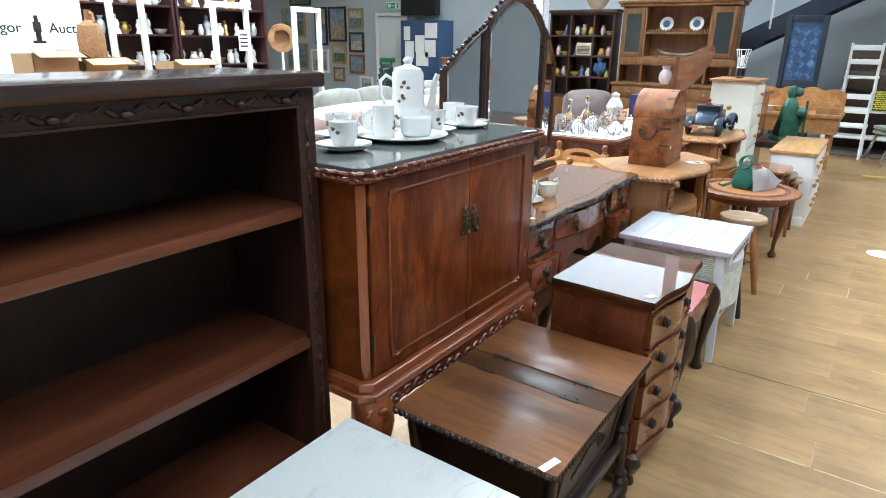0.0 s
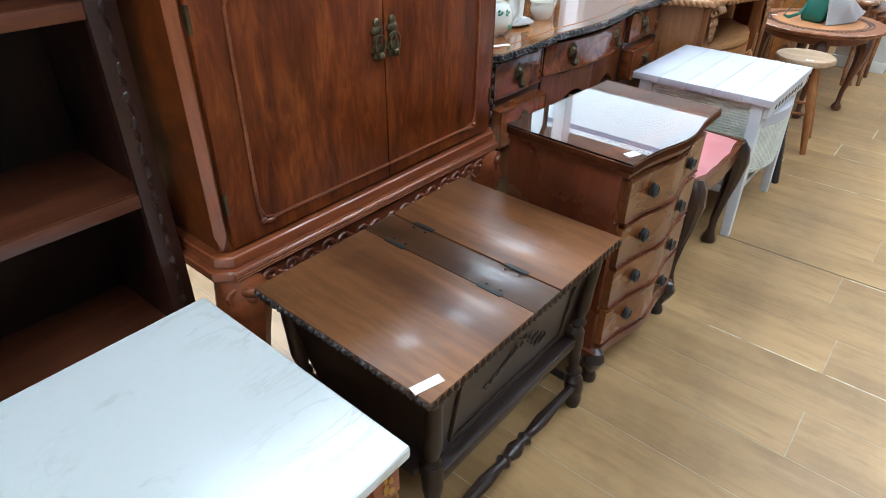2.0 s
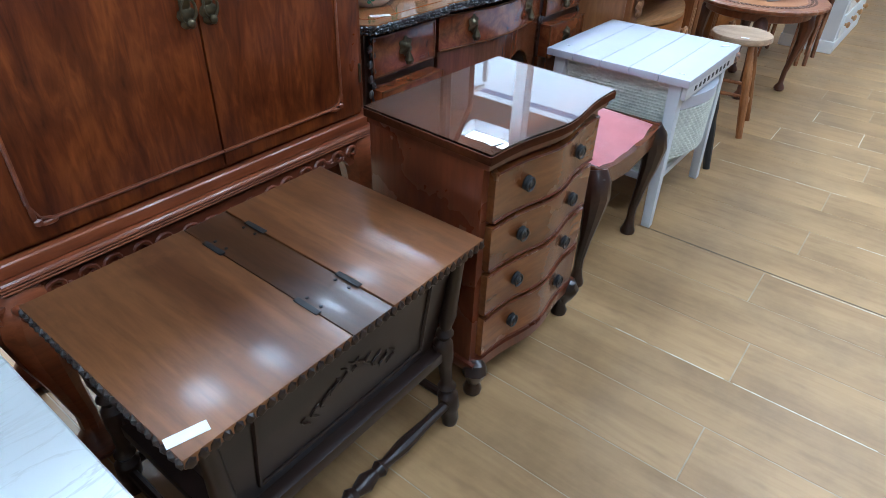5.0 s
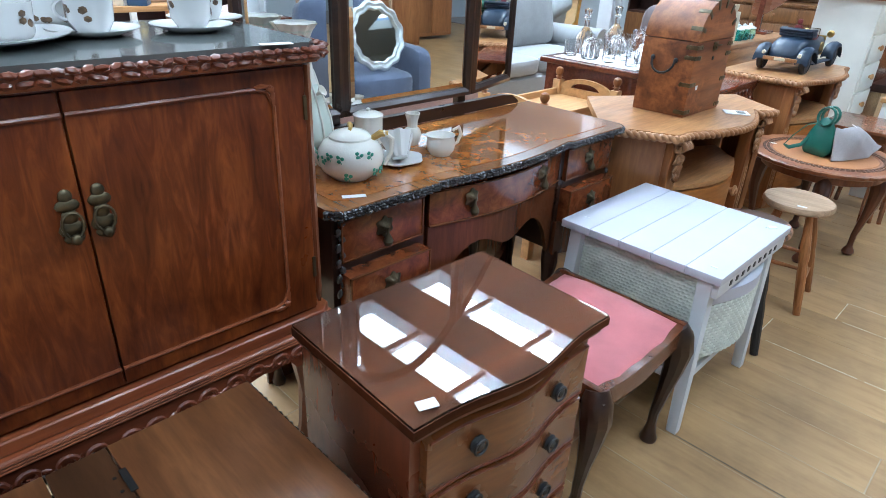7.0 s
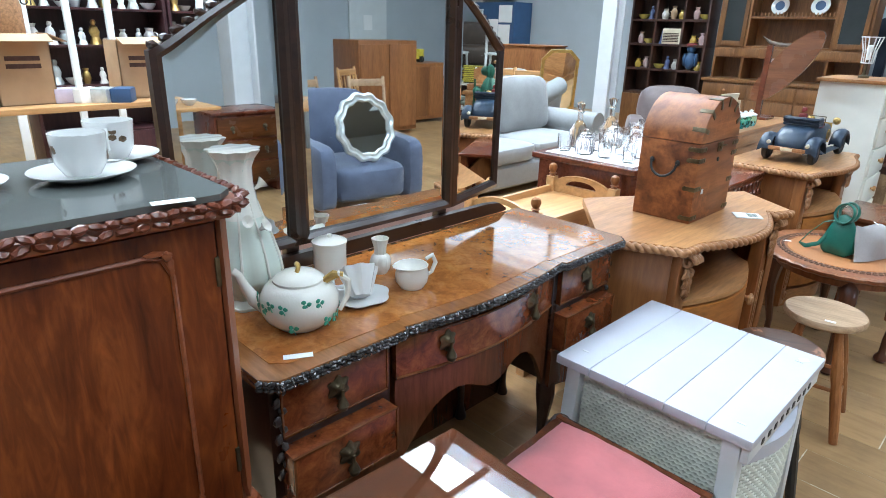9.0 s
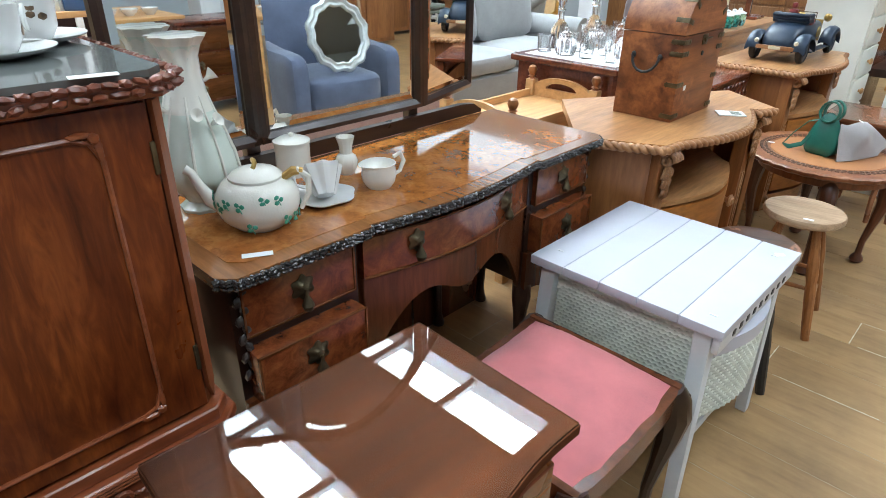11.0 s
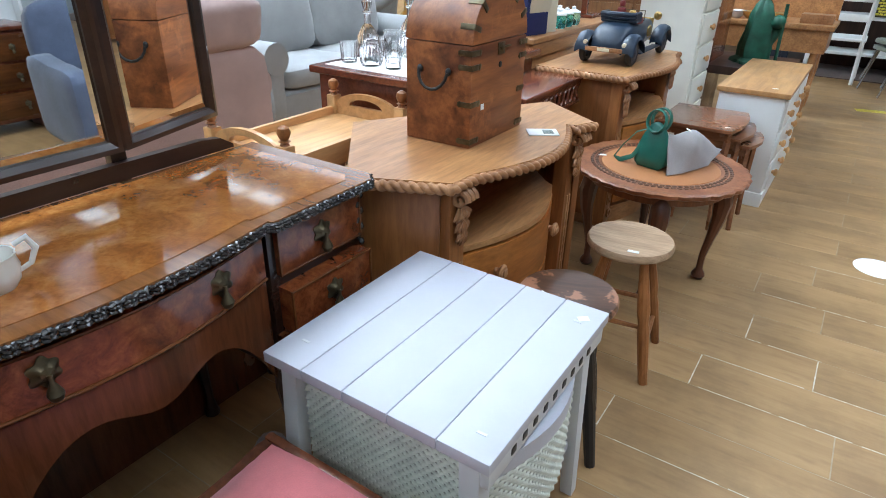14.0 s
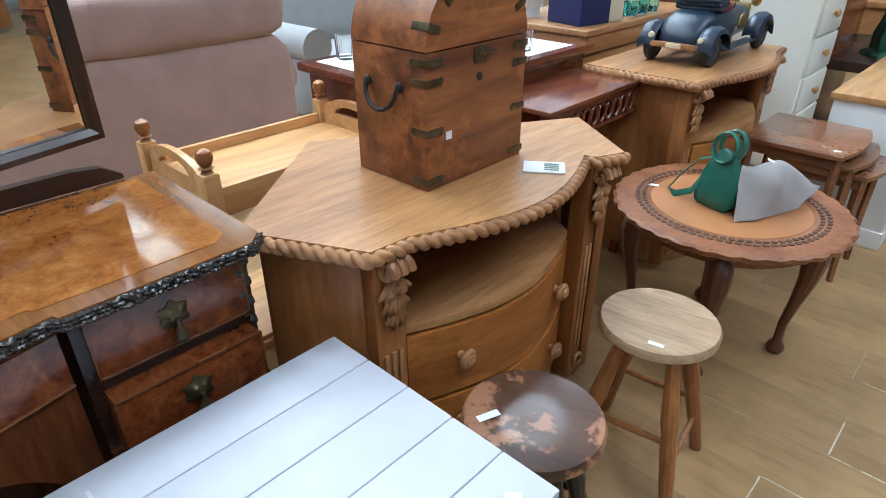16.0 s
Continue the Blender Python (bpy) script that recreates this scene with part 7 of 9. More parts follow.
# ---- the hall behind ----
M_PINE_FAR = wood("honey pine", (0.17, 0.07, 0.022), (0.29, 0.13, 0.045), "Z", 0.4)
M_DARKCAB = wood("burgundy display wood", (0.03, 0.008, 0.01), (0.07, 0.022, 0.022), "Z", 0.4)
M_CARD = paint("brown cardboard", (0.42, 0.27, 0.15), 0.8, 0.1)
M_DOORP = paint("pale grey door paint", (0.62, 0.66, 0.66), 0.5, 0.04)
M_EXIT = paint("green exit sign", (0.02, 0.3, 0.12), 0.4)
M_BLUEB = paint("blue notice cabinet", (0.03, 0.075, 0.16), 0.5, 0.1)
M_CANVAS = [paint("painted canvas", c, 0.6, 0.5, 9) for c in ((0.12, 0.16, 0.1), (0.2, 0.27, 0.33), (0.3, 0.26, 0.17), (0.14, 0.2, 0.2), (0.42, 0.4, 0.33))]
M_FRAMES = [M_GOLD, M_DT_DARK, M_PINE_Z, M_WHITE]
M_GREENPL = paint("dark green plastic", (0.02, 0.045, 0.04), 0.45)
M_STATUE = paint("green painted plaster", (0.015, 0.1, 0.06), 0.5, 0.4, 14)
M_SKIN = paint("painted plaster", (0.4, 0.22, 0.13), 0.5, 0.3, 20)
M_YELLOW = paint("yellow woven plastic", (0.6, 0.5, 0.05), 0.5, 0.3, 40)
M_STAIN = paint("blue leaded glass", (0.08, 0.16, 0.3), 0.15, 0.8, 10)
M_SILVER = paint("silver leaf frame", (0.62, 0.66, 0.66), 0.35, 0.15, 20, 0.6)
M_WICK = paint("brown wicker", (0.32, 0.16, 0.07), 0.7, 0.35, 60, bumpy=0.6)
M_VIOLET = paint("violet card", (0.5, 0.45, 0.55), 0.7, 0.2)

carpet = solo("carpet", box(-0.95, X1 - 0.1, 10.4, Y1, 0.0, 0.008, 0.002), M_CARPET, "dark brown carpet at the end of the aisle", "carpet", kind="structure")


def pillar(x, y, w):
    p = thing("column", "white painted steel column", "column", x, y)
    p["kind"] = "structure"
    part("web", box(-w * 0.08, w * 0.08, -w / 2, w / 2, 0, CEIL, 0.004), M_STEEL, p)
    for s in (-1, 1):
        part("flange", box(-w / 2, w / 2, s * w / 2 - 0.012, s * w / 2 + 0.012, 0, CEIL, 0.004), M_STEEL, p)


pillar(-4.6, 9.1, 0.2)
pillar(-2.8, 11.9, 0.2)
pillar(3.7, 4.95, 0.28)


def ornament(name, label, kind, x, y, z, s, mat, group=""):
    profs = {"figure": [(0, 0), (0.05, 0), (0.045, 0.02), (0.03, 0.06), (0.04, 0.1), (0.03, 0.14), (0.015, 0.155), (0.022, 0.175), (0.016, 0.195), (0, 0.2)],
             "vase": [(0, 0), (0.03, 0), (0.045, 0.05), (0.04, 0.1), (0.022, 0.13), (0.034, 0.16), (0.03, 0.16), (0, 0.12)],
             "jug": [(0, 0), (0.04, 0), (0.055, 0.04), (0.05, 0.08), (0.03, 0.11), (0.038, 0.14), (0.034, 0.14), (0, 0.1)],
             "bowl": [(0, 0), (0.03, 0), (0.06, 0.03), (0.075, 0.06), (0.07, 0.06), (0, 0.02)],
             "plate": [(0, 0), (0.06, 0.004), (0.1, 0.014), (0.098, 0.018), (0, 0.01)]}
    bm = lathe([(r * s, h * s) for r, h in profs[kind]], 16, wave=(lambda a, i: 1 + 0.12 * math.cos(a * 3 + i)) if kind == "figure" else None)
    if kind == "jug":
        handle_loop(bm, 0, 0, 0.07 * s, 0.05 * s, 0.07 * s, 0.5, 0.006 * s)
    ob = solo(name, bm, mat, label, "ornament", x, y, z, 0, group)
    return ob


def far_bookcase():
    b = thing("tall_bookcase", "dark wooden bookcase holding jugs, a radio and ornaments", "bookcase", -4.29, 10.15)
    hx, h = 0.56, 1.95
    for x in (-hx, -hx + 0.36, -hx + 0.76, hx - 0.03):
        part("upright", box(x, x + 0.03, -0.15, 0.15, 0, h, 0.003), M_DARKW, b)
    for z in (0.05, 0.6, 0.93, 1.26, 1.58, h - 0.03):
        part("shelf", box(-hx, hx, -0.15, 0.15, z, z + 0.03, 0.003), M_DARKW, b)
    part("back_panel", box(-hx, hx, 0.14, 0.16, 0, h, 0), M_DARKW, b)
    part("cornice", box(-hx - 0.03, hx + 0.03, -0.18, 0.17, h, h + 0.05, 0.01), M_DARKW, b)
    part("pine_base", box(-hx, hx, -0.16, 0.13, 0.08, 0.6, 0.004), M_PINE_FAR, b, "honey pine lower cupboard")
    cols = [(0.45, 0.3, 0.06), (0.5, 0.35, 0.33), (0.55, 0.45, 0.1), (0.1, 0.13, 0.25), (0.5, 0.48, 0.42), (0.3, 0.2, 0.12)]
    mats = [paint("glazed pottery", c, 0.2, 0.15, 20, bumpy=0) for c in cols]
    k = 0
    for z in (0.96, 1.29, 1.61):
        for x in (-0.42, -0.3, -0.1, 0.02, 0.14, 0.34, 0.46):
            kind = ("jug", "vase", "jug", "figure", "bowl", "vase")[(k * 5) % 6]
            ornament("pottery_" + kind, "small glazed pottery %s on the dark bookcase" % kind, kind, -4.29 + x, 10.1, z, 0.85 + 0.1 * (k % 3), mats[k % 6], "pottery on the bookcase")
            k += 1
    r = thing("radio", "cream and brown vintage table radio", "radio", -4.22, 10.06, 1.29)
    part("case", box(-0.13, 0.13, -0.07, 0.07, 0, 0.2, 0.02, 3), M_CREAMCARD, r)
    part("speaker_grille", boxes([(-0.11, 0.11, -0.074, -0.069, 0.03 + 0.02 * i, 0.042 + 0.02 * i) for i in range(6)], 0.001), M_DARKW, r)
    d = thing("toy_bear", "plain stuffed toy in a navy coat and red hat", "toy", -3.93, 10.05, 0.96)
    bm = bmesh.new()
    for p, s in (((0, 0, 0.13), (0.08, 0.06, 0.12)), ((0, 0, 0.28), (0.06, 0.055, 0.06)), ((-0.08, 0, 0.14), (0.03, 0.03, 0.09)), ((0.08, 0, 0.14), (0.03, 0.03, 0.09))):
        lump(bm, p, s, sub=2)
    part("coat", bm, M_BLUEB, d)
    bm = bmesh.new()
    lump(bm, (0, 0, 0.33), (0.075, 0.07, 0.03), sub=2)
    part("hat", bm, M_CARRED, d, "red hat")
    w = ornament("wicker_basket", "pale wicker basket on top of the bookcase", "bowl", -4.1, 10.15, h + 0.05, 2.4, M_CREAMCARD)


M_DARKW = wood("dark shelf wood", (0.03, 0.012, 0.008), (0.085, 0.035, 0.022), "Z", 0.4)


def dresser():
    d = thing("dresser", "tall honey pine dresser with glazed cupboards and plate rack", "dresser", -2.79, 10.25)
    hx, h = 0.86, 2.05
    part("base_cupboard", box(-hx, hx, -0.33, 0.2, 0, 0.86, 0.006), M_PINE_FAR, d)
    part("worktop", box(-hx - 0.02, hx + 0.02, -0.36, 0.2, 0.86, 0.9, 0.008), M_PINE_FAR, d)
    for i in range(3):
        x0 = -hx + 0.04 + i * 0.565
        dr = part("drawer", box(x0, x0 + 0.53, -0.345, -0.33, 0.68, 0.84, 0.004), M_PINE_FAR, d)
        part("knob", lathe([(0.012, 0), (0.02, 0.02), (0, 0.03)], 10, m=pose(x0 + 0.26, -0.345, 0.76, 90, 0, 0)), M_PINE_CARVE, dr)
        part("cupboard_door", box(x0, x0 + 0.53, -0.345, -0.33, 0.08, 0.65, 0.006), M_PINE_FAR, d)
    part("back_panel", box(-hx, hx, 0.16, 0.19, 0.9, h, 0), M_PINE_FAR, d)
    for x in (-hx, -hx + 0.36, hx - 0.39, hx - 0.03):
        part("upright", box(x, x + 0.03, -0.13, 0.16, 0.9, h, 0.004), M_PINE_FAR, d)
    part("cornice", boxes([(-hx - 0.04, hx + 0.04, -0.18, 0.19, h - 0.02, h + 0.03), (-hx - 0.07, hx + 0.07, -0.21, 0.19, h + 0.03, h + 0.07)], 0.01), M_PINE_FAR, d)
    for z in (1.28, 1.63):
        part("shelf", box(-hx + 0.03, hx - 0.03, -0.12, 0.16, z, z + 0.025, 0.003), M_PINE_FAR, d)
    part("small_drawers", box(-hx + 0.02, hx - 0.02, -0.14, 0.16, 1.16, 1.28, 0.004), M_PINE_FAR, d)
    for i in range(6):
        x = -hx + 0.12 + i * 0.3
        part("small_drawer_front", box(x - 0.1, x + 0.14, -0.15, -0.14, 1.175, 1.265, 0.003), M_PINE_FAR, d)
    for x0 in (-hx + 0.03, hx - 0.36):
        fr = part("glazed_door", boxes([(x0, x0 + 0.05, -0.15, -0.13, 1.3, h - 0.03), (x0 + 0.28, x0 + 0.33, -0.15, -0.13, 1.3, h - 0.03), (x0 + 0.05, x0 + 0.28, -0.15, -0.13, 1.3, 1.36), (x0 + 0.05, x0 + 0.28, -0.15, -0.13, h - 0.12, h - 0.03)], 0.003), M_PINE_FAR, d)
        part("pane", box(x0 + 0.05, x0 + 0.28, -0.142, -0.138, 1.36, h - 0.12, 0), M_DARKGLASS, fr)
    for i in range(22):
        x = -hx + 0.42 + i * 0.042
        part("rail_spindle", box(x - 0.006, x + 0.006, -0.125, -0.113, 1.655, 1.7, 0.002), M_PINE_CARVE, d)
    for x in (-3.0, -2.55):
        p = thing("blue_plate", "blue and white china plate standing in the dresser", "plate", x, 10.3, 1.78)
        part("plate", lathe([(0, 0), (0.06, 0.004), (0.105, 0.014), (0.1, 0.02), (0, 0.012)], 24, m=pose(0, 0, 0, 78, 0, 0)), M_PORC, p)
        part("painted_centre", lathe([(0, 0.013), (0.055, 0.0135), (0.055, 0.016), (0, 0.016)], 20, m=pose(0, -0.002, 0, 78, 0, 0)), M_BLUEB, p)
    bm = tube([(-0.35, 0, 0.12), (-0.25, 0, 0.05), (-0.1, 0, 0.02), (0, 0, 0.02), (0.1, 0, 0.02), (0.25, 0, 0.05), (0.35, 0, 0.12)], [0.006, 0.02, 0.03, 0.03, 0.03, 0.02, 0.006], 10)
    solo("horn_ornament", bm, M_HORN, "pair of pale horns mounted on dark wood", "ornament", -2.77, 10.25, 1.305)
    ornament("pink_jug", "large pink and white pottery jug on the dresser", "jug", -2.85, 10.05, 0.9, 1.9, paint("pink white glaze", (0.55, 0.42, 0.42), 0.2, 0.2, 8))


M_HORN = paint("brown horn", (0.17, 0.12, 0.085), 0.4, 0.5, 14)
M_DARKGLASS = paint("dark cabinet glass", (0.03, 0.035, 0.035), 0.08, 0.2, 3, bumpy=0)


def stairs():
    s = thing("staircase", "dark navy steel staircase rising along the end wall", "staircase", 0, 0)
    s["kind"] = "structure"
    a, b2 = Vector((-2.6, 11.0, 1.22)), Vector((2.2, 11.0, 3.72))
    for y in (10.95, 11.75):
        part("stringer", plate([(a.x, a.z - 0.16), (a.x, a.z + 0.14), (b2.x, b2.z + 0.14), (b2.x, b2.z - 0.16)], y, y + 0.02, pose(0, 0, 0)), M_NAVY, s)
    for i in range(14):
        q = (i + 0.5) / 14
        p = a.lerp(b2, q)
        part("tread", box(p.x - 0.16, p.x + 0.14, 10.97, 11.75, p.z - 0.02, p.z + 0.02, 0.003), M_NAVY, s)
    part("handrail", tube([(a.x, 10.93, a.z + 0.9), (b2.x, 10.93, b2.z + 0.9)], 0.02, 8), M_STEEL, s)
    for i in range(6):
        p = a.lerp(b2, i / 5)
        part("baluster", tube([(p.x, 10.94, p.z), (p.x, 10.94, p.z + 0.9)], 0.014, 8), M_STEEL, s)
    for x in (-1.95, 0.4):
        part("post", box(x - 0.05, x + 0.05, 10.97, 11.07, 0, a.z + (x - a.x) * 0.52 - 0.1, 0.004), M_NAVY, s)
    part("wall_rail", tube([(-1.1, 12.1, 0.55), (1.8, 12.1, 2.1)], 0.025, 8), M_STEEL, s, "white wall handrail")


def chair(name, label, x, y, rz, mat, z=0.0, seat_h=0.45, back_h=0.92, rails=2, w=0.42, spindles=0):
    """A wooden chair that faces local +x."""
    c = thing(name, label, "chair", x, y, z, rz)
    h = w / 2
    part("seat", box(-h, h, -h, h, seat_h - 0.03, seat_h, 0.01, 3), mat, c)
    for sy in (-1, 1):
        part("front_leg", tube([(h - 0.03, sy * (h - 0.03), seat_h - 0.03), (h, sy * (h - 0.01), 0)], [0.02, 0.015], 8), mat, c)
        part("back_post", tube([(-h - 0.03, sy * (h - 0.02), 0), (-h + 0.02, sy * (h - 0.03), seat_h), (-h - 0.07, sy * (h - 0.03), back_h)], [0.018, 0.02, 0.016], 8), mat, c)
        part("side_stretcher", tube([(-h, sy * (h - 0.02), 0.2), (h, sy * (h - 0.015), 0.2)], 0.01, 6), mat, c)
    for i in range(rails):
        z2 = back_h - 0.06 - i * (back_h - seat_h) / (rails + 0.4)
        xx = -h + 0.02 - 0.09 * (z2 - seat_h) / (back_h - seat_h)
        part("back_rail", box(xx - 0.01, xx + 0.01, -h + 0.03, h - 0.03, z2 - 0.035, z2 + 0.035, 0.008), mat, c)
    for i in range(spindles):
        y2 = -h + 0.08 + i * (w - 0.16) / max(1, spindles - 1)
        part("spindle", tube([(-h + 0.01, y2, seat_h), (-h - 0.06, y2, back_h - 0.05)], 0.008, 6), mat, c)
    return c


def aisle_end():
    for x in (-0.33, 0.42):
        chair("white_chair", "white painted wooden chair with its back to the aisle", x, 10.3, 90, M_WHITE, 0.008, 0.45, 0.9, 2)
        chair("white_chair", "white painted wooden chair stacked on a white table", x, 10.95, 90, M_WHITE, 0.628, 0.45, 0.9, 2)
    g = thing("metal_chair", "stacked grey-green padded chairs on chrome legs", "chair", 0.2, 9.85, 0, 205)
    for k in range(2):
        z = 0.06 * k
        part("seat", cushion(-0.2, 0.2, -0.21, 0.21, 0.4 + z, 0.45 + z, 0.008, 5), M_GREYGREEN, g)
        part("backrest", cushion(-0.025, 0.025, -0.21, 0.21, 0.0, 0.34, 0.008, 5), M_GREYGREEN, g, at=pose(-0.24 - 0.03 * k, 0, 0.52 + z, 0, -12, 0))
        for sy in (-0.22, 0.22):
            part("chrome_leg", tube([(0.2, sy, 0.0 if k == 0 else 0.1), (0.1, sy, 0.4 + z), (-0.18, sy, 0.4 + z), (-0.27, sy, 0.8 + z)], 0.011, 8), M_CHROME, g, "chrome tube leg")
            if k == 0:
                part("chrome_leg", tube([(-0.26, sy, 0.0), (-0.1, sy, 0.4)], 0.011, 8), M_CHROME, g, "chrome tube leg")
    c = thing("white_cabinet", "white painted cabinet with turned corner posts", "cabinet", 0.95, 8.6)
    part("body", box(-0.25, 0.25, -0.3, 0.3, 0.06, 0.72, 0.006), M_WHITE, c)
    part("top", box(-0.28, 0.28, -0.33, 0.33, 0.72, 0.76, 0.012, 3), M_WHITE, c)
    part("plinth", box(-0.27, 0.27, -0.32, 0.32, 0.0, 0.12, 0.01), M_WHITE, c)
    for sy in (-0.3, 0.3):
        part("corner_post", lathe([(0.03, 0.1), (0.035, 0.2), (0.025, 0.25), (0.035, 0.4), (0.025, 0.55), (0.04, 0.6), (0.04, 0.72)], 14, -0.25, sy), M_WHITE, c)
    for y, h in ((6.35, 0.56), (6.75, 0.5), (7.2, 0.56)):
        round_stool("honey pine bar stool with round seat", 0.78, y, h, 0.15, M_STOOL, M_TRAY, 0.2, 10, (0.5, 0.7), "pine stools across the aisle")
    b = thing("brown_sofa", "dark brown leather sofa raised on the end table", "sofa", 0.25, 11.6)
    part("platform", box(-0.8, 0.8, -0.3, 0.3, 0.008, 0.85, 0.01), M_DARKW, b)
    part("back", cushion(-0.8, 0.8, -0.1, 0.15, 0.85, 1.5, 0.03, 7), M_BROWNL, b)
    part("seat", cushion(-0.8, 0.8, -0.35, -0.05, 0.85, 1.15, 0.03, 7), M_BROWNL, b)
    t = thing("white_table", "low white painted table with plank shelf", "table", 0.05, 10.95, 0.008)
    part("top", box(-0.75, 0.75, -0.24, 0.24, 0.58, 0.62, 0.006), M_WHITE, t)
    part("shelf", box(-0.73, 0.73, -0.22, 0.22, 0.2, 0.23, 0.004), M_WHITE, t)
    for sx in (-1, 1):
        for sy in (-1, 1):
            part("leg", box(sx * 0.7 - 0.025, sx * 0.7 + 0.025, sy * 0.2 - 0.025, sy * 0.2 + 0.025, 0, 0.58, 0.004), M_WHITE, t)
    y = thing("woven_basket", "bright yellow woven basket on the white table", "basket", 0.03, 10.8, 0.628)
    bm = bmesh.new()
    for j in range(9):
        for i in range(8):
            put(bm, -0.15 + i * 0.038 + (0.019 if j % 2 else 0), -0.118 + i * 0.038 + (0.019 if j % 2 else 0), -0.114, -0.106, 0.02 + j * 0.028, 0.04 + j * 0.028, 0.002)
    part("weave", bm, M_YELLOW, y)
    part("core", box(-0.15, 0.15, -0.11, 0.11, 0, 0.26, 0.01), M_BLACKY, y)
    p = thing("leaded_screen", "navy framed leaded glass panel leaning at the wall", "panel", -1.12, 10.75, 0)
    part("frame", boxes([(-0.27, -0.2, -0.02, 0.02, 0, 1.9), (0.2, 0.27, -0.02, 0.02, 0, 1.9), (-0.2, 0.2, -0.02, 0.02, 0, 1.0), (-0.2, 0.2, -0.02, 0.02, 1.82, 1.9)], 0.004), M_NAVY, p)
    for i in range(3):
        for j in range(5):
            cx, cz = -0.13 + i * 0.13, 1.08 + j * 0.15
            part("leaded_pane", plate([(cx, cz - 0.072), (cx + 0.062, cz), (cx, cz + 0.072), (cx - 0.062, cz)], -0.006, 0.006, pose(0, 0, 0)), M_STAIN, p)
    part("glass_back", box(-0.2, 0.2, -0.003, 0.003, 1.0, 1.82, 0), M_BLUEB, p)
    b = thing("bench", "dark rustic wooden bench", "bench", -0.82, 7.55)
    part("top", box(-0.34, 0.32, -0.32, 0.4, 0.46, 0.52, 0.01), M_DARKW, b)
    for sx in (-1, 1):
        part("side", box(sx * 0.28 - 0.03, sx * 0.28 + 0.03, -0.28, 0.36, 0, 0.46, 0.006), M_DARKW, b)
    bm = lathe([(0, 0), (0.15, 0), (0.145, 0.02), (0.11, 0.04), (0.115, 0.12), (0.095, 0.22), (0.085, 0.34), (0.06, 0.41), (0.035, 0.44), (0.045, 0.47), (0.05, 0.51), (0.035, 0.55), (0, 0.57)], 32, wave=lambda a, i: 1 + 0.13 * math.cos(a * 4 + i * 0.4) + 0.05 * math.sin(a * 9))
    lump(bm, (0.12, -0.05, 0.3), (0.05, 0.06, 0.05), sub=2)
    lump(bm, (0.05, 0.0, 0.5), (0.05, 0.045, 0.05), sub=2)
    lump(bm, (0.1, 0.02, 0.2), (0.04, 0.05, 0.14), (0, 20, 0), 2)
    tube([(0.16, -0.03, 0.0), (0.15, -0.03, 0.42)], 0.013, 6, bm)
    solo("garden_statue", bm, M_STATUE, "plain cloaked garden statue painted green on a bench", "statue", -0.8, 7.55, 0.52)
    d = thing("pine_desk", "honey pine desk with shaped back board", "desk", -0.75, 8.55)
    part("top", box(-0.6, 0.4, -0.28, 0.28, 0.7, 0.74, 0.008), M_PINE, d)
    part("drawer_case", box(-0.57, 0.37, -0.25, 0.26, 0.52, 0.7, 0.005), M_PINE, d)
    pts = [(-0.58, 0.74), (-0.58, 0.92)] + [(-0.58 + 0.96 * i / 24, 0.95 + 0.035 * abs(math.sin(i * math.pi / 6)) + 0.03 * math.sin(math.pi * i / 24)) for i in range(25)] + [(0.38, 0.74)]
    part("back_board", plate(pts, 0.24, 0.27, pose(0, 0, 0)), M_PINE, d, "shaped pine back board")
    for sx in (-0.5, 0.3):
        for sy in (-0.2, 0.2):
            part("leg", lathe([(0.02, 0), (0.03, 0.1), (0.022, 0.2), (0.035, 0.35), (0.03, 0.52)], 12, sx, sy), M_PINE, d)
    solo("wooden_box", box(-0.12, 0.12, -0.08, 0.08, 0, 0.07, 0.004), M_PINE_CARVE, "flat pine box lying on the desk", "box", -0.5, 8.45, 0.74)
    for i in range(4):
        ornament("gilt_bowl", "small gilt and glass bowl on the pine desk", "bowl", -1.12 + 0.11 * i, 8.42, 0.74, 1.0, M_GOLD if i % 2 else M_PORC, "bowls on the pine desk")
    r = thing("red_cabinet", "dark red mahogany cabinet beside the tall chest", "cabinet", -1.3, 7.5)
    part("body", box(-0.2, 0.25, -0.3, 0.3, 0.0, 0.98, 0.006), M_REDWOOD, r)
    part("top", box(-0.22, 0.28, -0.32, 0.32, 0.98, 1.01, 0.006), M_REDWOOD, r)


M_GREYGREEN = fabric("grey green vinyl", (0.16, 0.18, 0.13), 1.0, 0.6)
M_CHROME = paint("chrome", (0.7, 0.7, 0.7), 0.15, 0.05, 20, 1.0, bumpy=0)
M_BROWNL = paint("dark brown leather", (0.07, 0.045, 0.03), 0.45, 0.2, 8)
M_BLACKY = paint("dark core", (0.04, 0.035, 0.01), 0.8)


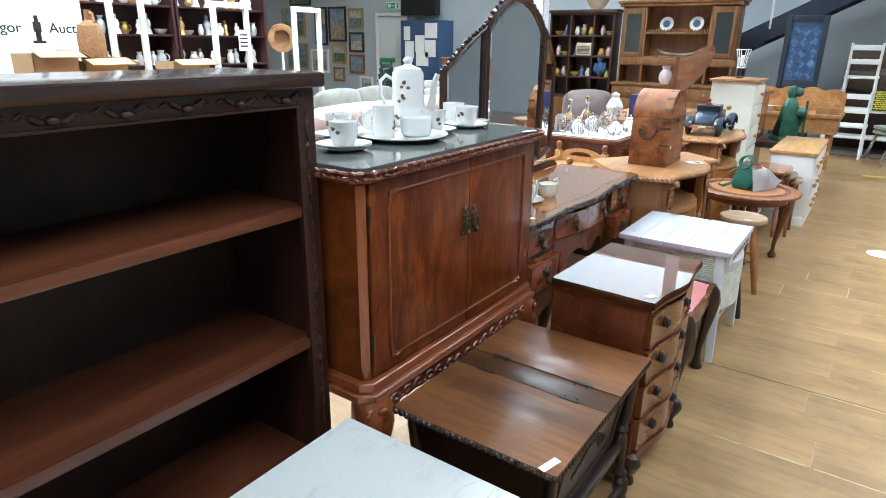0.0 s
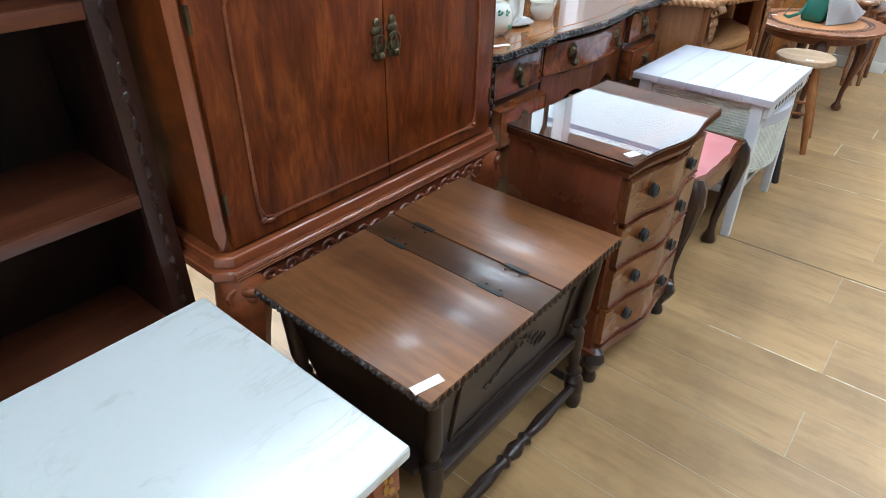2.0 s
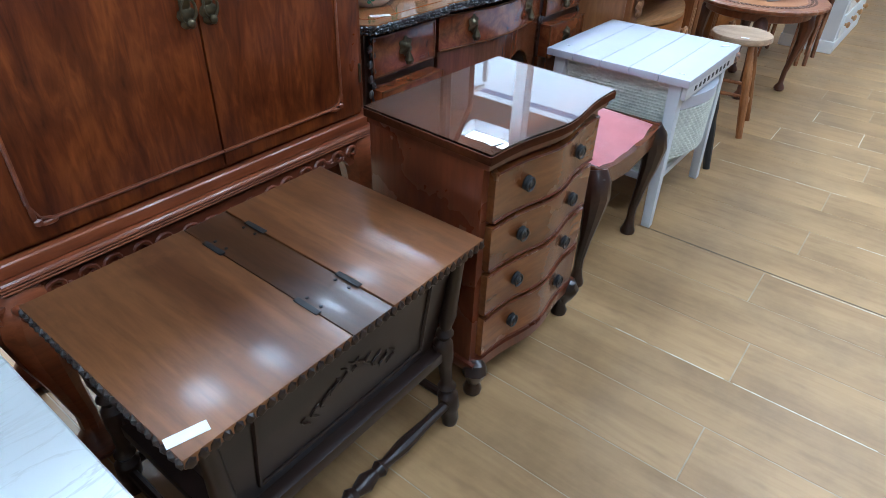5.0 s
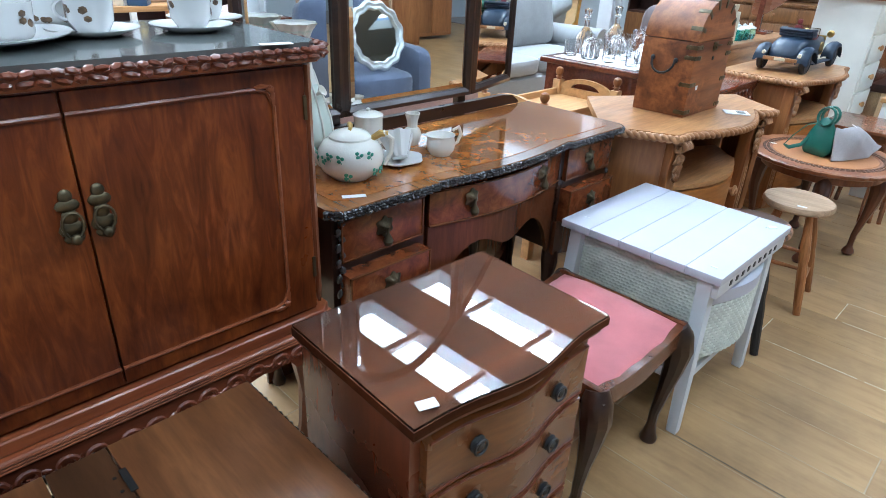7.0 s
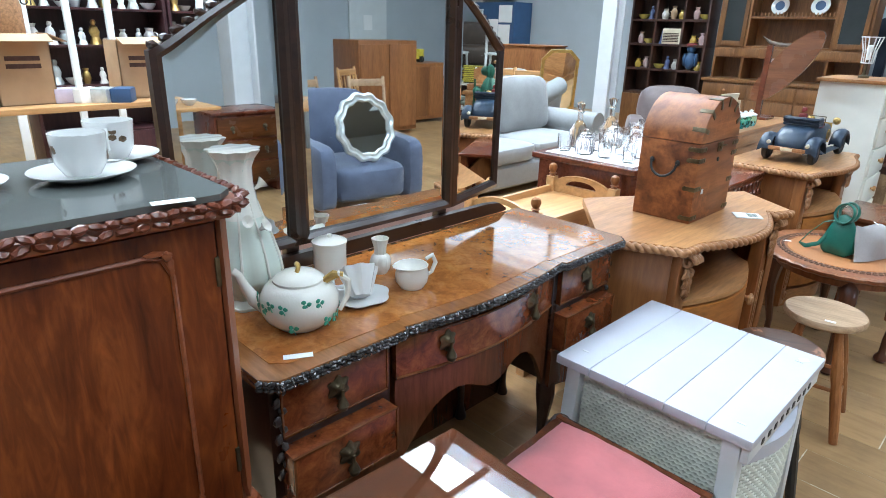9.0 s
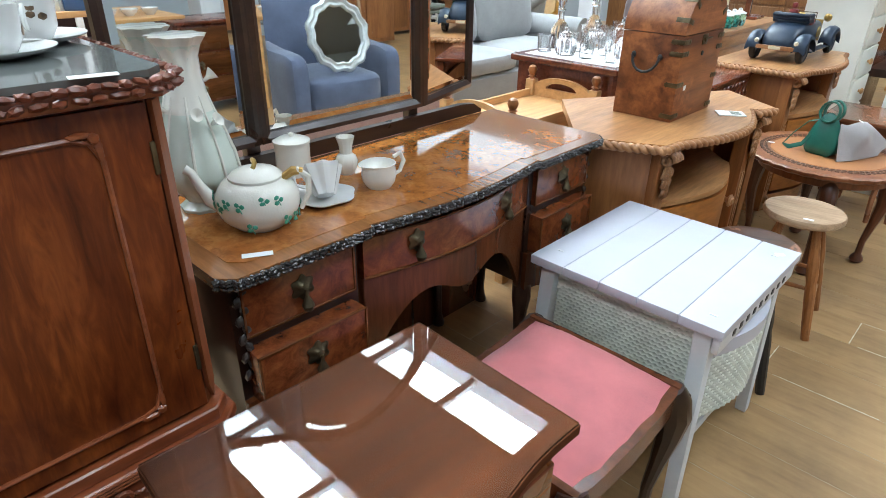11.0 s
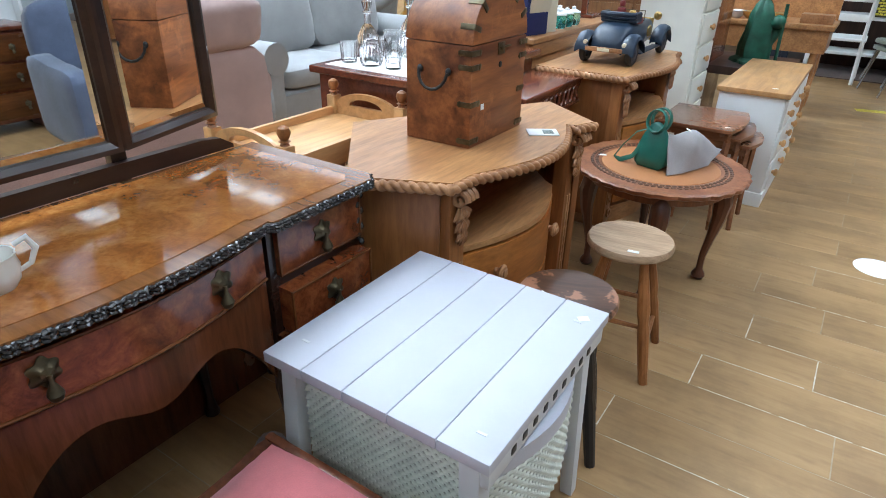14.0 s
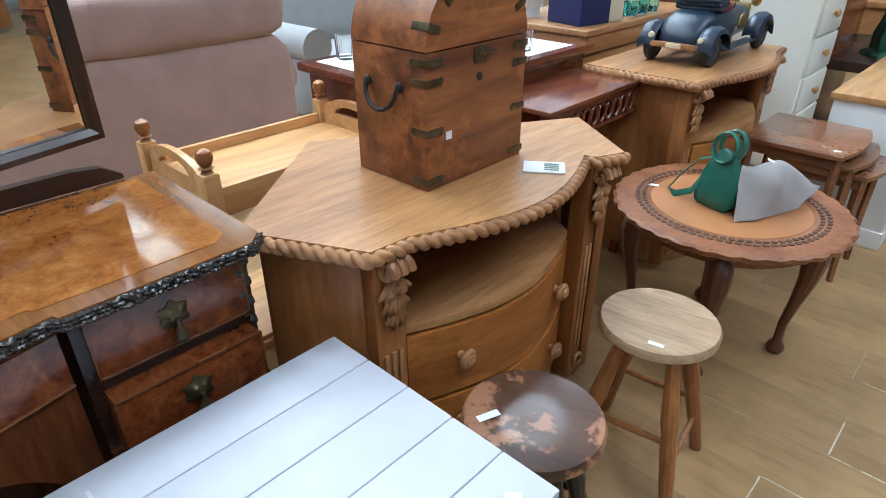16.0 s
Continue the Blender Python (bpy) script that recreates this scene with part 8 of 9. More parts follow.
def end_wall():
    d = thing("door_1", "closed pale grey door in the end wall", "door", -10.1, Y1)
    d["kind"] = "structure"
    part("leaf", box(-0.42, 0.42, -0.06, -0.02, 0.01, 2.04, 0.004), M_DOORP, d)
    part("frame", boxes([(-0.5, -0.43, -0.08, -0.0, 0, 2.12), (0.43, 0.5, -0.08, -0.0, 0, 2.12), (-0.43, 0.43, -0.08, -0.0, 2.05, 2.12)], 0.004), M_WHITE, d)
    part("push_bar", box(-0.36, 0.1, -0.1, -0.06, 0.98, 1.08, 0.006), M_EXIT, d, "green door notice bar")
    part("door_handle", tube([(0.3, -0.06, 1.05), (0.3, -0.12, 1.05), (0.18, -0.12, 1.05)], 0.012, 8), M_STEEL, d)
    e = thing("exit_sign", "green and white emergency exit sign above the door", "sign", -10.05, Y1, 2.2)
    part("box", box(-0.2, 0.2, -0.08, -0.0, 0, 0.16, 0.006), M_WHITE, e)
    part("green_face", box(-0.18, 0.18, -0.085, -0.078, 0.015, 0.145, 0.002), M_EXIT, e)
    part("pictogram", boxes([(-0.13, -0.05, -0.088, -0.084, 0.04, 0.12), (-0.02, 0.05, -0.088, -0.084, 0.07, 0.09), (0.08, 0.14, -0.088, -0.084, 0.03, 0.125)], 0.001), M_WHITE, e)
    b = thing("notice_cabinet", "blue metal cabinet covered with pinned papers", "cabinet", -8.86, Y1 - 0.32)
    part("body", box(-0.55, 0.55, -0.25, 0.3, 0, 1.93, 0.006), M_BLUEB, b)
    rnd = random.Random(6)
    for x, z, w, h in ((-0.45, 1.5, 0.18, 0.3), (-0.42, 1.1, 0.26, 0.38), (-0.12, 1.25, 0.26, 0.36), (0.15, 1.55, 0.34, 0.32), (0.15, 1.15, 0.3, 0.36), (-0.1, 0.95, 0.35, 0.3)):
        part("paper_sheet", box(x, x + w, -0.254, -0.25, z, z + h, 0), M_LABEL, b)
    v = thing("wall_heater", "black slatted wall heater above the cabinet", "heater", -9.2, Y1, 2.05)
    part("case", box(-0.5, 0.5, -0.2, 0, 0, 0.4, 0.01), M_IRON, v)
    for i in range(5):
        part("slat", box(-0.48, 0.48, -0.22, -0.2, 0.04 + i * 0.07, 0.08 + i * 0.07, 0.004), M_IRON, v)
    spots = [(-13.6, 1.55, 0.9, 0.75), (-12.55, 1.35, 0.45, 0.95), (-11.95, 1.45, 0.62, 0.85), (-11.3, 1.75, 0.5, 0.5), (-11.3, 1.2, 0.5, 0.48), (-11.92, 0.9, 0.5, 0.48), (-11.3, 0.68, 0.52, 0.46), (-12.65, 0.65, 0.65, 0.6), (-13.5, 0.7, 0.8, 0.7), (-11.95, 0.45, 0.4, 0.36), (-13.3, 2.35, 0.8, 0.45), (-11.0, 0.25, 0.45, 0.36)]
    for i, (x, z, w, h) in enumerate(spots):
        p = thing("picture", "framed landscape painting hanging on the end wall", "picture", x, Y1, z, 0, "pictures on the end wall")
        f = 0.05
        part("frame", boxes([(-w / 2, w / 2, -0.04, -0.001, 0, f), (-w / 2, w / 2, -0.04, -0.001, h - f, h), (-w / 2, -w / 2 + f, -0.04, -0.001, f, h - f), (w / 2 - f, w / 2, -0.04, -0.001, f, h - f)], 0.008), M_FRAMES[(0, 1, 1, 0, 1, 0, 2, 3, 0, 2, 1, 3)[i]], p)
        part("canvas", box(-w / 2 + f, w / 2 - f, -0.02, -0.002, f, h - f, 0), M_CANVAS[i % 5], p)
        part("painted_sky", box(-w / 2 + f, w / 2 - f, -0.0225, -0.0202, h * 0.55, h - f, 0), M_CANVAS[(1, 4, 1, 4)[i % 4]], p)
    c = thing("round_clock", "large round wicker wall hanging", "wall hanging", -7.6, 6.55, 1.5)
    part("ring", lathe([(0.12, -0.02), (0.2, -0.02), (0.21, 0.0), (0.2, 0.02), (0.12, 0.02), (0.12, -0.02)], 28, m=pose(0, 0, 0, 0, 90, -30)), M_WICK, c)
    part("stand", tube([(0, 0, -1.5), (0, 0, -0.2)], 0.02, 8), M_WHITE, c)


def display_side():
    cols = ["figure", "figure", "bowl", "vase", "figure", "jug"]
    for n, (y0, y1) in enumerate(((2.95, 4.15), (4.2, 5.4))):
        c = thing("display_cabinet", "burgundy display cabinet with glass shelves of china figures", "display cabinet", -6.75, (y0 + y1) / 2)
        w = (y1 - y0) / 2
        part("back_panel", box(-0.2, -0.18, -w, w, 0, 2.25, 0), M_DARKCAB, c)
        for s in (-1, 1):
            part("side_panel", box(-0.2, 0.2, s * w - 0.015, s * w + 0.015, 0, 2.25, 0.003), M_DARKCAB, c)
        for z in (0.42, 0.85, 1.2, 1.52, 1.82):
            part("shelf", box(-0.18, 0.18, -w + 0.015, w - 0.015, z - 0.02, z, 0.002), M_DARKCAB, c)
        part("lower_cupboard", box(-0.18, 0.2, -w + 0.015, w - 0.015, 0.0, 0.4, 0.004), M_DARKCAB, c)
        k = 0
        for z in (0.85, 1.2, 1.52, 1.82):
            for i in range(9):
                y = (y0 + y1) / 2 - w + 0.1 + i * (2 * w - 0.2) / 8
                kind = cols[(k * 7 + n) % 6]
                ornament("china_" + kind, "white and coloured china %s on a display shelf" % kind, kind, -6.67 - 0.06 * (k % 2), y, z, 0.75 + 0.12 * ((k * 3) % 4), (M_PORC, M_PORC, M_CREAMW, M_SILVER, M_GOLD)[(k * 3) % 5], "china on the display shelves")
                k += 1
    for y, w, h in ((3.31, 0.155, 2.2), (4.47, 0.21, 1.86), (5.58, 0.2, 1.86)):
        f = thing("doorway_surround", "empty white painted wooden door frame", "frame", -6.0, y)
        for s in (-1, 1):
            part("stile", box(-0.025, 0.025, s * w - 0.025, s * w + 0.025, 0, h, 0.004), M_WHITE, f)
        part("top_rail", box(-0.025, 0.025, -w + 0.025, w - 0.025, h - 0.06, h, 0.004), M_WHITE, f)
        part("bottom_rail", box(-0.025, 0.025, -w + 0.025, w - 0.025, 0.02, 0.1, 0.004), M_WHITE, f)
    p = thing("notice_sheet", "white printed notice on the display frame", "notice", -5.965, 4.6, 1.36)
    part("sheet", box(0, 0.003, -0.07, 0.07, 0, 0.22, 0), M_LABEL, p)
    part("print_bars", boxes([(0.003, 0.0045, -0.05, 0.05, 0.04 + 0.04 * i, 0.055 + 0.04 * i) for i in range(4)], 0), M_IRON, p)
    s = thing("sign_board", "white board printed with dark lettering and a small emblem", "sign", -5.95, 2.05)
    part("board", box(-0.02, 0.02, -0.85, 0.82, 0.75, 1.95, 0.006), M_WHITE, s)
    part("leg", boxes([(-0.02, 0.02, y - 0.03, y + 0.03, 0, 0.75) for y in (-0.7, 0.65)]), M_WHITE, s)
    x = 0.021
    part("emblem", boxes([(x, x + 0.003, 0.39, 0.49, 1.43, 1.45), (x, x + 0.003, 0.42, 0.46, 1.45, 1.52), (x, x + 0.003, 0.41, 0.47, 1.52, 1.6), (x, x + 0.003, 0.425, 0.455, 1.6, 1.65)], 0.0), M_IRON, s, "dark figure-shaped emblem")
    for word, y0 in (("Auction", 0.53), ("gor", 0.16)):
        cu = bpy.data.curves.new("lettering", "FONT")
        cu.body, cu.size, cu.extrude = word, 0.115, 0.001
        cu.materials.append(M_IRON)
        tx = new("lettering", cu)
        tx.parent = s
        tx.matrix_local = pose(0.0225, y0, 1.515, 90, 0, 90)
    t = thing("pine_table", "plain pine trestle table stacked with boxes", "table", -5.3, 2.95)
    part("top", box(-0.35, 0.35, -0.75, 0.75, 0.82, 0.86, 0.005), M_TRAY, t)
    for sx in (-1, 1):
        for sy in (-1, 1):
            part("leg", box(sx * 0.3 - 0.03, sx * 0.3 + 0.03, sy * 0.68 - 0.03, sy * 0.68 + 0.03, 0, 0.82, 0.004), M_TRAY, t)
    for x, y, sx, sy, h in ((-5.3, 2.24, 0.18, 0.16, 0.5), (-5.35, 3.42, 0.15, 0.18, 0.42), (-5.3, 2.62, 0.16, 0.17, 0.44)):
        b = thing("cardboard_box", "open brown cardboard box with raised flaps", "box", x, y, 0.86)
        part("carton", boxes([(-sx, sx, -sy, -sy + 0.006, 0, h), (-sx, sx, sy - 0.006, sy, 0, h), (-sx, -sx + 0.006, -sy, sy, 0, h), (sx - 0.006, sx, -sy, sy, 0, h), (-sx, sx, -sy, sy, 0, 0.006)], 0), M_CARD, b)
        part("flap", box(sx, sx + 0.14, -sy, sy, h - 0.003, h + 0.003, 0, turn=(0, 18, 0)), M_CARD, b)
        part("flap", box(-sx, sx, sy, sy + 0.12, h - 0.003, h + 0.003, 0, turn=(-25, 0, 0)), M_CARD, b)
        part("printed_bars", boxes([(sx, sx + 0.001, -sy * 0.6, sy * 0.6, h * 0.55 + 0.05 * i, h * 0.55 + 0.03 + 0.05 * i) for i in range(2)], 0), M_DARKW, b)
    w = thing("wicker_bottle", "brown wicker-covered demijohn bottle", "bottle", -5.28, 2.6, 1.3)
    part("lid_board", box(-0.15, 0.15, -0.16, 0.16, -0.005, 0.0, 0), M_CARD, w)
    part("body", lathe([(0, 0), (0.09, 0), (0.1, 0.03), (0.1, 0.2), (0.08, 0.27), (0.03, 0.31), (0.025, 0.38), (0.03, 0.39), (0, 0.39)], 24), M_WICK, w)
    part("handle", tube([(0.03, 0, 0.37), (0.08, 0, 0.36), (0.09, 0, 0.29)], 0.01, 6), M_WICK, w)
    for i in range(4):
        solo("parcel", box(-0.07, 0.07, -0.09, 0.09, 0, 0.1, 0.01), (M_VIOLET, M_LABEL, M_SILVER, M_BLUEB)[i], "small wrapped parcel on the pine table", "parcel", -5.2 + 0.05 * i, 2.86 + 0.11 * i, 0.86, 20 * i)
    for i in range(5):
        chair("stacking_chair", "dark green stacking plastic chair", -6.2 + 0.02 * i, 7.6, 15, M_GREENPL, 0.09 * i, 0.44, 0.82, 1)
    t = thing("tallboy", "plain orange-brown teak tallboy", "tallboy", -6.0, 9.3)
    part("body", box(-0.4, 0.4, -0.25, 0.25, 0.05, 1.2, 0.006), M_TALL, t)
    part("door", box(0.4, 0.412, -0.23, -0.01, 0.1, 1.15, 0.003), M_TALL, t)
    part("door", box(0.4, 0.412, 0.01, 0.23, 0.1, 1.15, 0.003), M_TALL, t)
    part("top", box(-0.42, 0.42, -0.27, 0.27, 1.2, 1.22, 0.004), M_TALL, t)
    for i in range(3):
        chair("ladder_chair", "pale pine spindle-back chair", -4.9 + 0.35 * i, 7.35 + 0.1 * i, -40, M_TRAY, 0, 0.45, 1.0, 1, 0.42, 4)
    for x, y, lab in ((-5.75, 9.0, "mauve leather recliner armchair"), (-3.6, 9.0, "brown mauve leather recliner armchair")):
        a = thing("recliner", lab, "armchair", x, y, 0, -60)
        a.scale = (1.0, 1.0, 1.0 if x < -4 else 0.72)
        part("seat", cushion(-0.3, 0.4, -0.3, 0.3, 0.1, 0.48, 0.03, 6), M_MAUVE, a)
        part("back", cushion(-0.12, 0.12, -0.34, 0.34, 0, 0.68, 0.05, 8), M_MAUVE, a, at=pose(-0.32, 0, 0.4, 0, -14, 0))
        for s in (-1, 1):
            part("arm", cushion(-0.35, 0.42, s * 0.4 - 0.1, s * 0.4 + 0.1, 0.0, 0.6, 0.02, 6), M_MAUVE, a)
    st = thing("side_cupboard", "small dark wooden cupboard under a gilt mirror", "cupboard", -4.35, 7.55)
    part("body", box(-0.2, 0.2, -0.25, 0.25, 0, 0.52, 0.006), M_DARKW, st)
    m = thing("gilt_mirror", "octagonal gilt-framed mirror leaning upright", "mirror", -4.3, 7.55, 0.52, 0)
    octo = lambda w, h, c: [(-w, c), (-w + c, 0), (w - c, 0), (w, c), (w, h - c), (w - c, h), (-w + c, h), (-w, h - c)]
    M = pose(0, 0, 0, 8, 0, 50)
    bm = bmesh.new()
    rings = [[bm.verts.new(M @ Vector((u, d, v + dz))) for u, v in octo(w, h, c)] for w, h, c, dz, d in ((0.21, 0.72, 0.1, 0, 0.015), (0.21, 0.72, 0.1, 0, -0.015), (0.18, 0.66, 0.088, 0.03, -0.02), (0.18, 0.66, 0.088, 0.03, 0.0))]
    for a, c in zip(rings, rings[1:]):
        for i in range(8):
            bm.faces.new((a[i], a[(i + 1) % 8], c[(i + 1) % 8], c[i]))
    part("frame", bm, M_GOLD, m, "gilt beaded frame")
    part("mirror_glass", plate([(u, v + 0.03) for u, v in octo(0.18, 0.66, 0.088)], 0.0, 0.004, M), M_MIRROR, m, "", False)


M_TALL = wood("orange teak", (0.24, 0.085, 0.028), (0.38, 0.155, 0.055), "Z", 0.35, 0.1)


# ---- across the aisle, seen in the mirrors ----
def armchair():
    a = thing("armchair", "blue-grey fabric armchair with an ornate mirror on its seat", "armchair", 1.08, 4.52, 0, 188)
    part("seat", cushion(-0.3, 0.36, -0.3, 0.3, 0.16, 0.43, 0.02, 7), M_BLUEFAB, a)
    part("back", cushion(-0.09, 0.09, -0.36, 0.36, 0, 0.62, 0.03, 8), M_BLUEFAB, a, at=pose(-0.34, 0, 0.3, 0, -12, 0))
    for s in (-1, 1):
        bm = cushion(-0.36, 0.36, s * 0.38 - 0.075, s * 0.38 + 0.075, 0.12, 0.6, 0.01, 7)
        for v in bm.verts:
            if v.co.z > 0.4:
                v.co.z += 0.1 * max(0, -v.co.x)
        part("arm", bm, M_BLUEFAB, a)
        for x in (-0.3, 0.3):
            part("leg", lathe([(0.014, 0), (0.022, 0.15)], 10, x, s * 0.33), M_STOOL_LEG, a)
    m = thing("oval_mirror", "silver scalloped oval mirror propped on the armchair", "mirror", 0.87, 4.5, 0.44, 6)
    M = pose(0, 0, 0, 0, 0, -90) @ pose(0, 0, 0.262, -14, 12, 0)
    n = 72
    def ring(k, d, lobe):
        return [(0.245 * k * math.cos(2 * math.pi * i / n) * (1 + lobe * math.cos(12 * math.pi * 2 * i / n)), d, 0.26 * k * math.sin(2 * math.pi * i / n) * (1 + lobe * math.cos(12 * math.pi * 2 * i / n))) for i in range(n)]
    bm = bmesh.new()
    rings = [[bm.verts.new(M @ Vector(p)) for p in ring(k, d, lb)] for k, d, lb in ((1.0, 0.015, 0.035), (1.0, -0.01, 0.035), (0.93, -0.025, 0.035), (0.85, -0.012, 0.03), (0.78, -0.022, 0.03), (0.74, 0.0, 0.03))]
    for a2, c in zip(rings, rings[1:]):
        for i in range(n):
            bm.faces.new((a2[i], a2[(i + 1) % n], c[(i + 1) % n], c[i]))
    part("frame", bm, M_SILVER, m, "silver scalloped frame")
    bm = bmesh.new()
    bm.faces.new([bm.verts.new(M @ Vector(p)) for p in ring(0.76, 0.003, 0.03)])
    part("mirror_glass", bm, M_MIRROR, m, "", False)


def across():
    armchair()
    c = thing("low_chest", "mahogany chest of three bowed drawers with brass handles", "chest of drawers", 2.25, 4.15, 0, 180)
    part("body", box(-0.2, 0.2, -0.3, 0.3, 0.08, 0.7, 0.005), M_CHEST, c)
    part("top", box(-0.22, 0.23, -0.33, 0.33, 0.7, 0.725, 0.006), M_CHEST, c)
    for i in range(3):
        dr = part("drawer", box(0.2, 0.215, -0.28, 0.28, 0.11 + i * 0.195, 0.285 + i * 0.195, 0.004), M_CHEST_F, c)
        for y in (-0.15, 0.15):
            drop_handle(dr, 0.215, y, 0.2 + i * 0.195, 1.0)
    for s in (-1, 1):
        part("foot", box(-0.2, 0.2, s * 0.27 - 0.04, s * 0.27 + 0.04, 0, 0.08, 0.01), M_CHEST, c)
    chair("pine_chair", "bare pine rail-back kitchen chair", 1.95, 5.45, 200, M_STOOL, 0, 0.45, 0.95, 1)
    chair("pine_chair", "bare pine rail-back kitchen chair", 2.1, 4.95, 170, M_STOOL, 0, 0.45, 0.95, 1)
    chair("pine_chair", "bare pine spindle-back kitchen chair", 3.2, 6.3, 160, M_TRAY, 0, 0.45, 0.95, 1, 0.42, 5)
    chair("pine_chair", "bare pine spindle-back kitchen chair", 2.6, 3.0, 190, M_TRAY, 0, 0.45, 0.95, 1, 0.42, 5)
    for x, y, w, h in ((4.0, 7.1, 0.5, 1.25), (4.6, 8.4, 0.45, 0.9)):
        t = thing("wardrobe", "plain orange-brown teak wardrobe", "wardrobe", x, y, 0, 180)
        part("body", box(-0.28, 0.28, -w, w, 0.05, h, 0.006), M_TALL, t)
        for s in (-1, 1):
            part("door", box(0.28, 0.295, min(0.01 * s, (w - 0.02) * s), max(0.01 * s, (w - 0.02) * s), 0.1, h - 0.05, 0.004), M_TALL, t)
    p = thing("pine_dining_table", "pine dining table with cups on it", "table", 2.7, 3.6)
    part("top", box(-0.45, 0.45, -0.42, 0.42, 0.72, 0.75, 0.006), M_TRAY, p)
    for sx in (-1, 1):
        for sy in (-1, 1):
            part("leg", box(sx * 0.4 - 0.03, sx * 0.4 + 0.03, sy * 0.37 - 0.03, sy * 0.37 + 0.03, 0, 0.72, 0.004), M_TRAY, p)
    for i in range(4):
        ornament("white_bowl", "white china bowl on the pine dining table", "bowl", 2.45, 3.35 + 0.16 * i, 0.75, 0.9, M_PORC, "bowls on the dining table")
    b = thing("garden_bench", "slatted grey wooden garden bench", "bench", 4.6, 3.3, 0, 180)
    part("seat", boxes([(-0.25 + 0.11 * i, -0.16 + 0.11 * i, -0.6, 0.6, 0.42, 0.445) for i in range(5)], 0.003), M_GREYWOOD, b)
    for i in range(9):
        part("back_slat", box(-0.3, -0.275, -0.56 + i * 0.135, -0.5 + i * 0.135, 0.45, 0.92, 0.003), M_GREYWOOD, b)
    part("back_rail", box(-0.31, -0.265, -0.62, 0.62, 0.9, 0.98, 0.005), M_GREYWOOD, b)
    for sx in (-0.28, 0.26):
        for sy in (-0.58, 0.58):
            part("leg", box(sx - 0.03, sx + 0.03, sy - 0.03, sy + 0.03, 0, 0.6 if sx > 0 else 0.98, 0.004), M_GREYWOOD, b)
    t = thing("toy_truck", "yellow toy truck on a teak wardrobe", "toy", 4.6, 8.3, 0.9, 90)
    part("body", boxes([(-0.2, 0.1, -0.07, 0.07, 0.05, 0.15), (0.11, 0.2, -0.06, 0.06, 0.05, 0.2)], 0.01), M_YELLOW, t)
    for x in (-0.13, 0.14):
        part("wheel", lathe([(0, -0.08), (0.05, -0.08), (0.05, 0.08), (0, 0.08)], 14, m=pose(x, 0, 0.05, 90, 0, 0)), M_IRON, t)
    d = thing("door_2", "closed pale door in the side wall", "door", X1, 8.9)
    d["kind"] = "structure"
    part("leaf", box(-0.05, -0.01, -0.42, 0.42, 0.01, 2.04, 0.004), M_DOORP, d)
    part("notice", box(-0.055, -0.05, -0.12, 0.08, 1.35, 1.6, 0), M_LABEL, d)


M_GREYWOOD = wood("weathered grey wood", (0.16, 0.16, 0.16), (0.3, 0.3, 0.3), "Z", 0.7)
far_bookcase()
dresser()
stairs()
aisle_end()
end_wall()
display_side()
across()


# ---- floor planks ----
floor = solo("floor", box(X0, X1, Y0, Y1, -0.1, -0.0009, 0), M_JOINT, "light oak laminate plank floor with pale joints", "floor", kind="structure", smooth=False)
PW, PL = 0.1985, 1.38
plank_mesh = mesh_of("plank", box(-PL / 2 + 0.0016, PL / 2 - 0.0016, -PW / 2 + 0.0014, PW / 2 - 0.0014, -0.006, 0.0, 0.0008, 1), M_PLANK, False)
rest = bmesh.new()
ENDS = {11: -0.49, 13: -0.305, 14: 0.05, 15: -0.195, 17: -0.23}
M_SEAM = paint("brown seam strip", (0.13, 0.09, 0.05), 0.6, 0.3, 30)
M_FILLER = paint("floor filler", (0.6, 0.55, 0.46), 0.7, 0.2, 30)
row = math.floor((Y0 - 1.541) / PW)
while 1.541 + row * PW < Y1:
    yc = 1.541 + (row + 0.5) * PW
    shift = 0.04 + (0.0 if row % 2 == 0 else 0.69) + 0.09 * math.sin(row * 1.7) * (row % 3 == 0)
    shift = ENDS.get(row, shift)
    k = math.floor((X0 - shift) / PL)
    while shift + k * PL < X1:
        xc = shift + (k + 0.5) * PL
        if 0.2 < yc < 9.5 and -2.2 < xc < 1.6:
            p = new("plank", plank_mesh)
            p.location = (xc, yc, 0)
            p.parent = floor
        else:
            a, c, e, f = xc - PL / 2 + 0.0012, xc + PL / 2 - 0.0012, yc - PW / 2 + 0.0011, yc + PW / 2 - 0.0011
            rest.faces.new([rest.verts.new(v) for v in ((a, e, 0), (c, e, 0), (c, f, 0), (a, f, 0))])
        k += 1
    row += 1
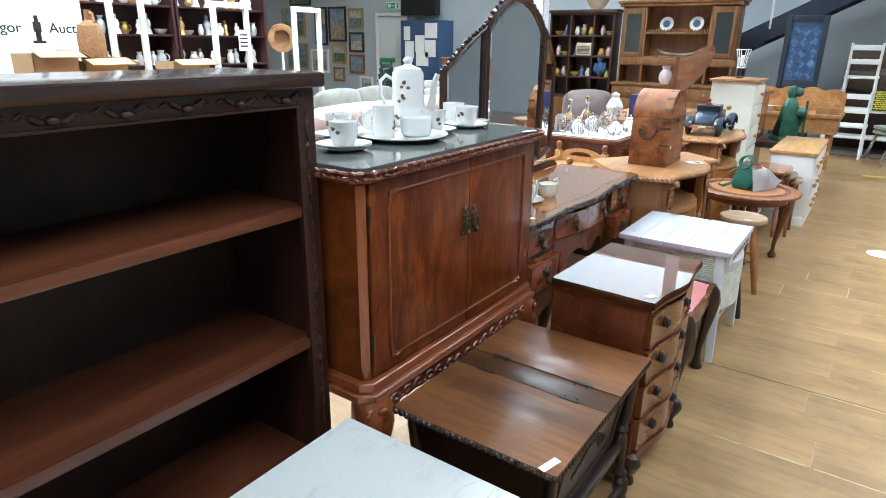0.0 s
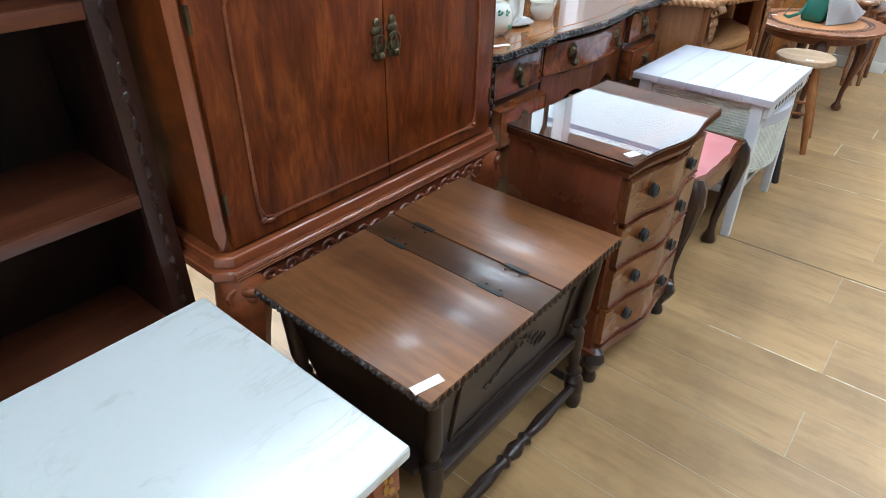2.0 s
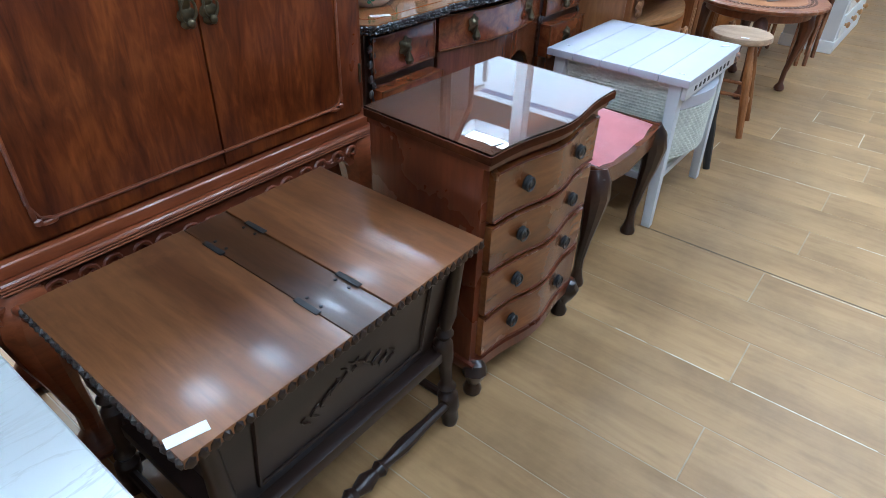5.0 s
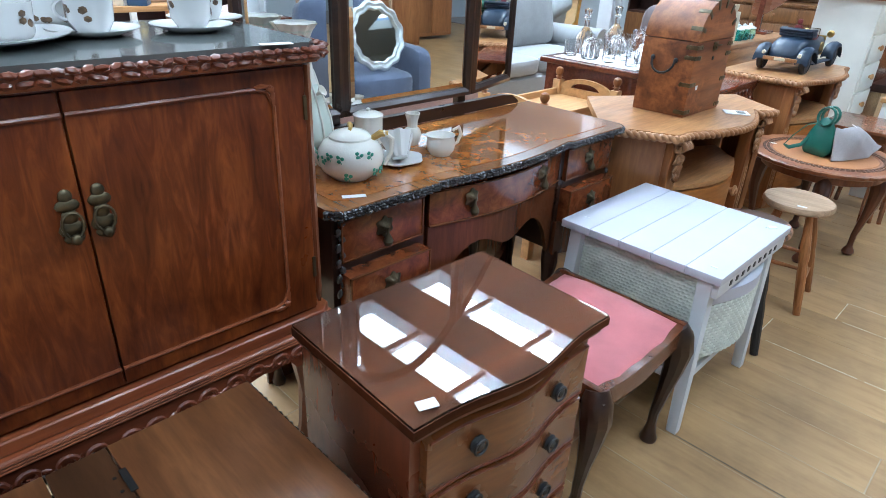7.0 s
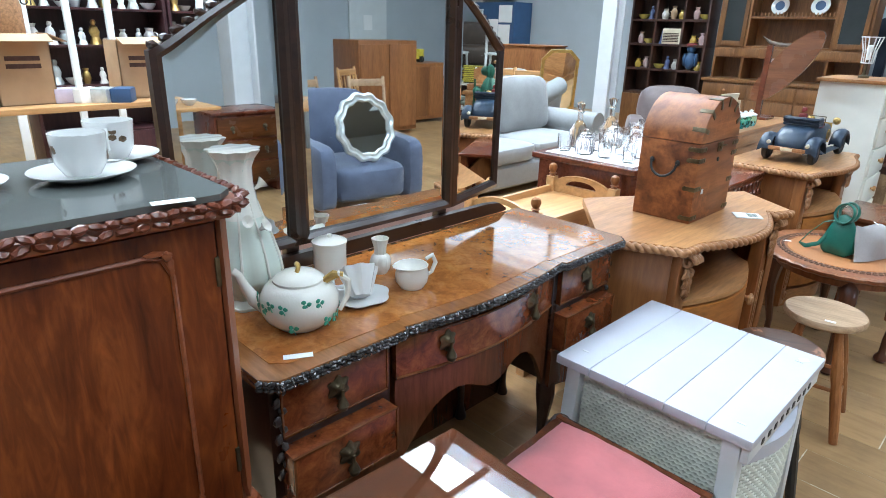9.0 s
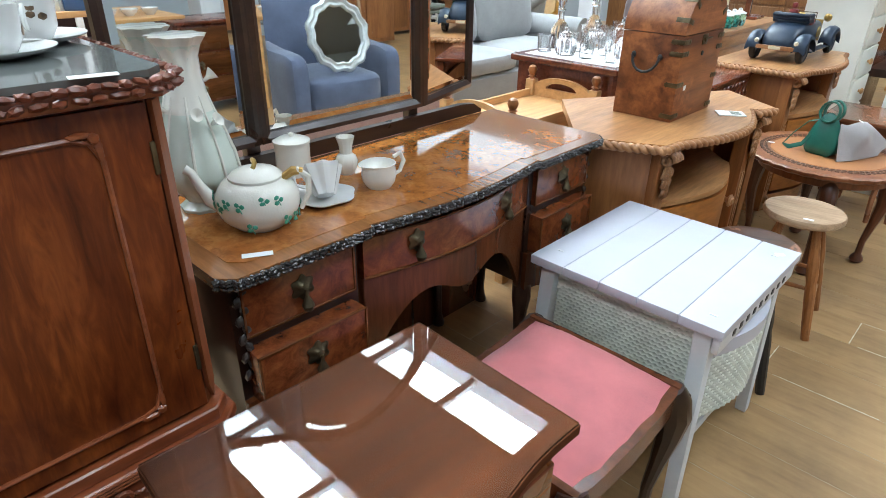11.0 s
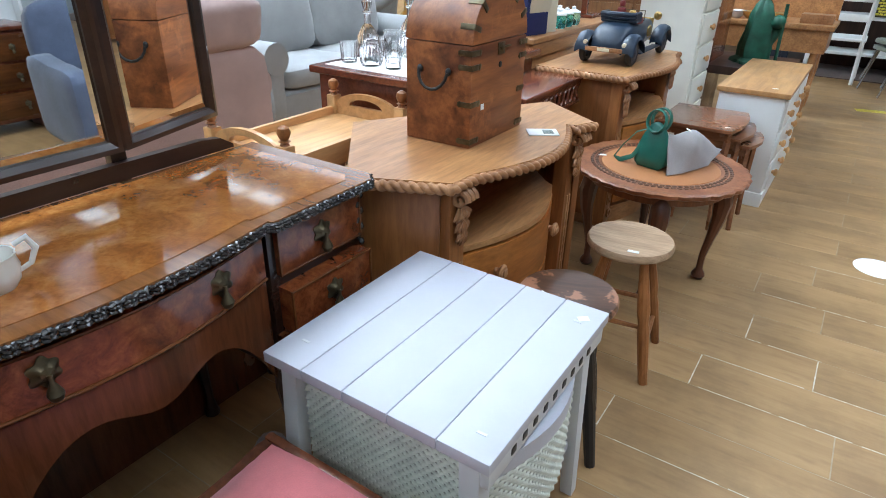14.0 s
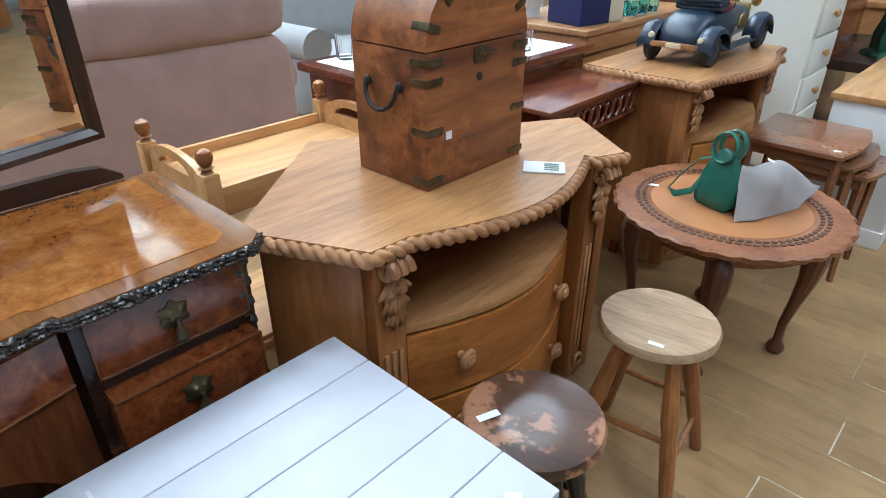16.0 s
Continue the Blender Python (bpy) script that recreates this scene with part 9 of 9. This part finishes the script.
far = part("far_planks", rest, M_PLANK, floor, "light oak laminate planks", False)
tagged(far, kind="stuff")

solo("floor_seam", box(-0.46, 2.5, 2.9375, 2.9425, 0.0, 0.0012, 0), M_SEAM, "dark seam strip across the plank floor", "floor seam", kind="structure", smooth=False)
solo("floor_sticker", lathe([(0, 0), (0.1, 0), (0.1, 0.0008), (0, 0.0008)], 32, 0, 0, 0.0004), M_LABEL, "round white sticker on the plank floor", "sticker", 0.21, 5.47, 0.0, smooth=False)
solo("floor_tape", box(-0.12, 0.12, -0.05, 0.05, 0.0004, 0.0014, 0), M_YELLOW, "yellow marking tape on the plank floor", "tape", 0.08, 8.93, 0.0, 15, smooth=False)
bm = bmesh.new()
rnd = random.Random(21)


def filler(x0, y0, x1, y1, wide=0.003):
    """Uneven pale filler squeezed out along a plank joint."""
    a, c = Vector((x0, y0, 0.0)), Vector((x1, y1, 0.0))
    k = max(2, int((c - a).length / 0.025))
    side = Vector((-(c - a).y, (c - a).x, 0)).normalized()
    for i in range(k):
        if rnd.random() < 0.12:
            continue
        w0, w1 = (wide * rnd.uniform(0.35, 1.0) for _ in range(2))
        p, q = a.lerp(c, i / k), a.lerp(c, (i + 1) / k)
        up = Vector((0, 0, 0.0005))
        bm.faces.new([bm.verts.new(v + up) for v in (p - side * w0 / 2, q - side * w1 / 2, q + side * w1 / 2, p + side * w0 / 2)])


edge = lambda r: 1.541 + r * PW
for x, r in ((-0.305, 13), (0.05, 14), (-0.195, 15), (-0.49, 11)):
    filler(x, edge(r) + 0.004, x, edge(r + 1) - 0.004, 0.0055)
for x0, x1, r in ((-0.3, 0.9, 13), (-0.3, 0.6, 14), (-0.19, 0.06, 15), (-0.45, 0.1, 11), (-0.2, 0.7, 17), (-0.05, 0.8, 19), (0.0, 0.6, 7), (0.2, 0.9, 9), (-0.3, 0.4, 4)):
    filler(x0, edge(r), x1, edge(r), 0.0042)
tagged(solo("floor_chips", bm, M_FILLER, "pale chipped filler along the plank joints", "floor marks"), kind="stuff")
